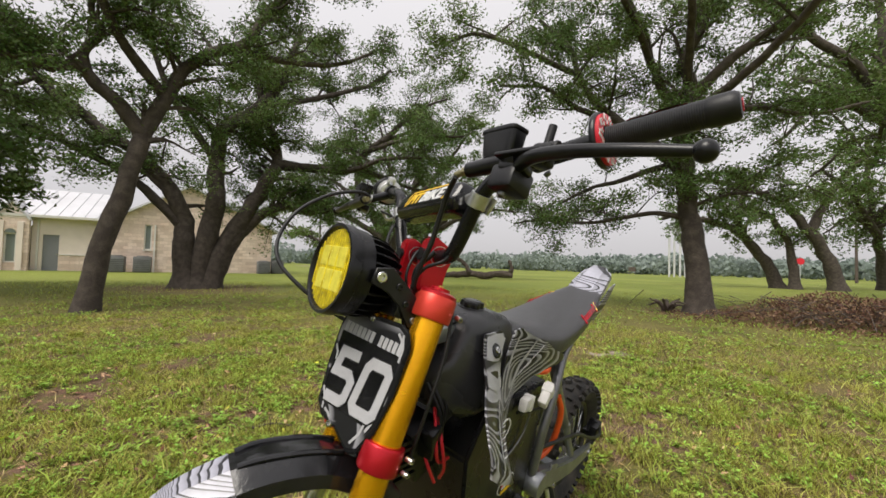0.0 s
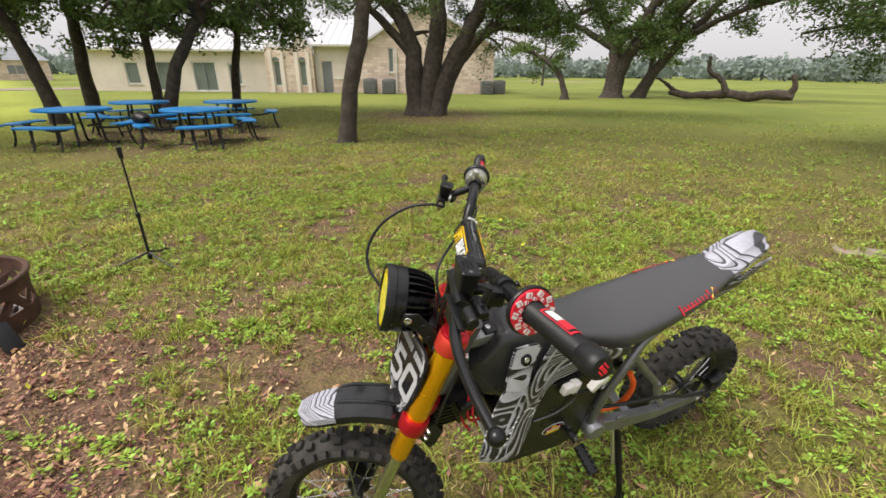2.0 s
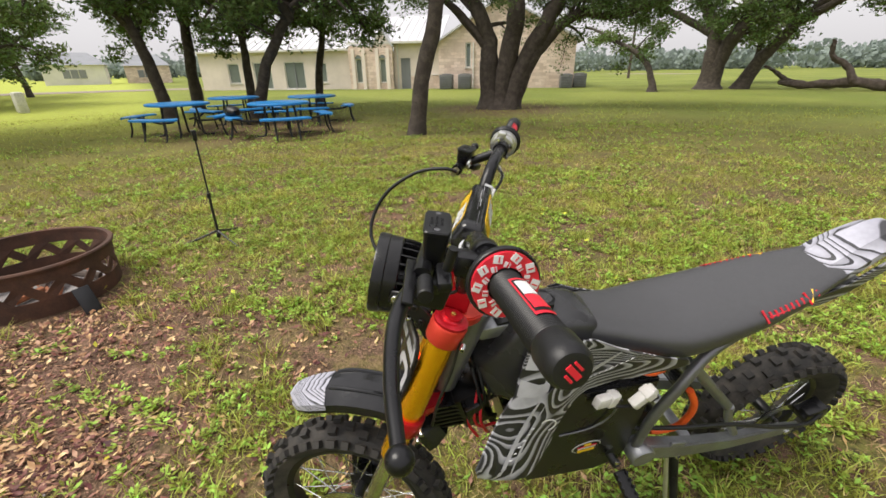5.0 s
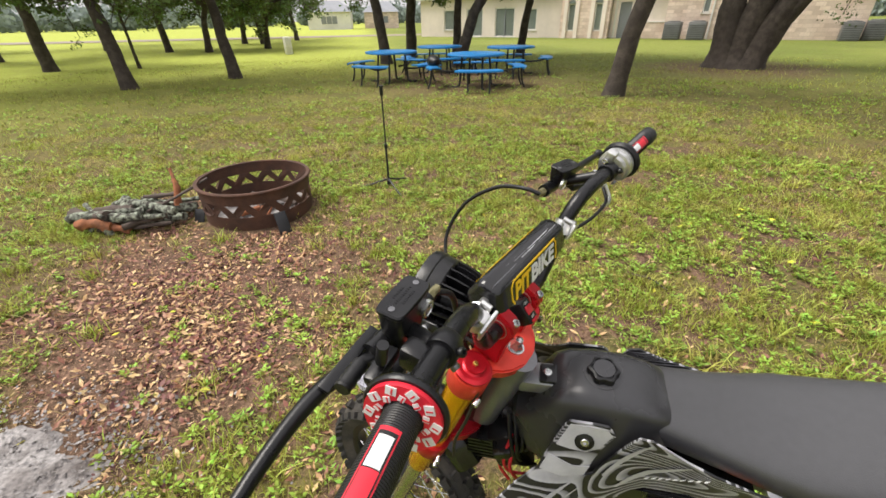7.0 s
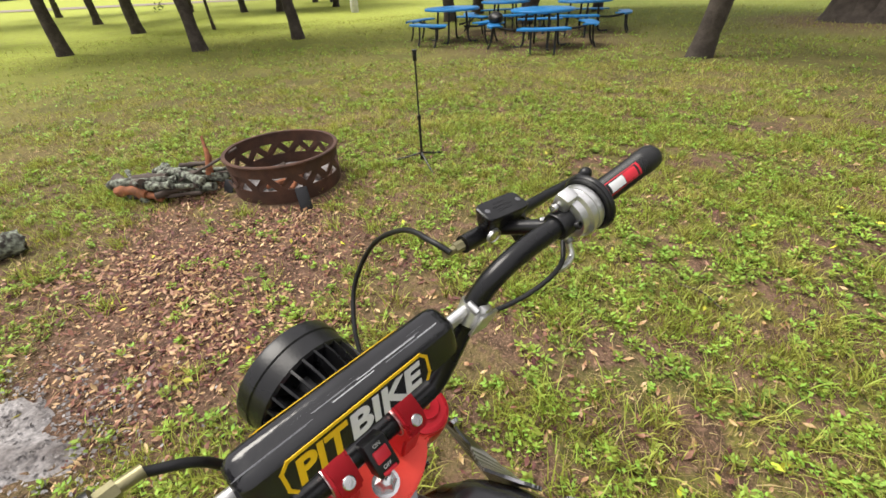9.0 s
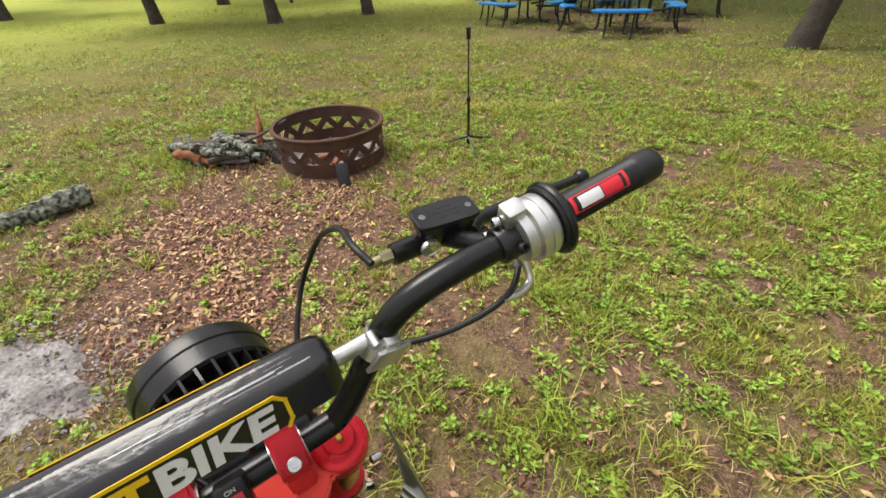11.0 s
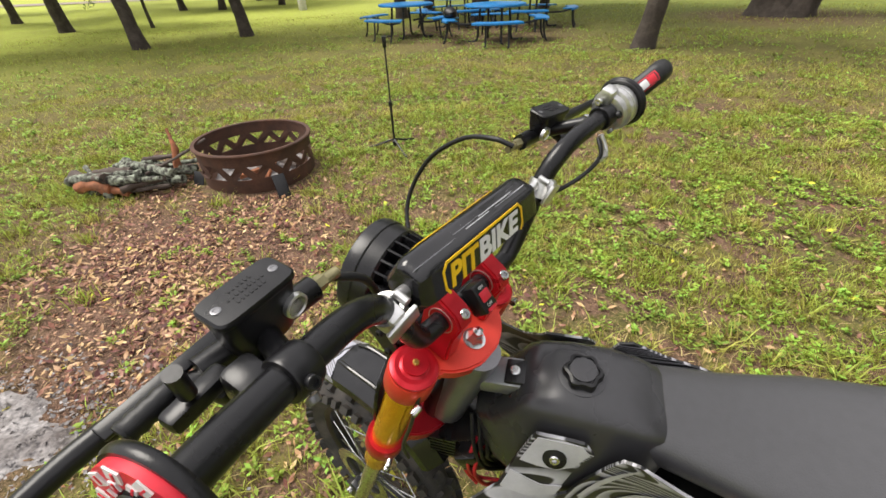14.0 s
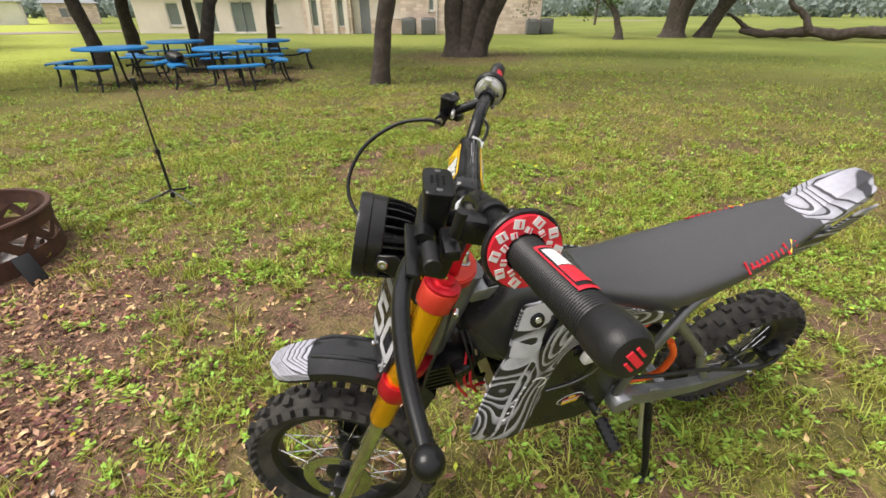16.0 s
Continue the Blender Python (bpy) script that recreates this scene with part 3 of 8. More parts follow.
# ---- bike materials ----
def marble(name, dark, light, mid, scale=9.0, bands=16.0, share=0.5):
    """Printed vinyl with flowing bands, like wood grain in black, grey and white."""
    m = bpy.data.materials.new(name)
    m.use_nodes = True
    n, ln = m.node_tree.nodes, m.node_tree.links
    b = n["Principled BSDF"]
    b.inputs["Roughness"].default_value = 0.3
    co = n.new("ShaderNodeTexCoord")
    mp = n.new("ShaderNodeMapping")
    mp.inputs["Rotation"].default_value = (0, radians(40), 0)
    mp.inputs["Scale"].default_value = (0.45, 0.4, 1.5)
    ln.new(co.outputs["Object"], mp.inputs["Vector"])
    t = n.new("ShaderNodeTexNoise")
    t.inputs["Scale"].default_value, t.inputs["Detail"].default_value = scale, 0.6
    t.inputs["Distortion"].default_value = 0.7
    ln.new(mp.outputs[0], t.inputs["Vector"])
    mul = n.new("ShaderNodeMath")
    mul.operation = "MULTIPLY"
    mul.inputs[1].default_value = bands
    ln.new(t.outputs["Fac"], mul.inputs[0])
    fr = n.new("ShaderNodeMath")
    fr.operation = "FRACT"
    ln.new(mul.outputs[0], fr.inputs[0])
    ramp = n.new("ShaderNodeValToRGB")
    e = ramp.color_ramp.elements
    e[0].position, e[0].color = 0.0, (*dark, 1)
    e[1].position, e[1].color = share, (*light, 1)
    k = e.new(share - 0.04)
    k.color = (*dark, 1)
    k = e.new(0.88)
    k.color = (*mid, 1)
    k = e.new(0.93)
    k.color = (*dark, 1)
    ln.new(fr.outputs[0], ramp.inputs[0])
    dirt = n.new("ShaderNodeTexNoise")
    dirt.inputs["Scale"].default_value = 90
    ln.new(co.outputs["Object"], dirt.inputs["Vector"])
    dr = n.new("ShaderNodeMapRange")
    dr.inputs["To Min"].default_value, dr.inputs["To Max"].default_value = 0.8, 1.1
    ln.new(dirt.outputs["Fac"], dr.inputs["Value"])
    hs = n.new("ShaderNodeHueSaturation")
    ln.new(ramp.outputs[0], hs.inputs["Color"])
    ln.new(dr.outputs[0], hs.inputs["Value"])
    ln.new(hs.outputs[0], b.inputs["Base Color"])
    return m


M_BLACKP = material("black_plastic", (0.007, 0.007, 0.008), 0.28, 0, 0.2, 12, 0.2, 0.15, 260, (0.018, 0.018, 0.019))
M_TANK = material("satin_black_tank", (0.030, 0.030, 0.033), 0.27, 0, 0.15, 10, 0.2, 0.16, 420, (0.028, 0.028, 0.03))
M_BLACKM = material("black_anodised_metal", (0.006, 0.006, 0.007), 0.30, 0.0, 0.2, 25, 0.25, 0.08, 300, (0.016, 0.016, 0.017))
M_BAR = material("black_painted_bar", (0.007, 0.007, 0.008), 0.27, 0.0, 0.15, 20, 0.15, 0.05, 400)
M_RUBBER = material("black_rubber", (0.009, 0.009, 0.010), 0.42, 0, 0.2, 30, 0.2, 0.5, 900, (0.022, 0.022, 0.021))
M_TYRE = material("dusty_tyre_rubber", (0.024, 0.023, 0.022), 0.8, 0, 0.25, 18, 0.35, 0.4, 160, (0.075, 0.065, 0.055))
M_SEAT = material("ribbed_black_vinyl", (0.052, 0.052, 0.056), 0.36, 0, 0.12, 9, 0.2, 0.55, 480, (0.050, 0.050, 0.054))
M_RED = material("red_anodised_aluminium", (0.48, 0.012, 0.022), 0.30, 0.55, 0.08, 20, 0.15, 0.04, 300, (0.36, 0.01, 0.02))
M_CORAL = material("coral_anodised_aluminium", (0.66, 0.055, 0.035), 0.34, 0.5, 0.06, 20, 0.15, 0.04, 300, (0.55, 0.04, 0.03))
M_GOLD = material("gold_anodised_fork", (0.86, 0.42, 0.010), 0.24, 0.80, 0.06, 14, 0.15, 0.03, 300, (0.76, 0.36, 0.008))
M_STEEL = material("polished_steel", (0.62, 0.62, 0.62), 0.24, 1.0, 0.1, 30, 0.2, 0.05, 300)
M_ALU = material("brushed_aluminium", (0.66, 0.66, 0.65), 0.34, 0.9, 0.12, 40, 0.2, 0.1, 200, (0.5, 0.5, 0.49))
M_GREYM = material("grey_painted_frame", (0.16, 0.16, 0.17), 0.32, 0.6, 0.12, 14, 0.2, 0.08, 250, (0.24, 0.24, 0.25))
M_SWING = material("silver_grey_swingarm", (0.30, 0.31, 0.32), 0.34, 0.7, 0.12, 14, 0.25, 0.08, 250, (0.2, 0.2, 0.21))
M_MARBLE = marble("marbled_vinyl", (0.015, 0.015, 0.017), (0.44, 0.44, 0.47), (0.17, 0.17, 0.185), 5.2, 28.0, 0.50)
M_BOARD = marble("marbled_dark_vinyl", (0.014, 0.014, 0.016), (0.30, 0.30, 0.32), (0.10, 0.10, 0.11), 4.0, 12.0, 0.74)
M_TAIL = marble("marbled_white_vinyl", (0.035, 0.035, 0.04), (0.44, 0.44, 0.51), (0.30, 0.30, 0.35), 7.0, 27.0, 0.20)
M_WHITE = material("white_print", (0.66, 0.66, 0.66), 0.4, 0, 0.06, 30, 0.1)
M_LGREY = material("light_grey_print", (0.42, 0.42, 0.44), 0.4, 0, 0.08, 30, 0.12)
M_YELLOW = material("yellow_print", (0.80, 0.50, 0.012), 0.4, 0, 0.06, 30, 0.12)
M_REDP = material("red_print", (0.62, 0.016, 0.035), 0.42, 0, 0.08, 30, 0.12)
M_ORANGE = material("orange_hose", (0.75, 0.10, 0.015), 0.4, 0, 0.08, 20, 0.1)
M_WHITEP = material("white_plastic_plug", (0.72, 0.70, 0.67), 0.5, 0, 0.08, 20, 0.2, 0.1, 200)
M_BRASS = material("brass_screw", (0.62, 0.40, 0.10), 0.35, 0.9, 0.1, 40, 0.15)
M_VINYL = material("glossy_worn_vinyl", (0.007, 0.007, 0.008), 0.15, 0, 0.2, 18, 0.2, 0.12, 120, (0.022, 0.022, 0.024))
M_LENS = material("yellow_lens", (0.70, 0.58, 0.01), 0.10, 0, 0.2, 60, 0.4, 0.6, 90, (0.30, 0.24, 0.01), 0.6)
M_LED = material("yellow_reflector", (0.92, 0.82, 0.10), 0.25, 0.3, 0.1, 60, 0.2)
M_RUST = material("rusty_steel", (0.060, 0.030, 0.020), 0.8, 0.15, 0.35, 9, 0.35, 0.5, 90, (0.11, 0.05, 0.03))
M_BLUE = material("blue_coated_steel", (0.010, 0.19, 0.48), 0.4, 0, 0.1, 5, 0.2, 0.2, 90, (0.02, 0.13, 0.36))
M_BLACKPOLE = material("black_tube_steel", (0.016, 0.016, 0.018), 0.45, 0.2, 0.1, 12, 0.15)
M_ASH = material("pale_grey_ash", (0.30, 0.285, 0.28), 1.0, 0, 0.8, 8, 0.5, 1.0, 60, (0.10, 0.085, 0.08))
M_UNION = material("dull_plated_fitting", (0.34, 0.31, 0.17), 0.4, 0.7, 0.2, 60, 0.3)
M_LICHEN = material("lichen_bark", (0.026, 0.021, 0.017), 1.0, 0, 0.8, 34, 0.7, 1.0, 60, (0.36, 0.40, 0.31))
M_SPLIT = material("red_split_wood", (0.34, 0.125, 0.055), 0.9, 0, 0.3, 20, 0.3, 0.6, 60, (0.13, 0.06, 0.035))
M_BRUSH = leafy("dry_brush_leaves", (0.16, 0.085, 0.055), (0.30, 0.185, 0.12), 3.0, 0.5, 0.7, 0.1)
M_SLAB = material("weathered_concrete", (0.28, 0.23, 0.18), 0.95, 0, 0.2, 8, 0.3, 0.5, 60)


for dull in (M_RUBBER, M_TYRE, M_BLACKP, M_BOARD, M_BLACKM, M_BAR):
    dull.node_tree.nodes["Principled BSDF"].inputs["Specular IOR Level"].default_value = 0.34


def lettering(body, size, thick=0.0006, bold=0.0, align="CENTER"):
    """The mesh of a word in the built-in font, lying flat, centred at its own origin."""
    cu = bpy.data.curves.new("letters", "FONT")
    cu.body, cu.size, cu.extrude, cu.offset = body, size, thick, bold
    cu.align_x, cu.align_y = align, "CENTER"
    ob = bpy.data.objects.new("letters", cu)
    scene.collection.objects.link(ob)
    bpy.context.view_layer.update()
    me = bpy.data.meshes.new_from_object(ob)
    bpy.data.objects.remove(ob)
    bpy.data.curves.remove(cu)
    me.materials.clear()
    return me


def flat_shape(outline, thick, m=None):
    """A slab cut to an outline in the xy plane."""
    bm = bmesh.new()
    vs = [bm.verts.new((x, y, 0)) for x, y in outline]
    f = bm.faces.new(vs)
    r = bmesh.ops.extrude_face_region(bm, geom=[f])
    up = [v for v in r["geom"] if isinstance(v, bmesh.types.BMVert)]
    bmesh.ops.translate(bm, vec=(0, 0, thick), verts=up)
    if m is not None:
        bmesh.ops.transform(bm, matrix=m, verts=bm.verts)
    return bm


def loft(bm, rings, cap=True):
    """Skins rings of equal counts of points."""
    made = [[bm.verts.new(p) for p in ring] for ring in rings]
    n = len(made[0])
    for a, b in zip(made, made[1:]):
        for k in range(n):
            bm.faces.new((a[k], a[(k + 1) % n], b[(k + 1) % n], b[k]))
    if cap:
        bm.faces.new(made[0])
        bm.faces.new(made[-1])
    return bm


def rounded(w, low, high, power=3.2, n=28, top_power=None):
    """Points (y, z) of a rounded box section, half width w, from low to high."""
    out = []
    c, h = (low + high) / 2, (high - low) / 2
    for k in range(n):
        a = 2 * math.pi * k / n
        s, t = math.cos(a), math.sin(a)
        p = top_power if (top_power and t > 0) else power
        out.append((w * math.copysign(abs(s) ** (2 / p), s), c + h * math.copysign(abs(t) ** (2 / p), t)))
    return out


def along(p, q):
    """The pose of a part whose z axis goes from p to q, set at the middle."""
    p, q = Vector(p), Vector(q)
    return Matrix.Translation((p + q) / 2) @ (q - p).to_track_quat("Z", "Y").to_matrix().to_4x4(), (q - p).length


def rod(bm, p, q, r, seg=16, r2=None):
    m, length = along(p, q)
    return disc(bm, r, r if r2 is None else r2, length, m, seg)


def bolt(name, parent, at, direction, r=0.006, h=0.005, mat=None, label=""):
    """A socket-head bolt with a recessed hexagon."""
    bm = bmesh.new()
    m = Matrix.Translation(at) @ Vector(direction).to_track_quat("Z", "Y").to_matrix().to_4x4()
    lathe(bm, [(r, 0), (r, h * 0.8), (r * 0.85, h), (r * 0.5, h), (r * 0.45, h * 0.45), (0.0005, h * 0.45)], m, 14)
    return part(name, bm, mat or M_STEEL, parent, label)


# ---- the pit bike: x forward, y to its left, z up; it leans on its stand with the bars turned ----
BODY = Matrix(((-0.3865, 0.9021, 0.1920, 0.2778), (-0.9222, -0.3758, -0.0907, 2.2034), (-0.0097, -0.2121, 0.9772, 0.0273), (0, 0, 0, 1)))
bike = thing("pit_bike", BODY, "black electric pit bike with gold forks, leaning on its stand", "motorcycle")
STEER = Matrix(((0.86789, 0.37291, -0.32818, 0.02863), (-0.41218, 0.90933, -0.05676, -0.02343), (0.27726, 0.18453, 0.94291, 0.77145), (0, 0, 0, 1)))


def steer(name, bm, mat, label="", smooth=True):
    return part(name, bm, mat, bike, label, smooth, STEER)


def wheel(name, m, R, tyre_w, rim_r, knobs, label):
    """A spoked wheel on its y axle, with a knobbly tyre."""
    bm = bmesh.new()
    turn = pose(0, 0, 0, 90, 0, 0)
    lathe(bm, [(rim_r, -0.022), (rim_r - 0.012, -0.016), (rim_r - 0.016, 0), (rim_r - 0.012, 0.016), (rim_r, 0.022), (rim_r + 0.004, 0.022), (rim_r + 0.004, -0.022)], turn, 48, True)
    w = part(name, bm, M_BLACKM, bike, label, True, m)
    bm = bmesh.new()
    body = R - 0.013
    prof = [(rim_r, -0.02), (rim_r + 0.02, -tyre_w * 0.85), (body - 0.028, -tyre_w), (body - 0.010, -tyre_w * 0.72), (body, -tyre_w * 0.3), (body, tyre_w * 0.3), (body - 0.010, tyre_w * 0.72), (body - 0.028, tyre_w), (rim_r + 0.02, tyre_w * 0.85), (rim_r, 0.02)]
    lathe(bm, prof, turn, 64, True)
    part("tyre", bm, M_TYRE, w, "dusty black knobbly tyre", True)
    # tread blocks: the alike ones share one mesh
    kinds = {}
    for k in range(knobs):
        rot = Matrix.Rotation(2 * math.pi * k / knobs, 4, "Y")
        blocks = [("crown", (0.019, tyre_w * 0.525, 0.020), 0.0, R - 0.012, 0)]
        if k % 2:
            blocks = [("side", (0.019, tyre_w * 0.425, 0.020), y, R - 0.012, -y * 38) for y in (-0.42, 0.42)]
        blocks += [("edge" + str(k % 2), (0.017 + 0.006 * (k % 2), 0.016, 0.026), s * 0.90, R - 0.030, -s * 52) for s in (-1, 1)]
        for kind, size, y, up, tilt in blocks:
            m2 = rot @ Matrix.Translation((0, tyre_w * y, up)) @ pose(0, 0, 0, tilt, 0, 0)
            if kind in kinds:
                ob = new("tread_block", kinds[kind])
                ob.parent = w
                ob.matrix_basis = m2
            else:
                bm = bmesh.new()
                box(bm, size)
                kinds[kind] = part("tread_block", bm, M_TYRE, w, "", False, m2).data
    bm = bmesh.new()
    lathe(bm, [(0.022, -0.05), (0.034, -0.045), (0.034, -0.036), (0.018, -0.028), (0.018, 0.028), (0.034, 0.036), (0.034, 0.045), (0.022, 0.05)], turn, 24)
    part("hub", bm, M_BLACKM, w)
    for k in range(28):
        a = 2 * math.pi * k / 28
        s = 1 if k % 2 else -1
        b = a + (0.55 if k % 4 < 2 else -0.55)
        bm = bmesh.new()
        rod(bm, (0.032 * math.cos(b), s * 0.036, 0.032 * math.sin(b)), (rim_r * math.cos(a), s * 0.006, rim_r * math.sin(a)), 0.0016, 6)
        part("spoke", bm, M_STEEL, w)
    bm = bmesh.new()
    lathe(bm, [(0.085, -0.058), (0.085, -0.055), (0.058, -0.055), (0.058, -0.058)], turn, 40, True)
    part("brake_disc", bm, M_STEEL, w, "steel brake disc")
    return w


front = wheel("front_wheel", STEER @ Matrix.Translation((0.030, 0, -0.690)), 0.25, 0.038, 0.178, 40, "front wheel with silver spokes and knobbly tyre")
rear = wheel("rear_wheel", pose(-1.0, 0, 0.118), 0.255, 0.048, 0.165, 38, "rear wheel with wide knobbly tyre")

# -- fork legs, clamps, stem
for s in (1, -1):
    bm = bmesh.new()
    lathe(bm, [(0.0235, -0.375), (0.0245, -0.370), (0.0245, -0.028), (0.0235, -0.024)], Matrix.Translation((0, s * 0.09, 0)), 32)
    leg = steer("fork_leg", bm, M_GOLD, "gold anodised fork tube")
    bm = bmesh.new()
    lathe(bm, [(0.0165, -0.71), (0.0165, -0.37), (0.0205, -0.372), (0.0205, -0.378)][::-1], Matrix.Translation((0, s * 0.09, 0)), 24)
    part("slider", bm, M_STEEL, leg, "polished lower slider")
    bm = bmesh.new()
    box(bm, (0.045, 0.03, 0.07), Matrix.Translation((0.016, s * 0.083, -0.690)), 0.008)
    part("axle_lug", bm, M_BLACKM, leg)
    bm = bmesh.new()
    lathe(bm, [(0.0225, -0.026), (0.0235, -0.018), (0.0235, -0.011), (0.016, -0.006), (0.016, -0.002), (0.004, -0.002)], Matrix.Translation((0, s * 0.09, 0)), 28)
    cap = part("fork_cap", bm, M_RED, leg, "red knurled fork cap")
    bm = bmesh.new()
    lathe(bm, [(0.0045, -0.003), (0.0045, 0.001), (0.003, 0.0025)], Matrix.Translation((0, s * 0.09, 0)), 6)
    part("adjuster_screw", bm, M_BRASS, leg, "brass adjuster screw")
bm = bmesh.new()
box(bm, (0.055, 0.018, 0.17), pose(0.050, -0.07, -0.655, 0, 18, 0), 0.008)
steer("fork_guard", bm, M_BLACKP, "black plastic guard by the front axle")


def clamp_plate(z, h, mat, name, label):
    """A triple clamp: two rings round the fork legs, joined by a waisted bridge to the stem."""
    outline = [(0.020, 0.055), (0.031, 0.078), (0.029, 0.104), (0.012, 0.120), (-0.012, 0.120), (-0.029, 0.105), (-0.031, 0.083), (-0.028, 0.068), (-0.040, 0.058), (-0.052, 0.040), (-0.060, 0.018)]
    full = outline + [(x, -y) for x, y in reversed(outline)]
    m = Matrix.Translation((0, 0, z - h / 2))
    bm2 = flat_shape([(x, y) for x, y in full], h, m)
    bmesh.ops.bevel(bm2, geom=[e for e in bm2.edges], offset=0.003, segments=2, affect="EDGES")
    return steer(name, bm2, mat, label)


top = clamp_plate(-0.026, 0.020, M_CORAL, "top_clamp", "coral red anodised top clamp")
for s in (1, -1):
    bm = bmesh.new()
    lathe(bm, [(0.0248, -0.055), (0.031, -0.055), (0.0325, -0.052), (0.0325, -0.019), (0.031, -0.016), (0.0248, -0.016)], Matrix.Translation((0, s * 0.09, 0)), 32)
    part("clamp_ring", bm, M_CORAL, top)
    bm = bmesh.new()
    lathe(bm, [(0.0305, -0.016), (0.0305, -0.011), (0.025, -0.008), (0.0245, -0.008)], Matrix.Translation((0, s * 0.09, 0)), 36)
    part("cap_collar", bm, M_RED, top, "crimson collar")
    bolt("pinch_bolt", top, (-0.034, s * 0.112, -0.038), (0, s, -0.2), 0.005, 0.012)
bm = bmesh.new()
lathe(bm, [(0.013, 0.004), (0.013, 0.010), (0.008, 0.018), (0.0075, 0.026), (0.004, 0.028)], Matrix.Translation((-0.03, 0, -0.021)), 6)
lathe(bm, [(0.016, 0.004), (0.016, 0.007)], Matrix.Translation((-0.03, 0, -0.021)), 24)
part("stem_nut", bm, M_STEEL, top, "steel stem nut")
low = clamp_plate(-0.262, 0.028, M_RED, "lower_clamp", "red anodised lower clamp")
for s in (1, -1):
    bm = bmesh.new()
    lathe(bm, [(0.0248, -0.020), (0.031, -0.020), (0.0325, -0.017), (0.0325, 0.016), (0.031, 0.019), (0.0248, 0.019)], Matrix.Translation((0, s * 0.09, -0.268)), 32)
    part("clamp_ring", bm, M_RED, low)
    for dz in (-0.010, 0.010):
        bolt("pinch_bolt", low, (-0.030, s * 0.113, -0.268 + dz), (-0.4, s, 0), 0.0048, 0.012)
bm = bmesh.new()
rod(bm, (-0.03, 0, -0.032), (-0.03, 0, -0.26), 0.021)
steer("steering_stem", bm, M_BLACKM)
# red uprights in front of the stem
for s in (1, -1):
    bm = bmesh.new()
    prof = [(-0.024, -0.0155), (0.024, -0.0155), (0.028, 0.022), (0.033, 0.072), (0.022, 0.082), (-0.012, 0.074), (-0.024, 0.060), (-0.020, 0.030)]
    bm = flat_shape([(x, z) for x, z in prof], 0.027, Matrix.Translation((0, s * 0.043 + 0.0135, 0)) @ pose(0, 0, 0, 90, 0, 0))
    bmesh.ops.bevel(bm, geom=list(bm.edges), offset=0.003, segments=2, affect="EDGES")
    riser = steer("bar_riser", bm, M_RED, "crimson bar clamp on a tall riser")
    bolt("clamp_bolt", riser, (-0.014, s * 0.043, 0.070), (-0.35, 0, 1), 0.0065, 0.006)
    bolt("clamp_bolt", riser, (0.026, s * 0.043, 0.079), (0.1, 0, 1), 0.0065, 0.006)
    bm = bmesh.new()
    lathe(bm, [(0.0165, -0.0145), (0.0175, -0.0145), (0.0175, 0.0145), (0.0165, 0.0145)], Matrix.Translation((0.004, s * 0.043, 0.052)) @ pose(0, 0, 0, 90, 0, 0), 30, True)
    part("knurled_insert", bm, M_ALU, riser, "pale knurled bar insert")
    bm = bmesh.new()
    rod(bm, (0.030, s * 0.043, 0.046), (0.036, s * 0.043, 0.045), 0.011, 20)
    part("bore", bm, M_BLACKM, riser)

# -- handlebar
BAR_L = [(0.004, 0, 0.052), (0.004, 0.075, 0.052), (0.006, 0.100, 0.064), (0.017, 0.132, 0.118), (0.022, 0.148, 0.146), (0.022, 0.172, 0.171), (0.019, 0.205, 0.187), (0.008, 0.270, 0.200), (-0.006, 0.335, 0.214), (-0.040, 0.459, 0.241)]
BAR_R = BAR_L[:3] + [(0.018, 0.134, 0.122), (0.023, 0.149, 0.153), (0.024, 0.170, 0.181), (0.022, 0.205, 0.199), (0.016, 0.270, 0.214), (0.002, 0.430, 0.253)]
BARS = {1: BAR_L, -1: BAR_R}
bm = bmesh.new()
tube(bm, [(x, -y, z) for x, y, z in reversed(BAR_R)] + BAR_L[1:], 0.0125, 18, 7)
bar = steer("handlebar", bm, M_BAR, "black handlebar with a padded cross brace")
bm = bmesh.new()
rod(bm, (0.024, -0.142, 0.143), (0.024, 0.142, 0.143), 0.006)
part("cross_brace", bm, M_ALU, bar, "silver cross brace")
for s in (1, -1):
    bm = bmesh.new()
    lathe(bm, [(0.0135, -0.011), (0.0165, -0.011), (0.0165, 0.011), (0.0135, 0.011)], along((0.017, s * 0.136, 0.126), (0.023, s * 0.152, 0.156))[0], 24, True)
    box(bm, (0.030, 0.018, 0.024), pose(0.019, s * 0.147, 0.148, s * -24, 0, 0), 0.005)
    rod(bm, (0.026, s * 0.098, 0.143), (0.024, s * 0.140, 0.150), 0.0065, 16)
    clampb = part("brace_clamp", bm, M_ALU, bar, "bare aluminium brace clamp")
    bm = bmesh.new()
    lathe(bm, [(0.0045, -0.008), (0.0045, 0.006), (0.0035, 0.007)], Matrix.Translation((0.018, s * 0.136, 0.160)) @ pose(0, 0, 0, 0, 90, 0), 16)
    part("brace_bolt", bm, M_ALU, bar)
    box_bm = bmesh.new()
    box(box_bm, (0.0045, 0.036, 0.028), pose(0.003, s * 0.144, 0.142, s * -24, 0, 0), 0.0015)
    part("brace_plate", box_bm, M_ALU, bar)

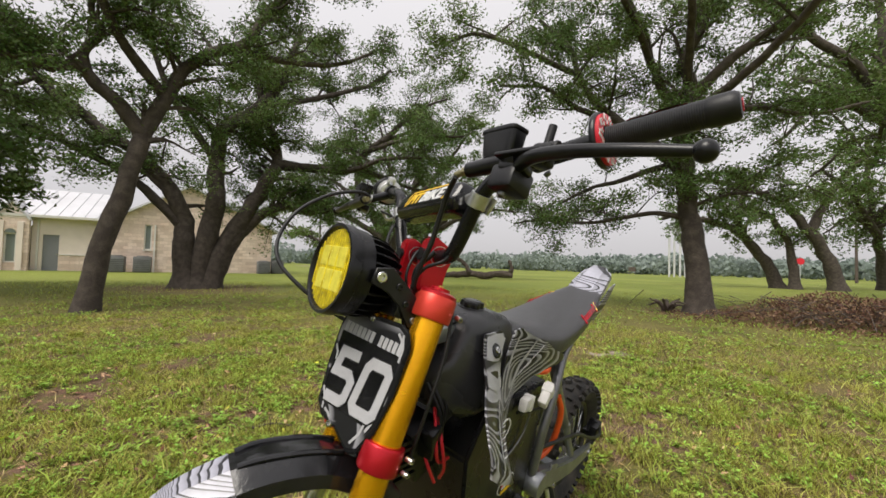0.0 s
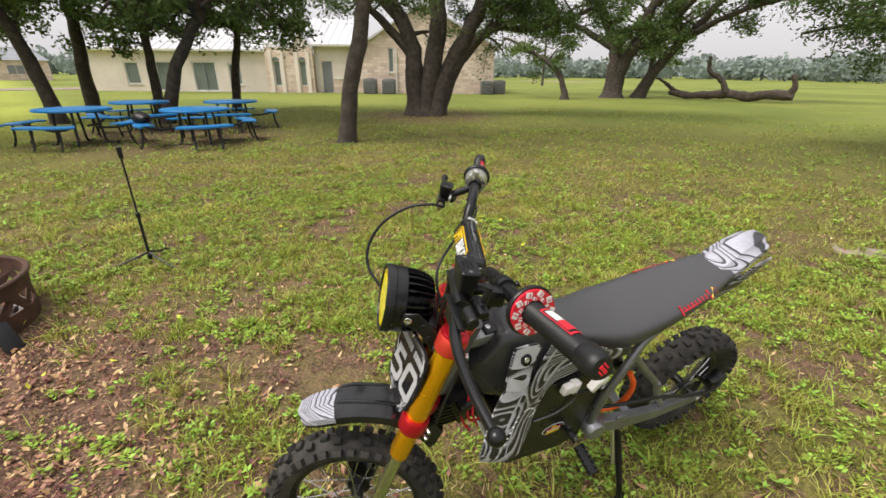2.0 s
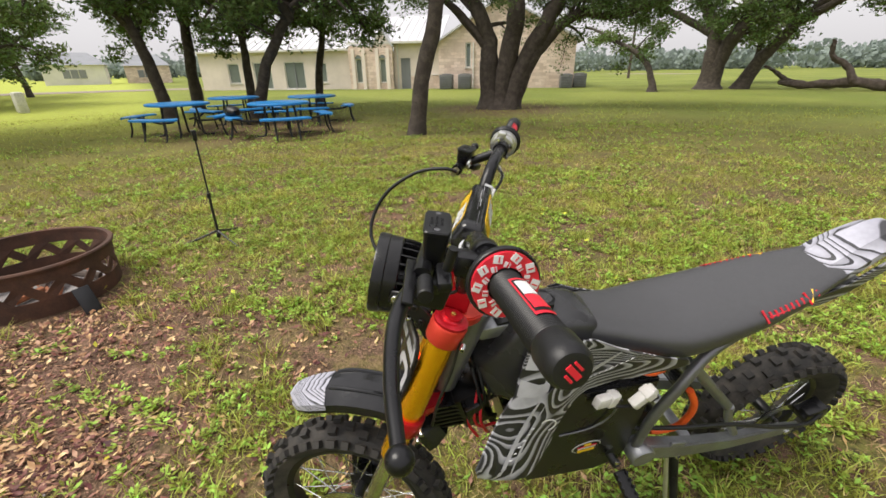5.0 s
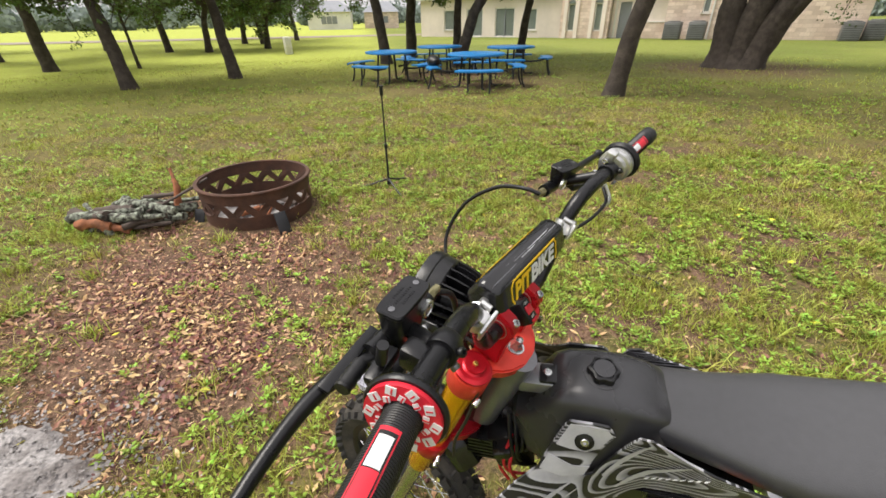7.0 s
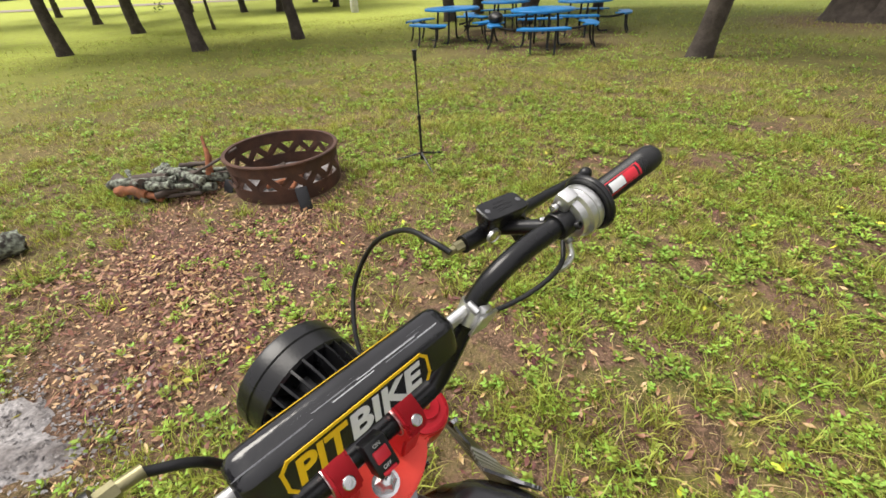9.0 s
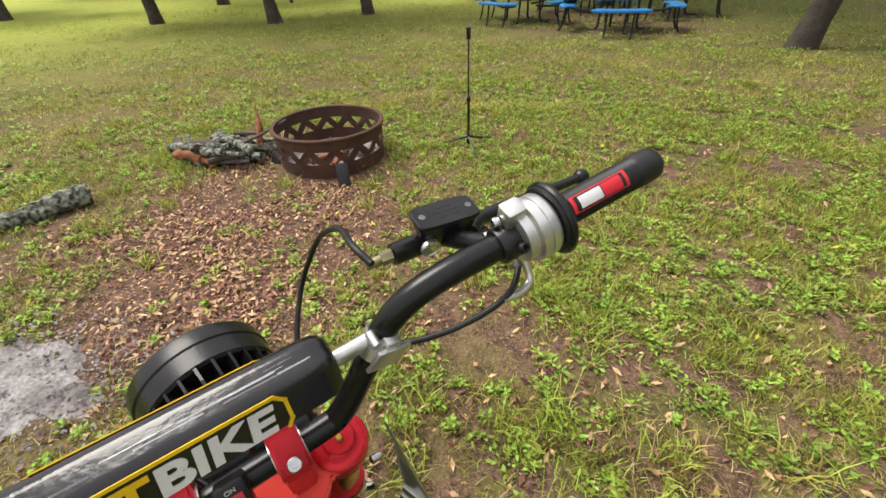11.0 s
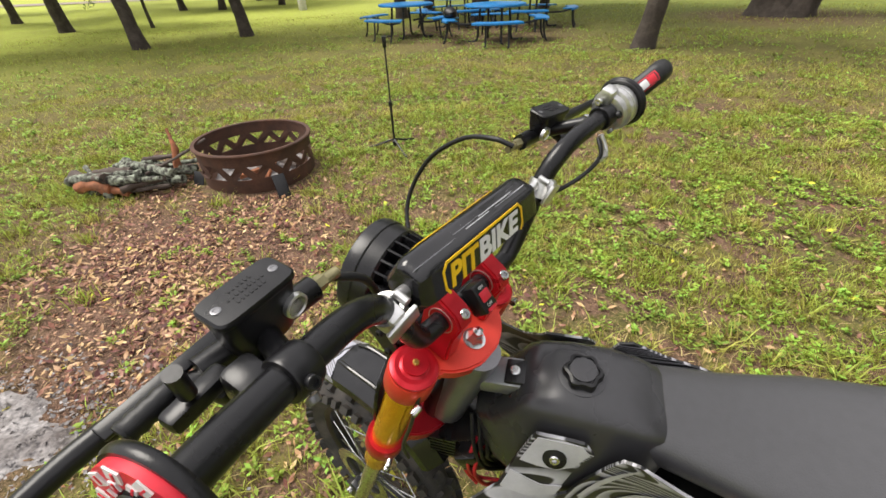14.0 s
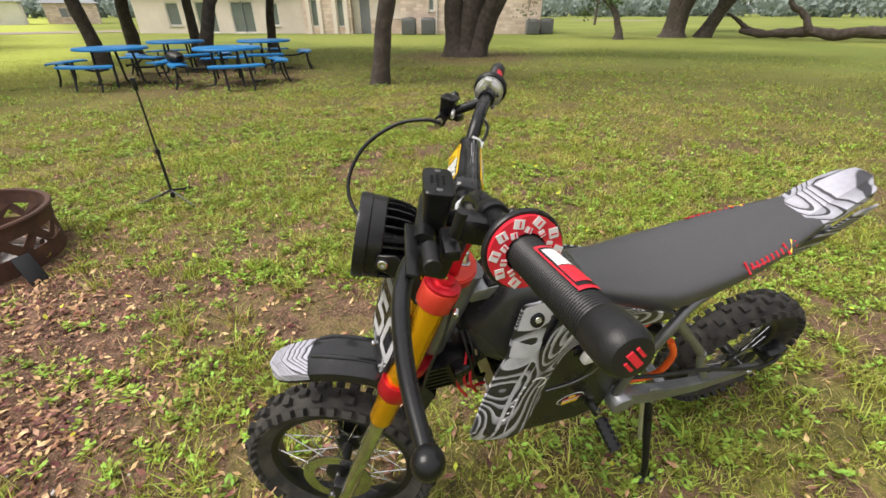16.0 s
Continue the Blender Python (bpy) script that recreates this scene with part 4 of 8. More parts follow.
# -- bar pad: vinyl roll with a flat printed face to the rider and one to the front
PAD_C, PAD_R, PAD_H = Vector((0.026, 0.008, 0.144)), 0.0275, 0.110
bm = bmesh.new()
rings = []
for y, k in ((-PAD_H, 0.72), (-PAD_H + 0.003, 0.86), (-PAD_H + 0.009, 0.97), (-PAD_H + 0.018, 1.0), (0, 1.0), (PAD_H - 0.018, 1.0), (PAD_H - 0.009, 0.97), (PAD_H - 0.003, 0.86), (PAD_H, 0.72)):
    ring = []
    for j in range(72):
        a = 2 * math.pi * j / 72
        c = [math.cos(a - math.radians(q)) * k2 for q, k2 in ((75, 1), (180, 0.95), (245, 0.95), (300, 1), (5, 0.90))]
        rr = min(PAD_R * 1.08, 0.0252 / max(0.2, max(c)))
        ring.append((PAD_C.x + rr * k * math.sin(a), PAD_C.y + y, PAD_C.z + rr * k * math.cos(a)))
    rings.append(ring)
loft(bm, rings)
pad = steer("bar_pad", bm, M_VINYL, "black vinyl bar pad with yellow framed lettering")


def label_frame(w, h, e, cut):
    """A thin frame with clipped upper corners and an open lower edge, as strips along its outline."""
    line = [(-w + 0.004, -h), (-w, -h + 0.006), (-w, h - cut), (-w + cut, h), (w - cut, h), (w, h - cut), (w, -h + 0.006), (w - 0.004, -h)]
    bm = bmesh.new()
    for (x0, y0), (x1, y1) in zip(line, line[1:]):
        d = Vector((x1 - x0, y1 - y0))
        box(bm, (d.length + e * 0.9, e, 0.0008), Matrix.Translation(((x0 + x1) / 2, (y0 + y1) / 2, 0)) @ Matrix.Rotation(math.atan2(d.y, d.x), 4, "Z"))
    return bm


for side, tilt, shift in ((-1, 60, 0.008), (1, 75, 0.010)):
    # face towards the rider (-x) or towards the front (+x)
    fm = Matrix.Translation(PAD_C + Vector((0, shift, 0))) @ pose(0, 0, 0, 0, side * tilt, 0) @ Matrix.Translation((0, 0, 0.0255))
    fm = fm @ (pose(0, 0, 0, 0, 0, -90) if side < 0 else pose(0, 0, 0, 0, 0, 90))
    bm = label_frame(0.073, 0.0158, 0.0030, 0.007)
    bmesh.ops.transform(bm, matrix=fm, verts=bm.verts)
    part("label_border", bm, M_YELLOW, pad, "yellow label border", False)
    for body, x0, x1, mm in (("PIT", -0.063, -0.017, M_YELLOW), ("BIKE", -0.014, 0.063, M_WHITE)):
        me = lettering(body, 0.034, 0.0004, 0.0011)
        xs = [v.co.x for v in me.vertices]
        ys = [v.co.y for v in me.vertices]
        kx, ky = (x1 - x0) / (max(xs) - min(xs)), 0.0250 / (max(ys) - min(ys))
        mx, my = (max(xs) + min(xs)) / 2, (max(ys) + min(ys)) / 2
        me.transform(Matrix(((kx, 0.14, 0, (x0 + x1) / 2 - kx * mx - 0.14 * my), (0, ky, 0, -0.0015 - ky * my), (0, 0, 1, 0.0002), (0, 0, 0, 1))))
        me.transform(fm)
        mesh_part("lettering", me, mm, pad, "bold block letters", False)
# rubbed streaks on the crown
r = random.Random(31)
for k in range(16):
    y0, ln_k = r.uniform(-0.095, 0.05), r.uniform(0.02, 0.07)
    tilt = r.uniform(-12, 16)
    bm = bmesh.new()
    box(bm, (0.0004 + 0.0005 * r.random(), ln_k, 0.0004), Matrix.Translation(PAD_C) @ pose(0, 0, 0, 0, tilt, 0) @ Matrix.Translation((0, y0 + ln_k / 2, 0.02815)))
    part("worn_streak", bm, M_GREYM if k % 3 else M_LGREY, pad, "pale rubbed streak", False)


# -- grips
def grip(s, name, label):
    d = (Vector(BARS[s][-1]) - Vector(BARS[s][-2])).normalized()
    end = Vector(BARS[s][-1])
    d, end = Vector((d.x, s * d.y, d.z)), Vector((end.x, s * end.y, end.z))
    m = Matrix.Translation(end) @ (-d).to_track_quat("Z", "X").to_matrix().to_4x4()
    bm = bmesh.new()
    more = 0.015 if s > 0 else 0.0
    prof = [(0.008, -0.007), (0.0130, -0.006), (0.0160, -0.002), (0.0166, 0.004), (0.0166, 0.020), (0.0156, 0.023)]
    for k in range(45):
        z = 0.024 + k * (0.002 + more / 45)
        prof += [(0.0151, z), (0.0157, z + 0.001)]
    prof += [(0.0165, 0.114 + more), (0.020, 0.117 + more)]
    lathe(bm, prof, m, 32)
    g = steer(name, bm, M_RUBBER, label)
    bm = bmesh.new()
    lathe(bm, [(r_, z + more) for r_, z in ((0.017, 0.116), (0.034, 0.116), (0.0355, 0.118), (0.0355, 0.121), (0.034, 0.123), (0.017, 0.123))], m, 40)
    part("flange", bm, M_BLACKP, g)
    # printed patch along the top and on the end cap
    up = m.to_3x3().inverted() @ Vector((0.22 if s > 0 else -0.5, 0, 1.0))
    ang = math.atan2(up.y, up.x)
    for z0, z1, half, mat, lift in ((0.040, 0.104, 0.50, M_REDP, 0.0009), (0.044, 0.100, 0.42, M_RUBBER, 0.0013), (0.048, 0.070, 0.36, M_REDP, 0.0017), (0.071, 0.096, 0.33, M_WHITE, 0.0017)):
        bm = bmesh.new()
        r0 = 0.0158 + lift
        vs = [[bm.verts.new((r0 * math.cos(ang + t), r0 * math.sin(ang + t), z)) for t in np.linspace(-half, half, 9)] for z in (z0, z1)]
        for k in range(8):
            bm.faces.new((vs[0][k], vs[0][k + 1], vs[1][k + 1], vs[1][k]))
        bmesh.ops.transform(bm, matrix=m, verts=bm.verts)
        part("printed_patch", bm, mat, g, "red and white rubber patch")
    bm = bmesh.new()
    for sx, sy, px, py in ((0.0045, 0.012, 0.0, 0.0), (0.0020, 0.008, 0.0050, 0.0015), (0.0020, 0.007, -0.0050, -0.0015)):
        box(bm, (sx, sy, 0.001), m @ Matrix.Translation((px, py, -0.0074)) @ pose(0, 0, 0, 0, 0, 30))
    part("end_patch", bm, M_REDP, g, "red patch on the grip end", False)
    return g, m


grip_l, gm = grip(1, "left_grip", "ribbed black rubber grip with red and white patch")
# red and white printed disc at the inner end
bm = bmesh.new()
lathe(bm, [(0.0175, 0.1265), (0.0318, 0.1265), (0.0318, 0.131), (0.0175, 0.131)], gm, 40, True)
ring = part("grip_disc", bm, M_REDP, grip_l, "red and white printed grip disc")
for k in range(20):
    a = 2 * math.pi * (k // 2 + 0.5 * (k % 2)) / 10
    sp = gm @ Matrix.Rotation(a, 4, "Z") @ Matrix.Translation((0.0270 - 0.0068 * (k % 2), 0, 0.1261)) @ pose(0, 0, 0, 0, 0, 24)
    bm = bmesh.new()
    box(bm, (0.0078, 0.0086, 0.0010) if k % 2 == 0 else (0.0050, 0.0056, 0.0010), sp)
    part("print_block", bm, M_WHITE, ring, "", False)
    bm = bmesh.new()
    box(bm, (0.0052, 0.0012, 0.0006), sp @ Matrix.Translation((0, 0.0008, -0.0007)))
    part("print_stroke", bm, M_REDP, ring, "", False)
grip_r, gmr = grip(-1, "right_grip", "black rubber throttle grip with red patch")

# -- throttle housing
bm = bmesh.new()
lathe(bm, [(0.014, 0.126), (0.028, 0.127), (0.0295, 0.130), (0.0295, 0.137), (0.028, 0.1375), (0.028, 0.1395), (0.0295, 0.140), (0.0295, 0.147), (0.025, 0.149), (0.0245, 0.158), (0.018, 0.160), (0.014, 0.160)], gmr, 40)
throttle = steer("throttle_housing", bm, M_ALU, "polished aluminium throttle housing")
bm = bmesh.new()
lathe(bm, [(0.016, 0.119), (0.0318, 0.119), (0.0335, 0.1205), (0.0318, 0.122), (0.0335, 0.1235), (0.0318, 0.1255), (0.016, 0.1255)], gmr, 40)
part("rubber_ring", bm, M_RUBBER, throttle, "ridged black rubber ring")
bolt("cover_screw", throttle, gmr @ Vector((0.018, 0.012, 0.170)), gmr.to_3x3() @ Vector((0.2, 0.1, 1)), 0.005, 0.006)
bolt("cover_screw", throttle, gmr @ Vector((-0.012, 0.019, 0.172)), gmr.to_3x3() @ Vector((0.2, 0.1, 1)), 0.005, 0.006)
bm = bmesh.new()
box(bm, (0.022, 0.018, 0.020), gmr @ Matrix.Translation((0.024, 0.010, 0.158)), 0.004)
part("cable_block", bm, M_ALU, throttle)


# -- brake master cylinders and levers
def master(s, name, c, tilt, size, label):
    m = Matrix.Translation(c) @ pose(0, 0, 0, 0, tilt, s * 8)
    wx, wy, wz = size
    rim = []
    for k in range(40):
        q = 2 * math.pi * k / 40
        cx, cy = math.cos(q), math.sin(q)
        rim.append((math.copysign(abs(cx) ** 0.35, cx) * wx / 2, math.copysign(abs(cy) ** 0.3, cy) * wy / 2))
    bm = bmesh.new()
    loft(bm, [[tuple(m @ Vector((x * g, y * g, z))) for x, y in rim] for g, z in ((0.62, -wz / 2), (0.74, -wz / 2 + 0.004), (0.86, 0.0), (0.95, wz / 2 - 0.002), (0.95, wz / 2))])
    res = steer(name, bm, M_BLACKM, label)
    bm = bmesh.new()
    loft(bm, [[tuple(m @ Vector((x * g, y * g, wz / 2 + z))) for x, y in rim] for g, z in ((1.0, 0.0), (1.02, 0.001), (1.02, 0.0045), (0.97, 0.006), (0.5, 0.0062))])
    lid = part("lid", bm, M_BLACKM, res, "black reservoir lid with two screws")
    for row, count in ((-0.005, 7), (0.001, 9), (0.007, 6)):
        for k in range(count):
            bm = bmesh.new()
            box(bm, (0.0030, 0.0016, 0.0005), m @ Matrix.Translation((row, (k - count / 2 + 0.5) * 0.0034, wz / 2 + 0.0064)))
            part("raised_print", bm, M_BLACKM, lid, "", False)
    for k in (-1, 1):
        bolt("lid_screw", lid, m @ Vector((0, k * (wy / 2 - 0.008), wz / 2 + 0.0060)), m.to_3x3() @ Vector((0, 0, 1)), 0.0034, 0.0006, M_GREYM)
    # sight glass towards the rider
    bm = bmesh.new()
    gmx = m @ Matrix.Translation((-size[0] / 2, s * -0.022, size[2] / 2 - 0.022)) @ pose(0, 0, 0, 0, -90, 0)
    lathe(bm, [(0.0100, -0.002), (0.0100, 0.0022), (0.0085, 0.003), (0.0080, 0.0015)], gmx, 28)
    part("sight_bezel", bm, M_ALU, res, "bright sight glass ring")
    bm = bmesh.new()
    lathe(bm, [(0.0078, 0.0012), (0.0078, 0.0020), (0.004, 0.0024)], gmx, 24)
    part("sight_glass", bm, M_STEEL, res, "round oil sight glass")
    # perch round the bar and cylinder below
    line = BARS[s]
    at = np.interp(abs(c[1]) + 0.012, [p[1] for p in line], range(len(line)))
    i = int(at)
    p = Vector(line[i]).lerp(Vector(line[min(i + 1, len(line) - 1)]), at - i)
    q = Vector(line[min(i + 1, len(line) - 1)]) - Vector(line[i])
    p, q = Vector((p.x, s * p.y, p.z)), Vector((q.x, s * q.y, q.z)).normalized()
    bm = bmesh.new()
    lathe(bm, [(0.012, -0.011), (0.0160, -0.011), (0.0170, -0.009), (0.0170, 0.009), (0.0160, 0.011), (0.012, 0.011)], along(p - q * 0.01, p + q * 0.01)[0], 24)
    rod(bm, p + Vector((0.0, 0, -0.006)), Vector(c) + Vector((-0.008, 0, -0.010)), 0.0095)
    rod(bm, Vector(c) + Vector((0.006, s * -0.055, -0.020)), Vector(c) + Vector((0.0, s * 0.045, -0.020)), 0.0115)
    perch = part("perch", bm, M_BLACKM, res)
    bolt("perch_bolt", res, p + Vector((-0.016, 0, 0.010)), (-0.6, 0, 0.7), 0.005, 0.005, M_BLACKM)
    bolt("perch_bolt", res, p + Vector((-0.016, 0, -0.012)), (-0.8, 0, -0.3), 0.005, 0.005, M_GREYM)
    # hose union
    bm = bmesh.new()
    u = Vector(c) + Vector((0.006, s * -0.055, -0.020))
    rod(bm, u, u + Vector((0.002, s * -0.012, -0.002)), 0.0072, 6)
    rod(bm, u + Vector((0.002, s * -0.012, -0.002)), u + Vector((0.003, s * -0.028, -0.004)), 0.0052, 12)
    part("hose_union", bm, M_UNION, res, "dull yellowish hose union")
    return res


master(1, "left_master_cylinder", (0.068, 0.238, 0.178), 12, (0.031, 0.062, 0.048), "black brake reservoir with round sight glass")
master(-1, "right_master_cylinder", (0.084, -0.256, 0.170), 6, (0.032, 0.068, 0.030), "black brake reservoir on the throttle side")
for s, ball, name in ((1, (0.034, 0.486, 0.140), "left_brake_lever"), (-1, (0.075, -0.475, 0.155), "right_brake_lever")):
    bm = bmesh.new()
    z0, y0 = (0.152, 0.272) if s > 0 else (0.153, -0.288)
    pts = [(0.060, 0.268, 0.150), (0.074, 0.310, 0.150), (0.074, 0.360, 0.146), (0.058, 0.425, 0.142), ball]
    if s < 0:
        pts = [(0.066, -0.280, 0.165), (0.080, -0.307, 0.158), (0.082, -0.355, 0.154), (0.080, -0.415, 0.152), ball]
    tube(bm, pts, [0.0090, 0.0088, 0.0080, 0.0068, 0.0056], 12, 6)
    lever = steer(name, bm, M_BLACKM, "black brake lever with ball end")
    bm = bmesh.new()
    bmesh.ops.create_uvsphere(bm, u_segments=20, v_segments=12, radius=0.0105, matrix=Matrix.Translation(ball))
    part("lever_ball", bm, M_BLACKM, lever)
    bm = bmesh.new()
    box(bm, (0.030, 0.036, 0.014), pose(0.062, y0, z0 - 0.002, 0, 0, s * 20), 0.004)
    part("lever_block", bm, M_BLACKM, lever)
    rod_bm = bmesh.new()
    rod(rod_bm, (0.070, y0, z0 - 0.014), (0.070, y0, z0 + 0.010), 0.0048, 12)
    part("pivot_pin", rod_bm, M_BLACKM, lever)

# brake switch, clamp and pivot block between the reservoir and the grip
bm = bmesh.new()
box(bm, (0.030, 0.024, 0.028), pose(0.026, 0.270, 0.186, 0, 10, 6), 0.006)
box(bm, (0.016, 0.044, 0.013), pose(0.046, 0.294, 0.174, 0, 20, 12), 0.004)
rod(bm, (0.046, 0.298, 0.186), (0.048, 0.300, 0.212), 0.0055, 14)
switch_l = steer("brake_switch", bm, M_BLACKM, "black brake switch and clamp beside the reservoir")
bm = bmesh.new()
lathe(bm, [(0.0075, -0.016), (0.0085, -0.014), (0.0075, -0.010), (0.0085, -0.006), (0.0075, -0.002), (0.0085, 0.002), (0.0075, 0.006), (0.0085, 0.010), (0.0075, 0.016)], pose(0.060, 0.318, 0.168, 90, 0, 12), 16)
part("ribbed_boot", bm, M_RUBBER, switch_l, "ribbed rubber boot")
bm = bmesh.new()
box(bm, (0.044, 0.040, 0.034), pose(0.056, 0.262, 0.136, 0, 0, 12), 0.006)
box(bm, (0.012, 0.085, 0.005), pose(0.078, 0.300, 0.158, 0, 0, 10), 0.0015)
part("pivot_block", bm, M_BLACKM, switch_l, "black lever pivot block")
bolt("pivot_bolt", switch_l, (0.060, 0.258, 0.119), (0.1, 0, -1), 0.006, 0.006, M_GREYM)
bolt("clamp_screw", switch_l, (0.010, 0.268, 0.198), (-0.7, 0, 0.7), 0.004, 0.004, M_BLACKM)

# -- kill switch between the bar clamps
bm = bmesh.new()
box(bm, (0.038, 0.025, 0.024), pose(-0.012, 0.006, 0.066, 0, -32, 0), 0.003)
switch = steer("ignition_switch", bm, M_BLACKP, "black rocker switch box with red buttons")
sm = pose(-0.012, 0.006, 0.066, 0, -32, 0)
for px, w in ((0.002, 0.013), (-0.0155, 0.004)):
    bm = bmesh.new()
    box(bm, (w, 0.016, 0.003), sm @ Matrix.Translation((px, 0, 0.0125)), 0.001)
    part("rocker", bm, M_REDP, switch, "red rocker")
for word, px in (("ON", 0.0128), ("OFF", -0.0100)):
    me = lettering(word, 0.0055, 0.0002)
    me.transform(sm @ Matrix.Translation((px, 0, 0.0125)) @ pose(0, 0, 0, 0, 0, -90))
    mesh_part("lettering", me, M_WHITE, switch, "small white word", False)

# -- headlight
HL = Matrix.Translation((0.152, 0.004, -0.030)) @ pose(0, 0, 0, 0, 98, 9)
bm = bmesh.new()
lathe(bm, [(0.060, -0.004), (0.0672, -0.004), (0.0676, 0.007), (0.0690, 0.0095), (0.0735, 0.0095), (0.0748, 0.006), (0.0748, -0.010), (0.0730, -0.012), (0.0725, -0.034), (0.069, -0.037), (0.040, -0.038), (0.034, -0.092), (0.028, -0.096)][::-1], HL, 56)
light = steer("headlight", bm, M_BLACKP, "round black headlight with yellow lens")
for k in range(26):
    a = 2 * math.pi * k / 26
    bm = bmesh.new()
    sh = [(0.030, -0.035), (0.0712, -0.034), (0.0705, -0.052), (0.066, -0.076), (0.055, -0.097), (0.030, -0.101)]
    m = HL @ Matrix.Rotation(a, 4, "Z") @ pose(0, 0, 0, 90, 0, 0)
    bm = flat_shape(sh, 0.0030, m)
    part("cooling_fin", bm, M_BAR, light, "", False)
bm = bmesh.new()
lathe(bm, [(0.0668, -0.0038), (0.0668, 0.0015), (0.055, 0.0035), (0.02, 0.0055), (0.001, 0.006)], HL, 48)
part("lens", bm, M_LENS, light, "yellow ribbed lens")
for k in range(6):
    bm = bmesh.new()
    box(bm, (0.034, 0.026, 0.004), HL @ Matrix.Translation((-0.019 + 0.038 * (k % 2), -0.030 + 0.030 * (k // 2), 0.0045)), 0.0018, 2)
    part("reflector", bm, M_LED, light, "", False)
for k in range(15):
    q = -0.056 + 0.008 * k
    bm = bmesh.new()
    box(bm, (2 * math.sqrt(0.064 ** 2 - q * q), 0.0022, 0.003), HL @ Matrix.Translation((0, q, 0.0048)), 0.0008, 1)
    part("lens_rib", bm, M_LENS, light, "", False)
for s in (1, -1):
    bm = bmesh.new()
    sh = [(0.080, -0.040), (0.112, -0.034), (0.112, -0.010), (0.085, 0.000), (0.030, -0.030), (0.010, -0.070), (0.028, -0.080), (0.055, -0.052)]
    bm = flat_shape(sh, 0.005, Matrix.Translation((0, s * 0.0785 + 0.0025, 0)) @ pose(0, 0, 0, 90, 0, 0))
    bmesh.ops.bevel(bm, geom=list(bm.edges), offset=0.0015, segments=1, affect="EDGES")
    br = part("side_bracket", bm, M_BLACKM, light)
    bolt("bracket_bolt", light, (0.100, s * 0.081, -0.021), (0, s, 0), 0.0085, 0.006)
    bolt("bracket_bolt", light, (0.065, s * 0.081, -0.024), (0, s, 0), 0.0055, 0.004, M_BLACKM)
    bolt("bracket_bolt", light, (0.045, s * 0.081, -0.046), (0, s, 0), 0.0055, 0.004, M_BLACKM)
    bolt("bracket_bolt", light, (0.024, s * 0.081, -0.066), (0, s, 0), 0.0055, 0.004, M_GREYM)
bm = bmesh.new()
box(bm, (0.02, 0.15, 0.05), Matrix.Translation((0.045, 0, -0.045)), 0.004)
part("mount_block", bm, M_BLACKP, light)

# -- number board
NB = Matrix(((-0.40, 0.06, 0.912, 0.056), (0.916, 0.02, 0.39, 0.041), (0, 0.998, -0.06, -0.178), (0, 0, 0, 1))) @ Matrix.Diagonal((1.0, 1.16, 1, 1))
outline = [(-0.062, 0.086), (0.050, 0.088), (0.068, 0.080), (0.078, 0.060), (0.074, 0.00), (0.060, -0.055), (0.040, -0.085), (0.020, -0.092), (-0.02, -0.074), (-0.058, -0.068), (-0.076, -0.052), (-0.082, 0.0), (-0.082, 0.060), (-0.076, 0.078)]
bm = flat_shape(outline, 0.005, NB @ Matrix.Translation((0, 0, -0.005)))
bmesh.ops.bevel(bm, geom=list(bm.edges), offset=0.0018, segments=2, affect="EDGES")
board = steer("number_board", bm, M_BLACKP, "black number board with grey numerals and marbled print")
bm = flat_shape([(x * 0.93, y * 0.93) for x, y in outline], 0.0008, NB)
part("board_print", bm, M_BOARD, board, "black and grey marbled print")
bm = flat_shape([(-0.070, 0.052), (0.066, 0.048), (0.064, -0.02), (0.052, -0.052), (-0.070, -0.046)], 0.0005, NB @ Matrix.Translation((0, 0, 0.0008)))
part("print_field", bm, M_VINYL, board, "plain black field")
def stroke(bm, pts, w, h, m):
    """A flat angular stroke through points, mitred at its corners."""
    pts = [Vector(p) for p in pts]
    left, right = [], []
    for k, p in enumerate(pts):
        a = (p - pts[k - 1]).normalized() if k else (pts[1] - p).normalized()
        b = (pts[k + 1] - p).normalized() if k < len(pts) - 1 else a
        n = Vector((-(a + b).y, (a + b).x)).normalized()
        n *= w / 2 / max(0.4, n.dot(Vector((-a.y, a.x))))
        left.append(p + n)
        right.append(p - n)
    for k in range(len(pts) - 1):
        quad = [m @ Vector((q.x, q.y, h)) for q in (left[k], left[k + 1], right[k + 1], right[k])]
        bm.faces.new([bm.verts.new(q) for q in quad])
    return bm


FIVE = [(0.024, 0.032), (-0.016, 0.032), (-0.022, 0.004), (0.012, 0.004), (0.020, -0.004), (0.016, -0.026), (0.008, -0.033), (-0.028, -0.033)]
NOUGHT = [(0.0, 0.032), (0.022, 0.032), (0.028, 0.024), (0.020, -0.026), (0.012, -0.033), (-0.022, -0.033), (-0.028, -0.026), (-0.018, 0.024), (-0.010, 0.032), (0.001, 0.032)]
for shape, px in ((FIVE, -0.034), (NOUGHT, 0.030)):
    for w, h, mm, lab in ((0.0200, 0.0016, M_BLACKP, "black outline of the numeral"), (0.0150, 0.0022, M_LGREY, "large pale grey angular numeral")):
        bm = stroke(bmesh.new(), [(x + px, y - 0.006) for x, y in shape], w, h, NB)
        part("numeral", bm, mm, board, lab, False)
for k in range(13):
    if k == 7:
        continue
    bm = bmesh.new()
    box(bm, (0.0078, 0.0150, 0.0008), NB @ Matrix.Translation((-0.062 + 0.0103 * k, 0.0600 - 0.0004 * k, 0.0016)) @ pose(0, 0, 0, 0, 0, -8))
    part("name_bar", bm, M_LGREY, board, "pale grey bar of print", False)
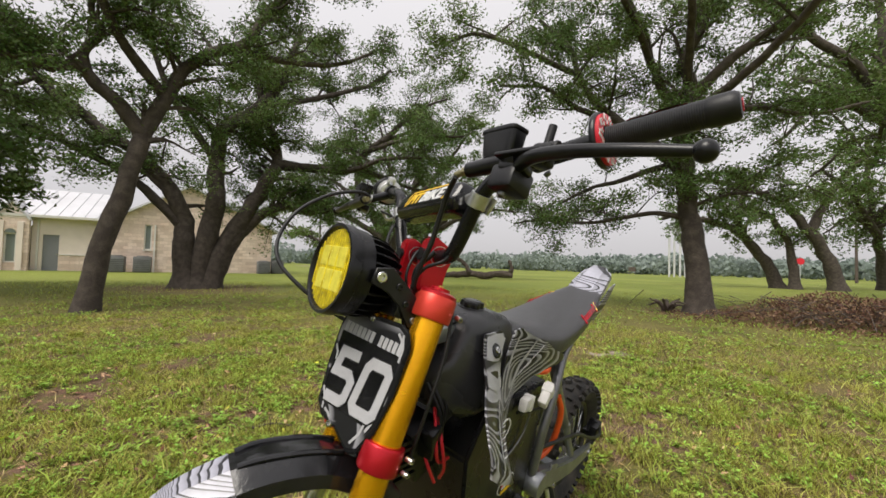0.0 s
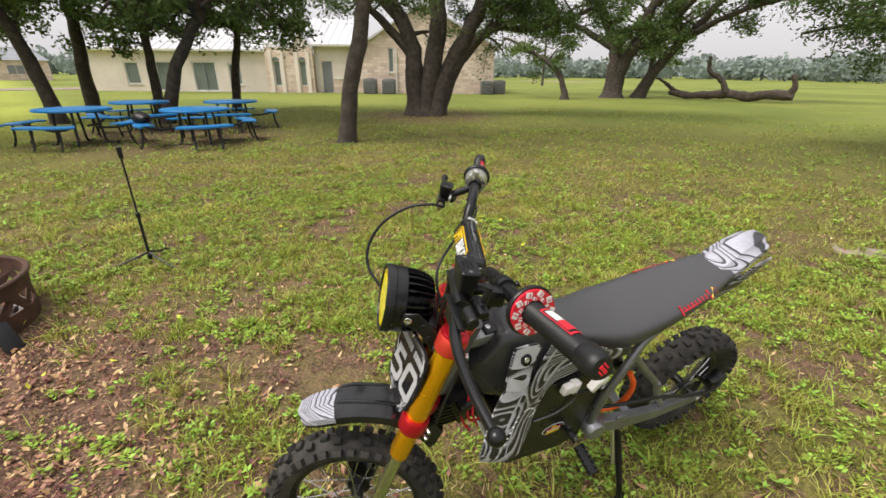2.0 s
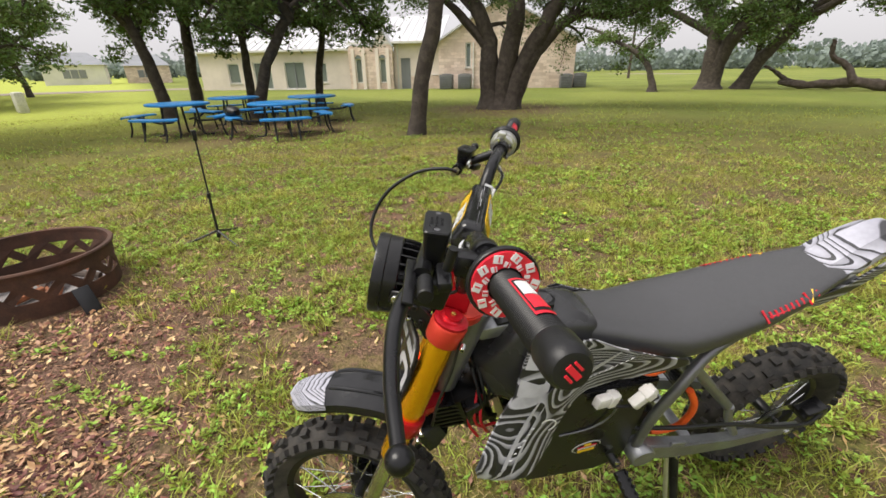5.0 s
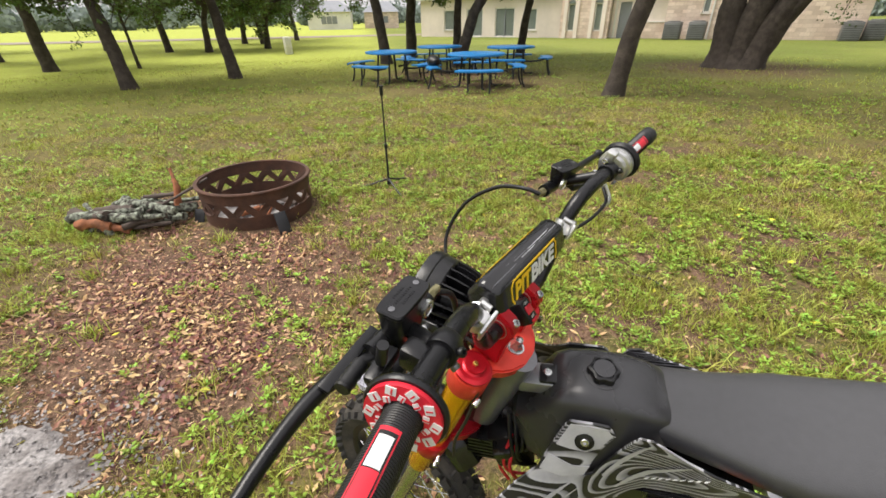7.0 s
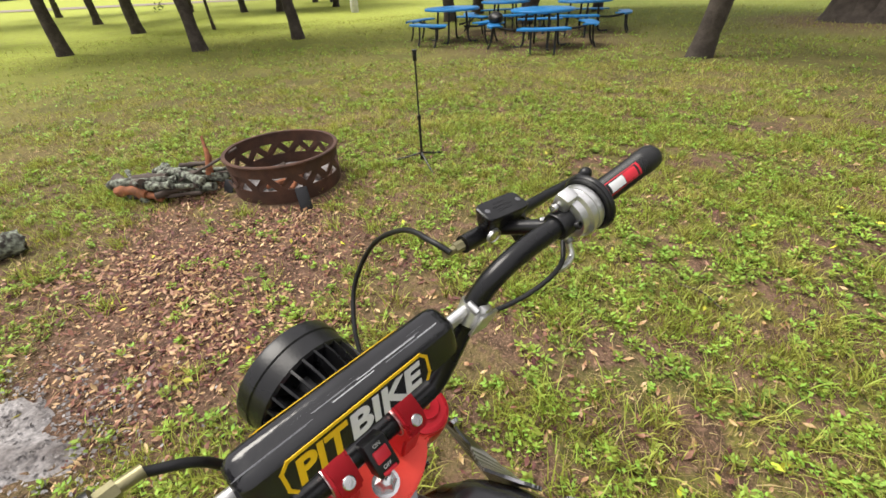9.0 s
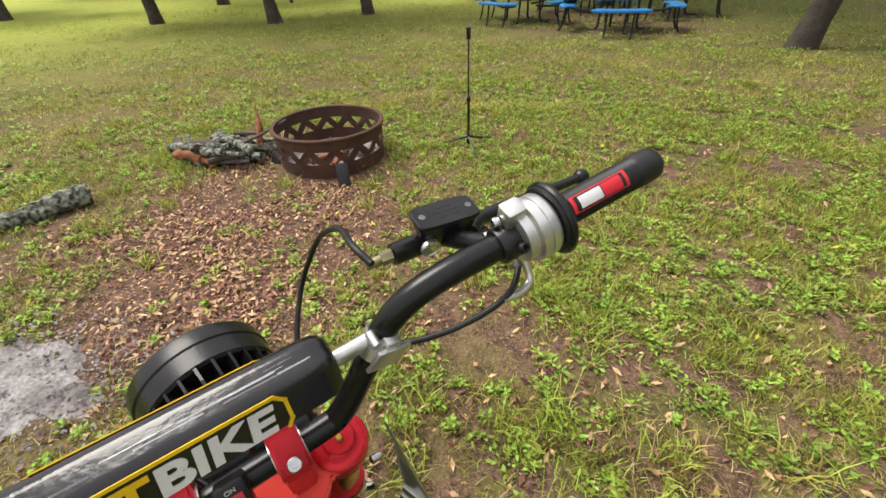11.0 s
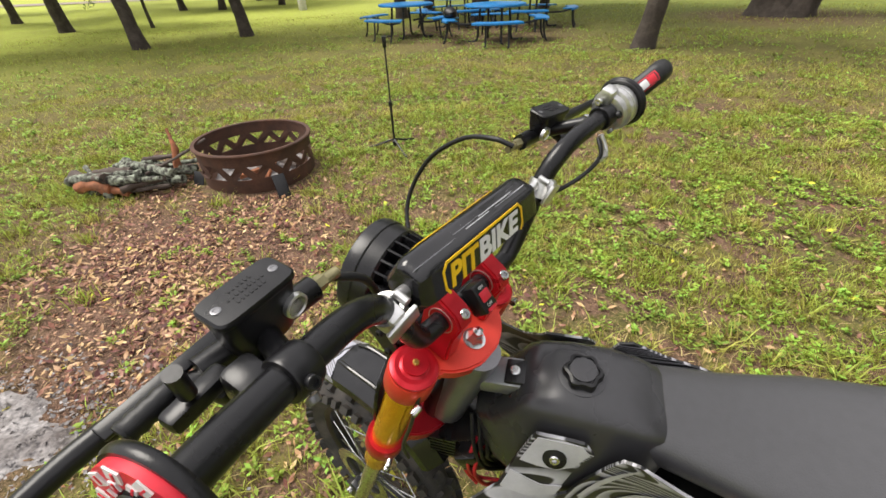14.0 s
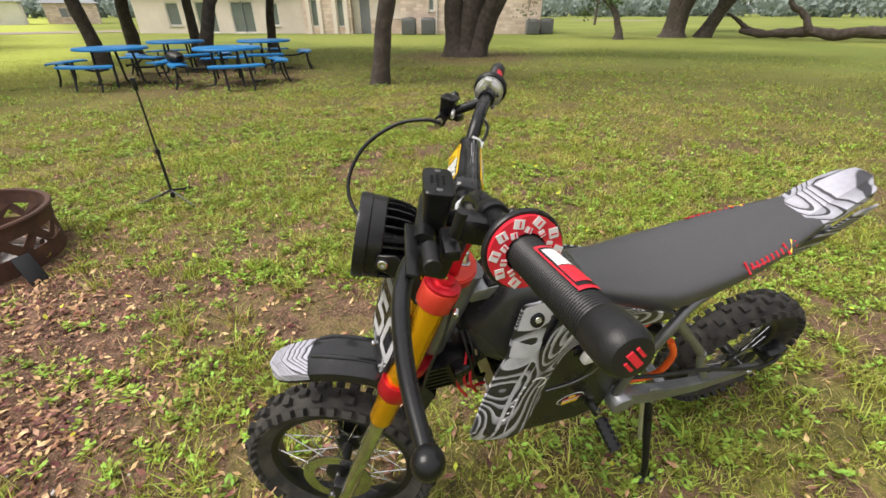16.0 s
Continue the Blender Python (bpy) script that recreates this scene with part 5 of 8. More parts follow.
for k, (x0, y0, x1, y1) in enumerate(((-0.074, 0.030, -0.064, 0.010), (-0.070, -0.030, -0.058, -0.058), (-0.052, -0.056, -0.036, -0.064), (0.040, -0.046, 0.022, -0.078), (0.052, -0.030, 0.044, -0.056), (0.066, 0.040, 0.060, 0.075), (0.050, 0.075, 0.062, 0.060))):
    bm = stroke(bmesh.new(), [(x0, y0), ((x0 + x1) / 2 + 0.004, (y0 + y1) / 2), (x1, y1)], 0.004, 0.0014, NB)
    part("print_stroke", bm, M_LGREY, board, "", False)
bolt("board_bolt", board, NB @ Vector((-0.028, -0.070, 0.001)), NB.to_3x3() @ Vector((0, 0, 1)), 0.006, 0.006)
bolt("board_bolt", board, NB @ Vector((-0.010, 0.082, 0.001)), NB.to_3x3() @ Vector((0, 0, 1)), 0.006, 0.006)

# -- front mudguard
FEND = [(0.258, -0.408, 0.034), (0.238, -0.385, 0.046), (0.208, -0.360, 0.053), (0.155, -0.325, 0.056), (0.100, -0.304, 0.056), (0.040, -0.294, 0.055), (-0.04, -0.306, 0.054), (-0.10, -0.340, 0.052)]


def fender_sheet(rows, lift=0.0, thick=0.004, skirt=0.030):
    bm = bmesh.new()
    top_v, low_v = [], []
    us = (-1, -0.97, -0.72, -0.5, -0.2, 0, 0.2, 0.5, 0.72, 0.97, 1)
    drop = (skirt, skirt * 0.62, 0.012, 0.001, 0.001, 0.0, 0.001, 0.001, 0.012, skirt * 0.62, skirt)
    for i, (x, z, w) in enumerate(rows):
        nx = rows[max(i - 1, 0)]
        px = rows[min(i + 1, len(rows) - 1)]
        t = Vector((px[0] - nx[0], 0, px[1] - nx[1])).normalized()
        up = Vector((t.z, 0, -t.x))
        if up.z < 0:
            up = -up
        for lst, o in ((top_v, lift), (low_v, lift - thick)):
            lst.append([bm.verts.new(Vector((x, u * w, z)) + up * (o - dd)) for u, dd in zip(us, drop)])
    n = len(us)
    for i in range(len(rows) - 1):
        for k in range(n - 1):
            bm.faces.new((top_v[i][k], top_v[i][k + 1], top_v[i + 1][k + 1], top_v[i + 1][k]))
            bm.faces.new((low_v[i][k], low_v[i][k + 1], low_v[i + 1][k + 1], low_v[i + 1][k]))
        for k in (0, n - 1):
            bm.faces.new((top_v[i][k], top_v[i + 1][k], low_v[i + 1][k], low_v[i][k]))
    for i in (0, len(rows) - 1):
        for k in range(n - 1):
            bm.faces.new((top_v[i][k], top_v[i][k + 1], low_v[i][k + 1], low_v[i][k]))
    return bm


def finer(rows, per=4):
    line = smooth_line([(x, w, z) for x, z, w in rows], per)
    return [(p.x, p.z, p.y) for p in line]


fender = steer("front_mudguard", fender_sheet(finer(FEND), 0, 0.004, 0.040), M_VINYL, "glossy black front mudguard with marbled tip")
part("tip_print", fender_sheet(finer(FEND)[0:11], 0.0012, 0.0008, 0.037), M_TAIL, fender, "white and black marbled print")
bm = bmesh.new()
for s in (-1, 1):
    tube(bm, [(0.175, s * 0.026, -0.337), (0.145, s * 0.030, -0.320), (0.085, s * 0.030, -0.301), (0.03, s * 0.028, -0.293)], 0.0045, 8, 5)
part("raised_rib", bm, M_VINYL, fender)

# -- tank
bm = bmesh.new()
rings = []
for x, lo, hi, w in ((0.005, 0.565, 0.610, 0.030), (-0.005, 0.555, 0.625, 0.055), (-0.03, 0.535, 0.652, 0.078), (-0.055, 0.525, 0.692, 0.080), (-0.065, 0.522, 0.708, 0.083), (-0.085, 0.520, 0.720, 0.086), (-0.12, 0.525, 0.724, 0.089), (-0.17, 0.545, 0.722, 0.089), (-0.21, 0.570, 0.712, 0.085), (-0.235, 0.59, 0.700, 0.078), (-0.245, 0.60, 0.690, 0.070)):
    rings.append([(x, y * 0.74 * (1 + 4.4 * max(0.0, hi - 0.030 - z)), z) for y, z in rounded(w, lo, hi, 3.6, 44, 4.2)])
loft(bm, rings)
tank = part("tank", bm, M_TANK, bike, "satin black tank cover")
bm = bmesh.new()
r0 = []
for k in range(40):
    a = 2 * math.pi * k / 40
    rr = 0.0235 + 0.0022 * math.cos(6 * a)
    r0.append((rr * math.cos(a), rr * math.sin(a)))
C = Vector((-0.135, 0, 0.7225))
loft(bm, [[(C.x + x * k, y * k, C.z + z) for x, y in r0] for k, z in ((1.0, 0.0), (1.0, 0.010), (0.94, 0.0135), (0.78, 0.0145), (0.74, 0.0125), (0.3, 0.013))])
cap_ob = part("filler_cap", bm, M_BLACKP, tank, "black scalloped filler cap")
bm = bmesh.new()
lathe(bm, [(0.0165, 0.0135), (0.0165, 0.0150), (0.012, 0.0156)], Matrix.Translation(C), 32)
part("cap_disc", bm, M_TANK, cap_ob, "smooth raised disc")
bm = bmesh.new()
lathe(bm, [(0.030, -0.004), (0.030, 0.001), (0.025, 0.002)], Matrix.Translation(C), 32)
part("cap_seat", bm, M_TANK, tank)
# grey tongue from the stem to the tank, with a bolt
bm = bmesh.new()
box(bm, (0.075, 0.045, 0.030), pose(-0.040, 0, 0.683, 0, 4, 0), 0.004)
tongue = part("frame_neck", bm, M_SWING, bike, "silver grey frame neck")
bm = bmesh.new()
box(bm, (0.030, 0.036, 0.008), pose(-0.052, 0.002, 0.702, 0, 6, 0), 0.003)
part("neck_pad", bm, M_BLACKP, tongue)
bolt("neck_bolt", tongue, (-0.050, 0.002, 0.705), (0, 0, 1), 0.007, 0.003)
bm = bmesh.new()
rod(bm, (-0.002, 0, 0.74), (0.062, 0, 0.535), 0.030)
part("head_tube", bm, M_GREYM, bike)
# -- seat
bm = bmesh.new()
rings = []
SEAT = [(-0.205, 0.640, 0.690, 0.050), (-0.215, 0.630, 0.702, 0.060), (-0.26, 0.618, 0.693, 0.068), (-0.32, 0.606, 0.679, 0.079), (-0.38, 0.594, 0.672, 0.093), (-0.43, 0.586, 0.671, 0.104), (-0.48, 0.590, 0.674, 0.104), (-0.55, 0.606, 0.683, 0.101), (-0.63, 0.630, 0.697, 0.096), (-0.72, 0.662, 0.716, 0.084), (-0.80, 0.692, 0.735, 0.064), (-0.845, 0.708, 0.744, 0.056), (-0.855, 0.715, 0.742, 0.050)]
for x, lo, hi, w in SEAT:
    rings.append([(x, y, z) for y, z in rounded(w, lo, hi, 3.4, 36, 2.8)])
loft(bm, rings)
seat = part("seat", bm, M_SEAT, bike, "long black vinyl seat with stitched lettering")
bm = bmesh.new()
tube(bm, [(-0.206, 0.05 * 1.25 * c, 0.665 + 0.036 * s_) for c, s_ in [(math.cos(a), math.sin(a)) for a in np.linspace(-0.4, math.pi + 0.4, 14)]], 0.004, 8, 2)
part("seat_piping", bm, M_BLACKP, seat)
# stitched mark on the flank, drawn as plain strokes
def seat_at(x):
    return [float(np.interp(-x, [-q[0] for q in SEAT], [q[j] for q in SEAT])) for j in (1, 2, 3)]


for s in (1, -1):
    for k in range(11):
        q = k / 10
        x = -0.605 - 0.135 * q
        lo, hi, w = seat_at(x)
        tall = 0.030 if k in (0, 8, 9) else 0.014
        lean = {8: 34, 9: -34}.get(k, 24)
        bm = bmesh.new()
        box(bm, (0.0042, 0.0030, tall), Matrix.Translation((x, s * w * 0.925, hi - 0.0145)) @ pose(0, 0, 0, s * 42, lean, s * 7))
        part("stitched_mark", bm, M_YELLOW if k == 9 else M_REDP, seat, "yellow stitched stroke" if k == 9 else "red stitched stroke", False)
    bm = bmesh.new()
    a, b = -0.615, -0.70
    tube(bm, [(x, s * seat_at(x)[2] * 0.945, seat_at(x)[1] - 0.0185) for x in (a, (a + b) / 2, b)], 0.0022, 6, 4)
    part("stitched_mark", bm, M_REDP, seat, "red stitched stroke")

# -- tail
TAIL = [(-0.800, 0.736, 0.058), (-0.84, 0.764, 0.058), (-0.88, 0.789, 0.054), (-0.925, 0.809, 0.049), (-0.947, 0.816, 0.042), (-0.958, 0.816, 0.028)]
tail = part("rear_mudguard", fender_sheet(finer([(x, z, w) for x, z, w in TAIL], 3), 0, 0.005), M_TAIL, bike, "white and grey marbled rear mudguard")
for s in (1, -1):
    bm = bmesh.new()
    sh = [(-0.72, 0.655), (-0.80, 0.685), (-0.85, 0.705), (-0.92, 0.755), (-0.965, 0.765), (-0.93, 0.725), (-0.86, 0.672), (-0.80, 0.645)]
    bm = flat_shape(sh, 0.006, Matrix.Translation((0, s * 0.058 + 0.003, 0)) @ pose(0, 0, 0, 90, 0, 0))
    bmesh.ops.bevel(bm, geom=list(bm.edges), offset=0.0015, segments=1, affect="EDGES")
    part("tail_side", bm, M_MARBLE, tail, "marbled tail side")
bm = bmesh.new()
box(bm, (0.11, 0.10, 0.010), pose(-0.86, 0, 0.668, 0, 28, 0), 0.003)
part("tail_tray", bm, M_SWING, tail, "grey under tray")


# -- side panels
def panel_y(x, z):
    """The panels lie close to the tank at the top and flare out towards the lower front."""
    ahead = min(1.0, max(0.0, (x + 0.30) / 0.16))
    tip = min(1.0, max(0.0, (x + 0.22) / 0.27))
    return min(0.205, 0.108 - 0.036 * ahead + 0.98 * max(0.0, 0.69 - z) * tip)


PANEL_A = [(-0.086, 0.694), (-0.144, 0.695), (-0.157, 0.681), (-0.138, 0.640), (-0.118, 0.590), (-0.135, 0.592), (-0.165, 0.645), (-0.188, 0.694), (-0.205, 0.699), (-0.254, 0.677), (-0.307, 0.661), (-0.37, 0.632), (-0.430, 0.612), (-0.44, 0.596), (-0.40, 0.590), (-0.33, 0.590), (-0.279, 0.585), (-0.206, 0.540), (-0.165, 0.505), (-0.132, 0.470), (-0.075, 0.470), (0.012, 0.506), (0.047, 0.530), (0.052, 0.553), (0.017, 0.578), (-0.015, 0.600), (-0.045, 0.617), (-0.062, 0.650)]
for s in (1, -1):
    bm = flat_shape(PANEL_A, 0.004)
    bmesh.ops.triangulate(bm, faces=[f for f in bm.faces if len(f.verts) > 4])
    bmesh.ops.subdivide_edges(bm, edges=list(bm.edges), cuts=3, use_grid_fill=True)
    for v in bm.verts:
        x, z, t = v.co
        wide = panel_y(x, z) if s > 0 else min(panel_y(x, z), 0.074 + 0.5 * max(0.0, x + 0.16))
        v.co = Vector((x, s * (wide + t), z))
    pan = part("side_panel", bm, M_MARBLE, bike, "black and grey marbled side panel")
    if s < 0:
        continue
    # pale diagonal stripes and bars of print
    for (x0, z0), (x1, z1), wd, mm in (((0.020, 0.515), (-0.100, 0.585), 0.006, M_LGREY), ((-0.005, 0.505), (-0.115, 0.570), 0.003, M_LGREY), ((-0.175, 0.560), (-0.262, 0.668), 0.006, M_LGREY), ((-0.150, 0.590), (-0.205, 0.690), 0.005, M_LGREY)):
        bm = bmesh.new()
        for k in range(10):
            a, b = k / 10, (k + 1) / 10
            p = [Vector((x0 + (x1 - x0) * q, 0, z0 + (z1 - z0) * q)) for q in (a, b)]
            p = [Vector((q.x, s * (panel_y(q.x, q.z) + 0.0055), q.z)) for q in p]
            n = Vector((0.74, 0, 0.67)) * wd * math.sin(math.pi * (0.12 + 0.8 * (a + 0.05)))
            vs = [bm.verts.new(q) for q in (p[0] - n, p[1] - n, p[1] + n, p[0] + n)]
            bm.faces.new(vs)
        part("stripe", bm, mm, pan, "pale grey stripe", False)
    for (x0, z0), (x1, z1), count, tall in (((-0.215, 0.590), (-0.290, 0.655), 9, 0.012), ((-0.015, 0.530), (-0.085, 0.548), 6, 0.008)):
        turn = math.degrees(math.atan2(z1 - z0, x0 - x1))
        for k in range(count):
            q = (k + 0.5) / count
            px, pz = x0 + (x1 - x0) * q, z0 + (z1 - z0) * q
            bm = bmesh.new()
            box(bm, (0.0062, 0.001, tall), Matrix.Translation((px, panel_y(px, pz) + 0.0066, pz)) @ pose(0, 0, 0, -30, turn, 0))
            part("print_bar", bm, M_WHITE, pan, "", False)
    bm = bmesh.new()
    lathe(bm, [(0.017, 0), (0.020, 0), (0.020, 0.001), (0.017, 0.001)], Matrix.Translation((-0.118, panel_y(-0.118, 0.525) + 0.006, 0.525)) @ pose(0, 0, 0, -90, 0, 0), 28, True)
    part("print_ring", bm, M_WHITE, pan, "round white print", False)
    # pale vinyl round the upper bolt, and its lower piece
    for sh in ([(-0.089, 0.690), (-0.141, 0.691), (-0.152, 0.681), (-0.138, 0.650), (-0.118, 0.643), (-0.092, 0.648), (-0.070, 0.655)], [(-0.060, 0.640), (-0.075, 0.632), (-0.100, 0.617), (-0.127, 0.612), (-0.120, 0.597), (-0.085, 0.600), (-0.048, 0.618)]):
        bm = flat_shape(sh, 0.001)
        bmesh.ops.triangulate(bm, faces=[f for f in bm.faces if len(f.verts) > 4])
        bmesh.ops.subdivide_edges(bm, edges=list(bm.edges), cuts=3, use_grid_fill=True)
        for v in bm.verts:
            x, z, t = v.co
            v.co = Vector((x, panel_y(x, z) + 0.0050 + t, z))
        part("pale_vinyl", bm, M_LGREY, pan, "pale grey vinyl piece", False)
    bm = bmesh.new()
    lathe(bm, [(0.015, 0), (0.015, 0.004), (0.011, 0.005)], Matrix.Translation((-0.112, s * (panel_y(-0.112, 0.662) + 0.004), 0.662)) @ pose(0, 0, 0, -s * 60, 0, 0), 20)
    part("panel_washer", bm, M_BLACKP, pan)
    bolt("panel_bolt", pan, (-0.112, s * (panel_y(-0.112, 0.662) + 0.006), 0.664), (0, s, 0.6), 0.0065, 0.006)

# -- battery box and motor area
bm = bmesh.new()
sh = [(-0.115, 0.245), (-0.135, 0.205), (-0.33, 0.185), (-0.405, 0.215), (-0.405, 0.54), (-0.12, 0.55), (-0.07, 0.45)]
bm = flat_shape(sh, 0.196, Matrix.Translation((0, 0.098, 0)) @ pose(0, 0, 0, 90, 0, 0))
bmesh.ops.bevel(bm, geom=list(bm.edges), offset=0.006, segments=2, affect="EDGES")
pack = part("battery_box", bm, M_BLACKP, bike, "glossy black battery box")
bm = bmesh.new()
box(bm, (0.22, 0.15, 0.006), pose(-0.235, 0, 0.186, 0, -4, 0), 0.002)
part("skid_plate", bm, M_ALU, pack, "bare aluminium skid plate")
oval = lambda kx, kz: [(-0.278 + kx * math.cos(2 * math.pi * k / 28), 0.315 + kz * math.sin(2 * math.pi * k / 28) - 0.12 * kx * math.cos(2 * math.pi * k / 28)) for k in range(28)]
for kx, kz, y, mm in ((0.037, 0.021, 0.0975, M_WHITE), (0.0345, 0.0185, 0.0982, M_BLACKP)):
    bm = flat_shape(oval(kx, kz), 0.0012, Matrix.Translation((0, y + 0.0015, 0)) @ pose(0, 0, 0, 90, 0, 0))
    part("oval_badge", bm, mm, pack, "oval badge with a white rim", False)
for x, z, w, h, mm in ((-0.278, 0.303, 0.044, 0.0095, M_YELLOW), (-0.278, 0.315, 0.046, 0.007, M_WHITE), (-0.278, 0.3265, 0.018, 0.009, M_YELLOW), (-0.278, 0.320, 0.050, 0.004, M_REDP)):
    bm = bmesh.new()
    box(bm, (w, 0.001, h), Matrix.Translation((x, 0.1005, z)) @ pose(0, 0, 0, 0, 6, 0))
    part("badge_print", bm, mm, pack, "", False)
# dark motor and wiring seen behind the fork
bm = bmesh.new()
lathe(bm, [(0.03, -0.06), (0.062, -0.055), (0.066, -0.04), (0.066, 0.04), (0.062, 0.055), (0.03, 0.06)], Matrix.Translation((-0.46, 0, 0.27)) @ pose(0, 0, 0, 90, 0, 0), 32)
part("motor", bm, M_BLACKM, bike)
bm = bmesh.new()
box(bm, (0.07, 0.10, 0.11), pose(0.0, 0.0, 0.475, 0, 18, 0), 0.008)
ctrl = part("controller", bm, M_BLACKM, bike, "black finned controller behind the fork")
for k in range(6):
    bm = bmesh.new()
    box(bm, (0.006, 0.10, 0.10), pose(0.040 - 0.001 * k, 0, 0.44 + 0.014 * k, 0, 90, 0))
    part("fin", bm, M_BLACKM, ctrl, "", False)
bm = bmesh.new()
box(bm, (0.035, 0.03, 0.055), pose(0.012, 0.062, 0.505, 0, 15, 10), 0.004)
part("connector_box", bm, M_BLACKP, bike)
for pts in ([(0.0, 0.05, 0.56), (0.012, 0.075, 0.51), (0.0, 0.08, 0.47), (-0.04, 0.075, 0.46)], [(-0.01, 0.055, 0.54), (0.0, 0.082, 0.50), (-0.015, 0.085, 0.455), (-0.03, 0.07, 0.42)], [(0.01, 0.04, 0.50), (0.02, 0.07, 0.47), (0.0, 0.08, 0.43)]):
    bm = bmesh.new()
    tube(bm, pts, 0.0032, 8, 6)
    part("red_wire", bm, M_REDP, bike, "red power wire")
for k in range(5):
    bm = bmesh.new()
    tube(bm, [(0.01 - 0.012 * k, 0.03, 0.60), (0.0 - 0.01 * k, 0.066, 0.55), (-0.015, 0.07 - 0.01 * k, 0.49), (-0.05, 0.05, 0.45 - 0.012 * k)], 0.0035, 8, 5)
    part("black_wire", bm, M_RUBBER, bike)

# -- frame, swingarm, shock
for s in (1, -1):
    bm = bmesh.new()
    tube(bm, [(-0.420, s * 0.104, 0.275), (-0.428, s * 0.104, 0.40), (-0.470, s * 0.098, 0.505), (-0.52, s * 0.082, 0.575), (-0.60, s * 0.07, 0.62)], 0.0125, 12, 5)
    part("frame_strut", bm, M_GREYM, bike, "dark grey frame tube")
    bm = bmesh.new()
    rod(bm, (-0.49, s * 0.075, 0.545), (-0.72, s * 0.075, 0.30), 0.013, 18)
    part("brace_tube", bm, M_SWING, bike, "silver grey brace tube")
    bm = bmesh.new()
    pts = [(-0.435, 0.105, 0.262), (-0.55, 0.108, 0.228), (-0.75, 0.100, 0.172), (-1.02, 0.082, 0.116)]
    rings = []
    for (x, y, z), h, t in zip(pts, (0.030, 0.030, 0.026, 0.020), (0.016, 0.015, 0.013, 0.010)):
        rings.append([(x, s * y + dy, z + dz) for dy, dz in ((-t, -h), (t, -h), (t, h), (-t, h))])
    loft(bm, rings)
    bmesh.ops.bevel(bm, geom=list(bm.edges), offset=0.004, segments=2, affect="EDGES")
    arm = part("swingarm_side", bm, M_SWING, bike, "silver grey box section swingarm")
    bm = bmesh.new()
    lathe(bm, [(0.012, -0.026), (0.030, -0.026), (0.033, -0.022), (0.033, 0.022), (0.030, 0.026), (0.012, 0.026)], Matrix.Translation((-0.432, s * 0.108, 0.258)) @ pose(0, 0, 0, 90, 0, 0), 30)
    part("pivot_boss", bm, M_SWING, arm, "bright pivot boss")
    bm = bmesh.new()
    box(bm, (0.05, 0.008, 0.018), pose(-0.54, s * 0.118, 0.262, 0, -14, 0), 0.002)
    part("tab", bm, M_SWING, arm)
    bm = bmesh.new()
    box(bm, (0.07, 0.012, 0.045), pose(-1.01, s * 0.082, 0.118, 0, -8, 0), 0.004)
    part("axle_plate", bm, M_SWING, arm)
    bolt("axle_nut", arm, (-1.0, s * 0.089, 0.118), (0, s, 0), 0.012, 0.010)
    bm = bmesh.new()
    tube(bm, [(-0.76, s * 0.098, 0.205), (-0.72, s * 0.088, 0.27), (-0.705, s * 0.08, 0.32)], 0.011, 10, 4)
    part("arm_brace", bm, M_SWING, arm)
bm = bmesh.new()
box(bm, (0.03, 0.19, 0.05), pose(-0.60, 0, 0.215, 0, 14, 0), 0.005)
part("swingarm_bridge", bm, M_SWING, bike)
bm = bmesh.new()
spring = [(-0.50 - 0.14 * t + 0.026 * math.cos(t * 44) * 0.8, 0.026 * math.sin(t * 44), 0.50 - 0.20 * t + 0.026 * math.cos(t * 44) * 0.58) for t in np.linspace(0, 1, 90)]
tube(bm, spring, 0.0048, 8, 1)
shock = part("shock_spring", bm, M_BLACKM, bike, "black coil spring")
bm = bmesh.new()
rod(bm, (-0.48, 0, 0.53), (-0.66, 0, 0.27), 0.014)
part("shock_body", bm, M_STEEL, shock)
bm = bmesh.new()
for k in range(7):
    box(bm, (0.004, 0.06, 0.13), pose(-0.535 - 0.012 * k, 0.02, 0.40 - 0.006 * k, 0, 40, 0))
part("finned_block", bm, M_BLACKM, bike)
# orange hose, white plugs
bm = bmesh.new()
tube(bm, [(-0.500, 0.10, 0.475), (-0.525, 0.108, 0.430), (-0.538, 0.106, 0.375), (-0.530, 0.100, 0.320), (-0.500, 0.092, 0.298), (-0.470, 0.086, 0.295)], 0.0085, 12, 6)
part("orange_hose", bm, M_ORANGE, bike, "bright orange hose")
bm = bmesh.new()
tube(bm, [(-0.335, 0.085, 0.575), (-0.36, 0.10, 0.575), (-0.395, 0.095, 0.572)], 0.008, 10, 5)
part("orange_hose", bm, M_ORANGE, bike)
for p, ry, sz in (((-0.345, 0.122, 0.528), 40, (0.062, 0.022, 0.026)), ((-0.268, 0.110, 0.522), -8, (0.060, 0.020, 0.030))):
    bm = bmesh.new()
    box(bm, sz, Matrix.Translation(p) @ pose(0, 0, 0, 0, ry, 8), 0.005)
    box(bm, (sz[0] * 0.35, sz[1] * 1.2, sz[2] * 1.15), Matrix.Translation(p) @ pose(0, 0, 0, 0, ry, 8) @ Matrix.Translation((-sz[0] * 0.2, 0, 0)), 0.003)
    part("white_plug", bm, M_WHITEP, bike, "white plastic wiring plug")
bm = bmesh.new()
tube(bm, [(-0.24, 0.105, 0.505), (-0.30, 0.118, 0.500), (-0.35, 0.122, 0.497), (-0.40, 0.112, 0.495)], 0.004, 8, 5)
part("black_wire", bm, M_RUBBER, bike)
bm = bmesh.new()
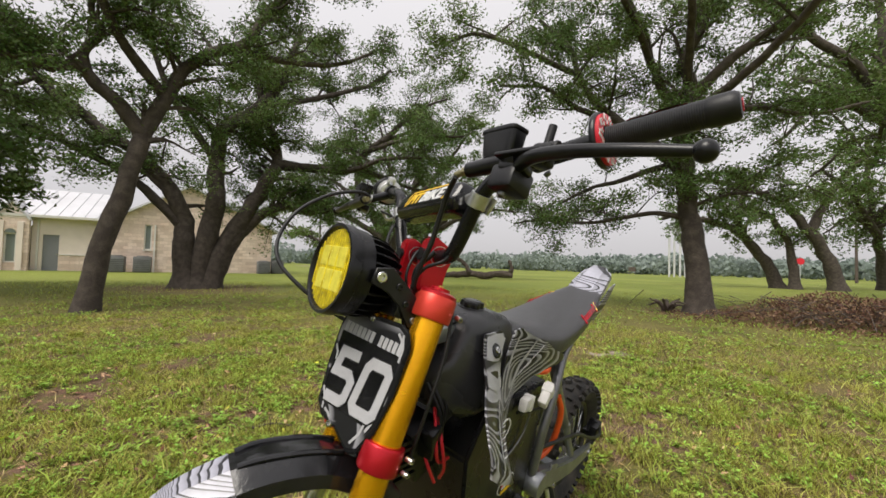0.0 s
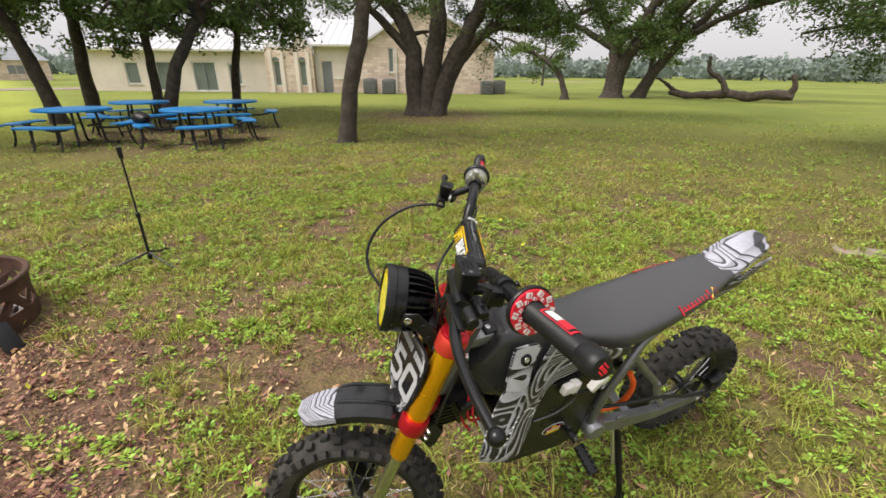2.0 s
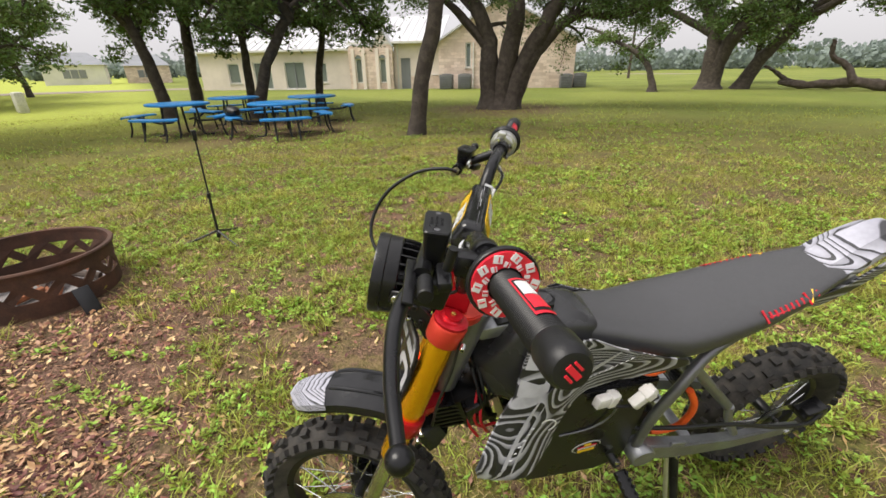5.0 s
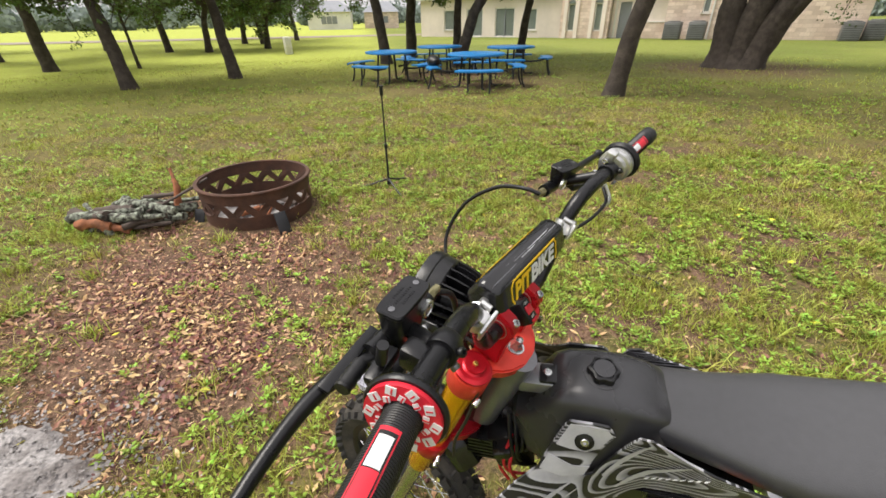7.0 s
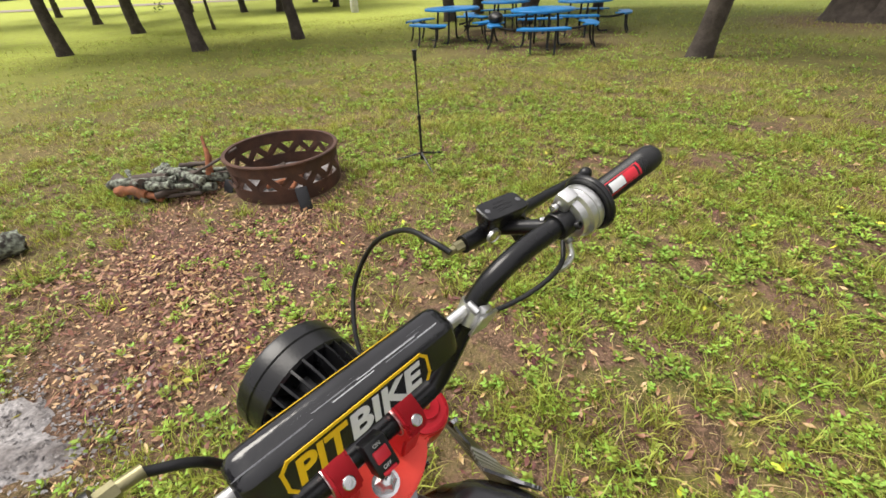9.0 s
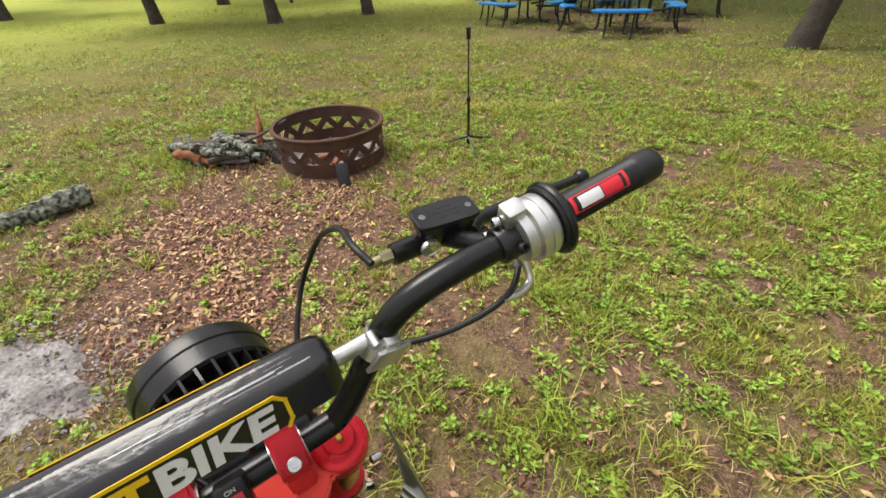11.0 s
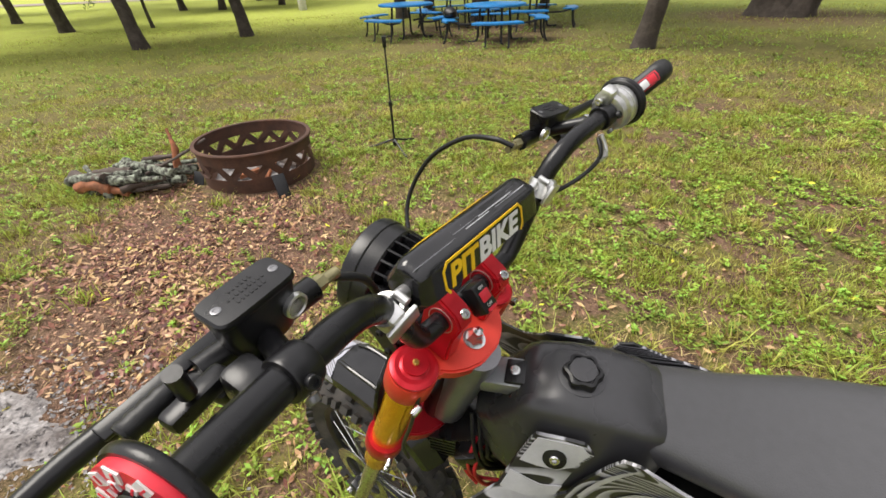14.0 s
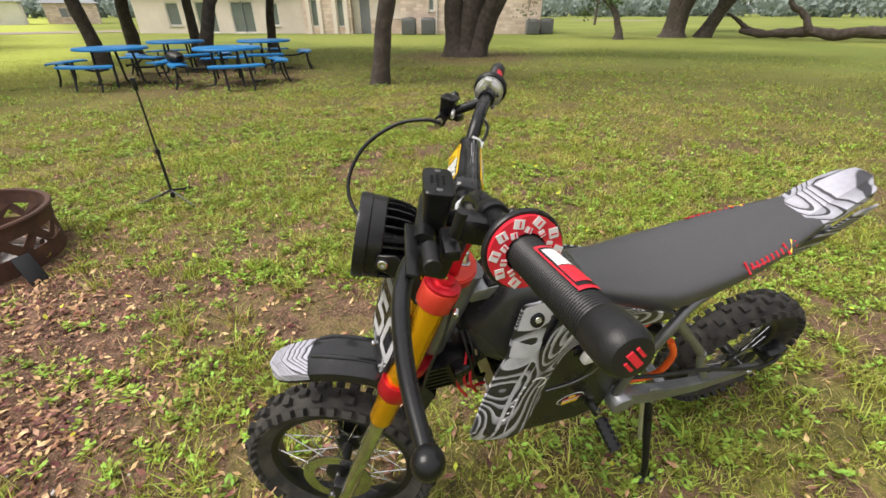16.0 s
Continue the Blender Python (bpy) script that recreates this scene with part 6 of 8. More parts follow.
tube(bm, [(-0.31, 0.108, 0.505), (-0.30, 0.105, 0.44), (-0.26, 0.10, 0.40), (-0.19, 0.10, 0.395)], 0.0022, 8, 6)
part("grey_wire", bm, M_GREYM, bike)
# footpegs and stand
for s in (1, -1):
    bm = bmesh.new()
    rod(bm, (-0.36, s * 0.085, 0.245), (-0.375, s * 0.120, 0.225), 0.012)
    box(bm, (0.034, 0.085, 0.012), Matrix.Translation((-0.385, s * 0.165, 0.195)) @ pose(0, 0, 0, -s * 24, 0, s * 8), 0.003)
    peg = part("footpeg", bm, M_BLACKM, bike, "black toothed footpeg")
    for k, j in [(k, j) for k in range(5) for j in (-1, 1)]:
        bm = bmesh.new()
        box(bm, (0.004, 0.008, 0.007), Matrix.Translation((-0.385, s * 0.165, 0.195)) @ pose(0, 0, 0, -s * 24, 0, s * 8) @ Matrix.Translation((0.014 * j, s * (-0.032 + 0.016 * k), 0.008)))
        part("tooth", bm, M_BLACKM, peg, "", False)
    bolt("peg_pin", peg, (-0.372, s * 0.118, 0.236), (0, 0, 1), 0.007, 0.008)
bm = bmesh.new()
tube(bm, [(-0.565, 0.105, 0.195), (-0.566, 0.160, 0.085), (-0.568, 0.205, -0.01), (-0.575, 0.225, -0.075)], [0.013, 0.011, 0.010, 0.010], 12, 5)
box(bm, (0.06, 0.03, 0.008), Matrix.Translation((-0.58, 0.228, -0.078)), 0.003)
stand_b = part("side_stand", bm, M_BLACKM, bike, "black side stand with a spring")
bm = bmesh.new()
rod(bm, (-0.535, 0.115, 0.195), (-0.54, 0.165, 0.075), 0.006, 10)
part("stand_spring", bm, M_ALU, stand_b, "bright stand spring")
bolt("stand_bolt", stand_b, (-0.565, 0.113, 0.195), (0, 1, 0.4), 0.010, 0.012)
# rear brake caliper and hose
bm = bmesh.new()
box(bm, (0.07, 0.045, 0.05), pose(-1.075, 0.075, 0.178, 0, 30, 0), 0.006)
box(bm, (0.05, 0.03, 0.03), pose(-1.045, 0.088, 0.200, 0, 10, 0), 0.004)
part("rear_caliper", bm, M_BLACKM, bike, "black rear brake caliper")
bm = bmesh.new()
tube(bm, [(-0.38, 0.09, 0.345), (-0.52, 0.118, 0.345), (-0.68, 0.125, 0.315), (-0.85, 0.125, 0.245), (-0.99, 0.12, 0.205), (-1.07, 0.10, 0.200)], 0.0055, 10, 6)
part("brake_hose", bm, M_RUBBER, bike, "black rear brake hose")
bm = bmesh.new()
rod(bm, (-1.0, -0.10, 0.118), (-1.0, 0.10, 0.118), 0.010)
part("rear_axle", bm, M_STEEL, bike)
bm = bmesh.new()
rod(bm, (0.030, -0.105, -0.690), (0.030, 0.105, -0.690), 0.008)
steer("front_axle", bm, M_STEEL)

# -- hoses and cables at the bars
cables = (
    ("brake_hose", [(0.088, -0.176, 0.154), (0.118, -0.172, 0.150), (0.168, -0.182, 0.118), (0.212, -0.178, 0.060), (0.226, -0.164, 0.000), (0.212, -0.140, -0.045), (0.165, -0.110, -0.075), (0.11, -0.090, -0.095), (0.035, -0.060, -0.13), (-0.015, -0.085, -0.28), (-0.02, -0.112, -0.50)], 0.0038, M_RUBBER, "black front brake hose in a wide loop"),
    ("throttle_cable", [(0.012, -0.302, 0.168), (-0.010, -0.265, 0.158), (0.0, -0.200, 0.132), (0.045, -0.10, 0.095), (0.06, -0.04, 0.04), (0.02, 0.0, -0.03), (-0.01, 0.01, -0.10)], 0.0032, M_RUBBER, "thin black throttle cable"),
    ("brake_hose", [(0.080, 0.160, 0.148), (0.066, 0.125, 0.126), (0.050, 0.100, 0.06), (0.042, 0.075, 0.005), (0.022, 0.052, -0.04), (-0.005, 0.045, -0.10), (-0.015, 0.045, -0.26)], 0.0042, M_RUBBER, "black brake hose along the bar"),
    ("switch_wire", [(0.0, 0.015, 0.056), (0.035, 0.035, 0.05), (0.045, 0.045, 0.0), (0.01, 0.04, -0.05)], 0.0025, M_RUBBER, "thin black wire"),
    ("clutch_wire", [(0.012, 0.120, 0.095), (0.012, 0.095, 0.045), (0.036, 0.080, 0.018), (0.036, 0.062, -0.02), (0.005, 0.05, -0.07)], 0.003, M_RUBBER, "black wire beside the fork"),
    ("drop_wire", [(0.030, 0.085, 0.050), (0.040, 0.062, 0.010), (0.012, 0.045, -0.035), (-0.02, 0.055, -0.12)], 0.0042, M_RUBBER, "black cable between the bar clamps"),
    ("drop_wire", [(-0.026, 0.105, -0.03), (-0.035, 0.112, -0.10), (-0.038, 0.110, -0.18), (-0.05, 0.09, -0.26)], 0.0028, M_RUBBER, "black cable behind the fork"),
)
for name, pts, r, mm, lab in cables:
    bm = bmesh.new()
    tube(bm, pts, r, 10, 8)
    steer(name, bm, mm, lab)
bm = bmesh.new()
tube(bm, [(0.012, -0.302, 0.174), (-0.006, -0.302, 0.158), (-0.012, -0.285, 0.154), (-0.010, -0.262, 0.156)], 0.0042, 10, 5)
steer("cable_elbow", bm, M_ALU, "chrome cable elbow")


# ---- church hall beyond the lawn: x along its front, y away from the lawn ----
HALL = Matrix(((0.70, -0.714, 0, -26.9), (0.714, 0.70, 0, 19.0), (0, 0, 1, -0.12), (0, 0, 0, 1)))
hall = thing("church_hall", HALL, "long pale limestone church hall with silver metal roof", "building")


def walled(name, x0, x1, y, h, openings, mat, label="", depth=0.3):
    """A wall along x with real openings (x0, x1, z0, z1)."""
    xs = sorted({x0, x1, *[o[0] for o in openings], *[o[1] for o in openings]})
    zs = sorted({0.0, h, *[o[2] for o in openings], *[o[3] for o in openings]})
    bm = bmesh.new()
    for xa, xb in zip(xs, xs[1:]):
        for za, zb in zip(zs, zs[1:]):
            cx, cz = (xa + xb) / 2, (za + zb) / 2
            if any(o[0] < cx < o[1] and o[2] < cz < o[3] for o in openings):
                continue
            box(bm, (xb - xa, depth, zb - za), Matrix.Translation((cx, y + depth / 2, cz)))
    bmesh.ops.remove_doubles(bm, verts=bm.verts, dist=0.001)
    return part(name, bm, mat, hall, label, False)


def window(x0, x1, z0, z1, y, mat=None, arch=False, label="green-tinted window"):
    bm = bmesh.new()
    fw = 0.07
    for cx, cz, sx, sz in (((x0 + x1) / 2, z0 + fw / 2, x1 - x0, fw), ((x0 + x1) / 2, z1 - fw / 2, x1 - x0, fw), (x0 + fw / 2, (z0 + z1) / 2, fw, z1 - z0), (x1 - fw / 2, (z0 + z1) / 2, fw, z1 - z0)):
        box(bm, (sx, 0.10, sz), Matrix.Translation((cx, y + 0.10, cz)))
    w = part("window", bm, M_FRAMEW, hall, label, False)
    bm = bmesh.new()
    box(bm, (x1 - x0 - fw, 0.02, z1 - z0 - fw), Matrix.Translation(((x0 + x1) / 2, y + 0.13, (z0 + z1) / 2)))
    part("pane", bm, mat or M_GLASS, w, "dark green glass pane", False)
    if arch:
        bm = bmesh.new()
        r = (x1 - x0) / 2
        pts = [(r * math.cos(a) + (x0 + x1) / 2, z1 + r * math.sin(a)) for a in np.linspace(0, math.pi, 13)]
        bm = flat_shape(pts, 0.03, Matrix.Translation((0, y - 0.005, 0)) @ pose(0, 0, 0, 90, 0, 0))
        part("arched_pane", bm, M_GLASS, w, "rounded window head", False)
        bm = bmesh.new()
        for a0, a1 in zip(np.linspace(0, math.pi, 11), np.linspace(0, math.pi, 11)[1:]):
            a = (a0 + a1) / 2
            box(bm, (0.10, 0.06, 0.20), Matrix.Translation(((x0 + x1) / 2 + (r + 0.08) * math.cos(a), y - 0.02, z1 + (r + 0.08) * math.sin(a))) @ pose(0, 0, 0, 0, 90 - math.degrees(a), 0))
        part("arch_stones", bm, M_STONE, w, "pale stone arch", False)
    else:
        bm = bmesh.new()
        box(bm, (x1 - x0 + 0.1, 0.12, 0.06), Matrix.Translation(((x0 + x1) / 2, y - 0.01, z0 - 0.03)))
        part("sill", bm, M_FRAMEW, w, "", False)
    return w


# left wing
WIN = [(-15.1, -14.1, 0.5, 1.95), (-12.9, -11.4, 0.05, 2.0), (-10.3, -8.65, 0.05, 2.0), (-7.75, -6.85, 0.5, 1.9)]
walled("wing_wall", -17.5, -4.8, 0.6, 2.75, WIN, M_STUCCO, "cream wall of the low wing")
for o in WIN:
    w = window(*o, 0.6, label="tall window in the low wing")
    if o[1] - o[0] > 1.5:
        bm = bmesh.new()
        box(bm, (0.08, 0.08, o[3] - o[2]), Matrix.Translation(((o[0] + o[1]) / 2, 0.68, (o[2] + o[3]) / 2)))
        part("mullion", bm, M_DOOR, w, "", False)
walled("gable_bay_wall", -4.8, -1.5, 0.0, 2.95, [(-4.32, -3.80, 0.45, 2.1), (-2.50, -1.98, 0.45, 2.1)], M_STONE, "pale limestone bay")
for x0, x1 in ((-4.32, -3.80), (-2.50, -1.98)):
    w = window(x0, x1, 0.45, 2.1, 0.0, None, True, "narrow arched window")
    for x in (x0 - 0.14, x1 + 0.14):
        bm = bmesh.new()
        box(bm, (0.26, 0.10, 2.75), Matrix.Translation((x, -0.045, 1.38)), 0.01)
        part("surround", bm, M_STUCCO, w, "smooth pale stone surround", False)
bm = flat_shape([(-2.94, 2.95), (-1.54, 2.95), (-2.24, 3.85)], 0.3, Matrix.Translation((0, 0.3, 0)) @ pose(0, 0, 0, 90, 0, 0))
part("bay_gable", bm, M_STUCCO, hall, "", False)
walled("door_wall", -1.5, 1.9, 0.5, 3.2, [(-1.02, -0.30, 0.0, 2.1)], M_STUCCO)
bm = bmesh.new()
box(bm, (2.2, 0.06, 0.92), Matrix.Translation((0.82, 0.474, 0.46)), 0.01)
part("stone_plinth", bm, M_STONE, hall, "limestone plinth beside the door", False)
bm = bmesh.new()
box(bm, (2.2, 0.10, 0.06), Matrix.Translation((0.82, 0.455, 0.95)), 0.01)
part("plinth_ledge", bm, M_FRAMEW, hall, "", False)
bm = bmesh.new()
box(bm, (0.72, 0.06, 2.1), Matrix.Translation((-0.66, 0.62, 1.05)))
door = part("door", bm, M_DOOR, hall, "plain grey door", False)
bm = bmesh.new()
box(bm, (0.04, 0.06, 0.14), Matrix.Translation((-0.38, 0.57, 1.0)), 0.01)
part("door_handle", bm, M_STEEL, door)
walled("end_wall", 1.9, 11.3, 0.0, 3.1, [(3.80, 4.20, 1.4, 3.0)], M_STONE, "coursed limestone end wall")
window(3.80, 4.20, 1.4, 3.0, 0.0, None, False, "tall narrow window")
bm = flat_shape([(1.9, 3.1), (11.3, 3.1), (6.2, 5.6)], 0.3, Matrix.Translation((0, 0.3, 0)) @ pose(0, 0, 0, 90, 0, 0))
part("end_gable", bm, M_STONE, hall, "", False)
for a, b, y0, y1 in (((1.7, 3.0), (6.2, 5.7), -0.35, 9), ((6.2, 5.7), (11.7, 2.95), -0.35, 9), ((-3.04, 2.88), (-2.24, 3.95), -0.12, 3), ((-2.24, 3.95), (-1.44, 2.88), -0.12, 3)):
    bm = bmesh.new()
    d = Vector((b[0] - a[0], 0, b[1] - a[1]))
    m = Matrix.Translation(((a[0] + b[0]) / 2, (y0 + y1) / 2, (a[1] + b[1]) / 2)) @ pose(0, 0, 0, 0, -math.degrees(math.atan2(d.z, d.x)), 0)
    box(bm, (d.length, y1 - y0, 0.12), m)
    rf = part("roof", bm, M_ROOF, hall, "silver standing seam roof", False)
    for k in range(int((y1 - y0) / 0.8)):
        bm = bmesh.new()
        box(bm, (d.length, 0.04, 0.05), m @ Matrix.Translation((0, -(y1 - y0) / 2 + 0.4 + 0.8 * k, 0.08)))
        part("roof_seam", bm, M_ROOF, rf, "", False)
for x0, x1, z0, y0 in ((-17.9, -4.9, 2.75, 0.3), (-4.85, 2.0, 3.12, 0.05)):
    bm = bmesh.new()
    m = Matrix.Translation(((x0 + x1) / 2, y0 + 2.6, z0 + 1.05)) @ pose(0, 0, 0, 22, 0, 0)
    box(bm, (x1 - x0, 5.7, 0.12), m)
    rf = part("roof", bm, M_ROOF, hall, "silver standing seam roof", False)
    for k in range(int((x1 - x0) / 0.6)):
        bm = bmesh.new()
        box(bm, (0.04, 5.7, 0.05), m @ Matrix.Translation((-(x1 - x0) / 2 + 0.3 + 0.6 * k, 0, 0.08)))
        part("roof_seam", bm, M_ROOF, rf, "", False)
    bm = bmesh.new()
    box(bm, (x1 - x0, 0.14, 0.14), Matrix.Translation(((x0 + x1) / 2, y0 - 0.02, z0)))
    part("gutter", bm, M_FRAMEW, hall, "white gutter", False)
bm = bmesh.new()
box(bm, (28.4, 8.0, 2.6), Matrix.Translation((-3.1, 5.0, 1.3)))
part("back_rooms", bm, M_STUCCO, hall, "", False)
for x, y in ((-1.22, 0.44), (4.36, -0.06)):
    bm = bmesh.new()
    box(bm, (0.09, 0.09, 3.0), Matrix.Translation((x, y, 1.5)))
    part("downpipe", bm, M_FRAMEW, hall, "white downpipe", False)


def cooling_unit(x, y, s):
    m = HALL @ Matrix.Translation((x, y, 0.0))
    t = thing("cooling_unit", m, "grey slatted outdoor cooling unit beside the hall", "air conditioner", "cooling units")
    bm = bmesh.new()
    box(bm, (0.8 * s, 0.8 * s, 0.86 * s), Matrix.Translation((0, 0, 0.45 * s)), 0.03)
    part("casing", bm, M_ACUNIT, t)
    for k in range(7):
        bm = bmesh.new()
        box(bm, (0.74 * s, 0.03, 0.03), Matrix.Translation((0, -0.41 * s, (0.14 + 0.1 * k) * s)))
        part("slat", bm, M_DOOR, t, "", False)
    bm = bmesh.new()
    lathe(bm, [(0.30 * s, 0.88 * s), (0.30 * s, 0.92 * s), (0.05, 0.93 * s)], None, 20)
    part("fan_grille", bm, M_ACUNIT, t)
    return t


for x, y, s in ((2.58, -0.9, 1.1), (3.88, -0.9, 1.1), (10.75, -0.55, 1.0), (11.75, 0.2, 1.05)):
    cooling_unit(x, y, s)


def far_house(x, y, turn, w, d, wall_mat, label):
    t = thing("house", pose(x, y, gz(x, y) - 0.1, 0, 0, turn), label, "house", "houses over the road")
    bm = bmesh.new()
    box(bm, (w, d, 2.7), Matrix.Translation((0, 0, 1.35)))
    part("wall", bm, wall_mat, t, "", False)
    bm = bmesh.new()
    e = 0.4
    a = [bm.verts.new(p) for p in ((-w / 2 - e, -d / 2 - e, 2.7), (w / 2 + e, -d / 2 - e, 2.7), (w / 2 + e, d / 2 + e, 2.7), (-w / 2 - e, d / 2 + e, 2.7), (-w / 4, 0, 4.4), (w / 4, 0, 4.4))]
    for q in ((0, 1, 5, 4), (2, 3, 4, 5), (1, 2, 5), (3, 0, 4), (0, 1, 2, 3)):
        bm.faces.new([a[k] for k in q])
    part("roof", bm, M_DOOR, t, "grey shingle roof", False)
    for k in range(3):
        bm = bmesh.new()
        box(bm, (0.8, 0.08, 1.1), Matrix.Translation((-0.9 + 0.9 * k, -d / 2 - 0.02, 1.5)))
        wn_ = part("window", bm, M_DOOR, t, "dark window", False)
    return t


far_house(-84, -3.4, 88, 7.0, 7, M_FRAMEW, "small white house with grey roof")
far_house(-90, 5.7, 84, 6.0, 7, M_STONE, "brick-coloured house with dark roof")


# ---- picnic tables ----
def picnic_table(x, y, turn):
    t = thing("picnic_table", on_ground(x, y, turn), "round blue picnic table with four curved benches on black legs", "picnic table", "picnic tables")
    bm = bmesh.new()
    lathe(bm, [(0.60, 0.64), (0.625, 0.645), (0.63, 0.665), (0.62, 0.685), (0.60, 0.69), (0.04, 0.69), (0.04, 0.67), (0.58, 0.665)][::-1], None, 32)
    part("tabletop", bm, M_BLUE, t, "blue coated tabletop")
    for k in range(4):
        a = math.radians(45 + 90 * k)
        R = Matrix.Rotation(a, 4, "Z")
        bm = bmesh.new()
        rings = []
        for q in np.linspace(-0.46, 0.46, 9):
            c, s_ = math.cos(q), math.sin(q)
            rings.append([(r * c, r * s_, z) for r, z in ((0.84, 0.41), (0.84, 0.43), (0.86, 0.44), (1.08, 0.44), (1.10, 0.43), (1.10, 0.40), (1.07, 0.40), (1.06, 0.425))])
        loft(bm, rings)
        bmesh.ops.transform(bm, matrix=R, verts=bm.verts)
        part("bench", bm, M_BLUE, t, "curved blue bench")
        bm = bmesh.new()
        tube(bm, [R @ Vector(p) for p in ((0.30, 0.12, 0.66), (0.34, 0.12, 0.30), (0.38, 0.12, 0.03), (0.60, 0.12, 0.015))], 0.024, 8, 4)
        part("leg", bm, M_BLACKPOLE, t)
        for sgn in (-1, 1):
            bm = bmesh.new()
            tube(bm, [R @ Vector(p) for p in ((0.97, 0.22 * sgn, 0.40), (1.0, 0.22 * sgn, 0.15), (1.06, 0.22 * sgn, 0.0))], 0.020, 8, 4)
            part("bench_leg", bm, M_BLACKPOLE, t)
        bm = bmesh.new()
        tube(bm, [R @ Vector(p) for p in ((0.32, 0, 0.32), (0.70, 0, 0.33), (0.97, 0, 0.40))], 0.022, 8, 4)
        part("bench_arm", bm, M_BLACKPOLE, t)
    return t


for x, y, turn in ((-10.2, 2.55, 10), (-11.85, 4.0, 50), (-8.75, 4.3, 35), (-10.8, 5.75, 20)):
    picnic_table(x, y, turn)
# dark bag left on a bench
bm = bmesh.new()
bmesh.ops.create_icosphere(bm, subdivisions=3, radius=1.0)
for v in bm.verts:
    v.co = Vector((v.co.x * 0.24, v.co.y * 0.15, max(-0.085, v.co.z * 0.12))) * (1 + 0.18 * noise.noise(v.co * 2.2))
ob = part("duffel_bag", bm, M_RUBBER, None, "", True, Matrix.Translation((-9.12, 3.42, gz(-9.12, 3.42) + 0.525)))
tagged(ob, "slumped black bag lying on a blue bench", "bag")


# ---- fire ring with cut-out triangles ----
def fire_ring(x, y):
    t = thing("fire_ring", on_ground(x, y, 0, 0.0), "rusty round steel fire ring with cut-out pattern", "fire pit")
    R, H, n = 0.405, 0.285, 14

    def band(name, z0, z1, label):
        bm = bmesh.new()
        k0, k1 = 1 + 0.02 * z0 / H, 1 + 0.02 * z1 / H
        lathe(bm, [(R * k0, z0), (R * k1, z1), (R * k1 - 0.006, z1), (R * k0 - 0.006, z0)], None, 96, True)
        part(name, bm, M_RUST, t, label)

    band("lower_band", 0.0, 0.105, "rusty lower steel band")
    band("upper_band", 0.200, H, "rusty upper steel band")
    for k in range(2 * n):
        # slanted bars between the triangular openings
        a0, a1 = 2 * math.pi * k / (2 * n), 2 * math.pi * (k + 1) / (2 * n)
        w = 0.088
        lo, hi = (a0, a1) if k % 2 else (a1, a0)
        bm = bmesh.new()
        vs = []
        for thick in (0.0005, 0.0065):
            for a, z in ((lo - w, 0.103), (lo + w, 0.103), (hi + w, 0.202), (hi - w, 0.202)):
                rr = R * (1 + 0.02 * z / H) - thick
                vs.append(bm.verts.new((rr * math.cos(a), rr * math.sin(a), z)))
        for q in ((0, 1, 2, 3), (7, 6, 5, 4), (0, 1, 5, 4), (1, 2, 6, 5), (2, 3, 7, 6), (3, 0, 4, 7)):
            bm.faces.new([vs[i] for i in q])
        part("slanted_bar", bm, M_RUST, t, "", False)
    bm = bmesh.new()
    lathe(bm, [(R * 1.02 - 0.012, H - 0.012), (R * 1.02 + 0.014, H - 0.012), (R * 1.02 + 0.018, H), (R * 1.02 + 0.012, H + 0.008), (R * 1.02 - 0.012, H + 0.006)], None, 72, True)
    part("rolled_rim", bm, M_RUST, t, "rolled rusty rim")
    bm = bmesh.new()
    lathe(bm, [(0.02, 0.05), (0.25, 0.045), (R - 0.012, 0.02), (R - 0.012, 0.012), (0.02, 0.012)], None, 40)
    part("ash_bed", bm, M_ASH, t, "grey ash bed")
    r = random.Random(5)
    for k in range(16):
        a, d = r.uniform(0, 6.28), r.uniform(0, 0.24)
        bm = bmesh.new()
        L = r.uniform(0.05, 0.13)
        rod(bm, (-L, 0, 0), (L, 0.01, 0.01), r.uniform(0.010, 0.022), 7)
        part("burnt_stick", bm, M_SPLIT if k % 2 else M_DEADWOOD, t, "", False, pose(d * math.cos(a), d * math.sin(a), 0.06 + 0.012 * (k % 4), 0, r.uniform(-15, 15), r.uniform(0, 180)))
    for ang in (-38, 60, 190):
        bm = bmesh.new()
        a = math.radians(ang)
        tube(bm, [Vector(((R * 1.03) * math.cos(a + q * 0.16), (R * 1.03) * math.sin(a + q * 0.16), 0.155 - 0.035 * (1 - q * q))) + Vector((math.cos(a), math.sin(a), 0)) * 0.02 for q in (-1, -0.5, 0, 0.5, 1)], 0.006, 8, 4)
        part("handle", bm, M_RUST, t)
    return t


fire_ring(-2.45, 0.965)
# dark trowel-like plate leaning on the ring
for x, y, turn, h in ((-1.965, 1.225, 118, 0.15), (-2.30, 0.545, 70, 0.09)):
    bm = bmesh.new()
    box(bm, (0.085, 0.008, h + 0.02), Matrix.Translation((0, 0, (h + 0.02) / 2 - 0.01)) @ pose(0, 0, 0, -28, 0, 0), 0.006)
    ob = part("metal_plate", bm, M_BLACKPOLE, None, "", True, on_ground(x, y, turn))
    tagged(ob, "dark metal plate leaning against the fire ring", "plate")


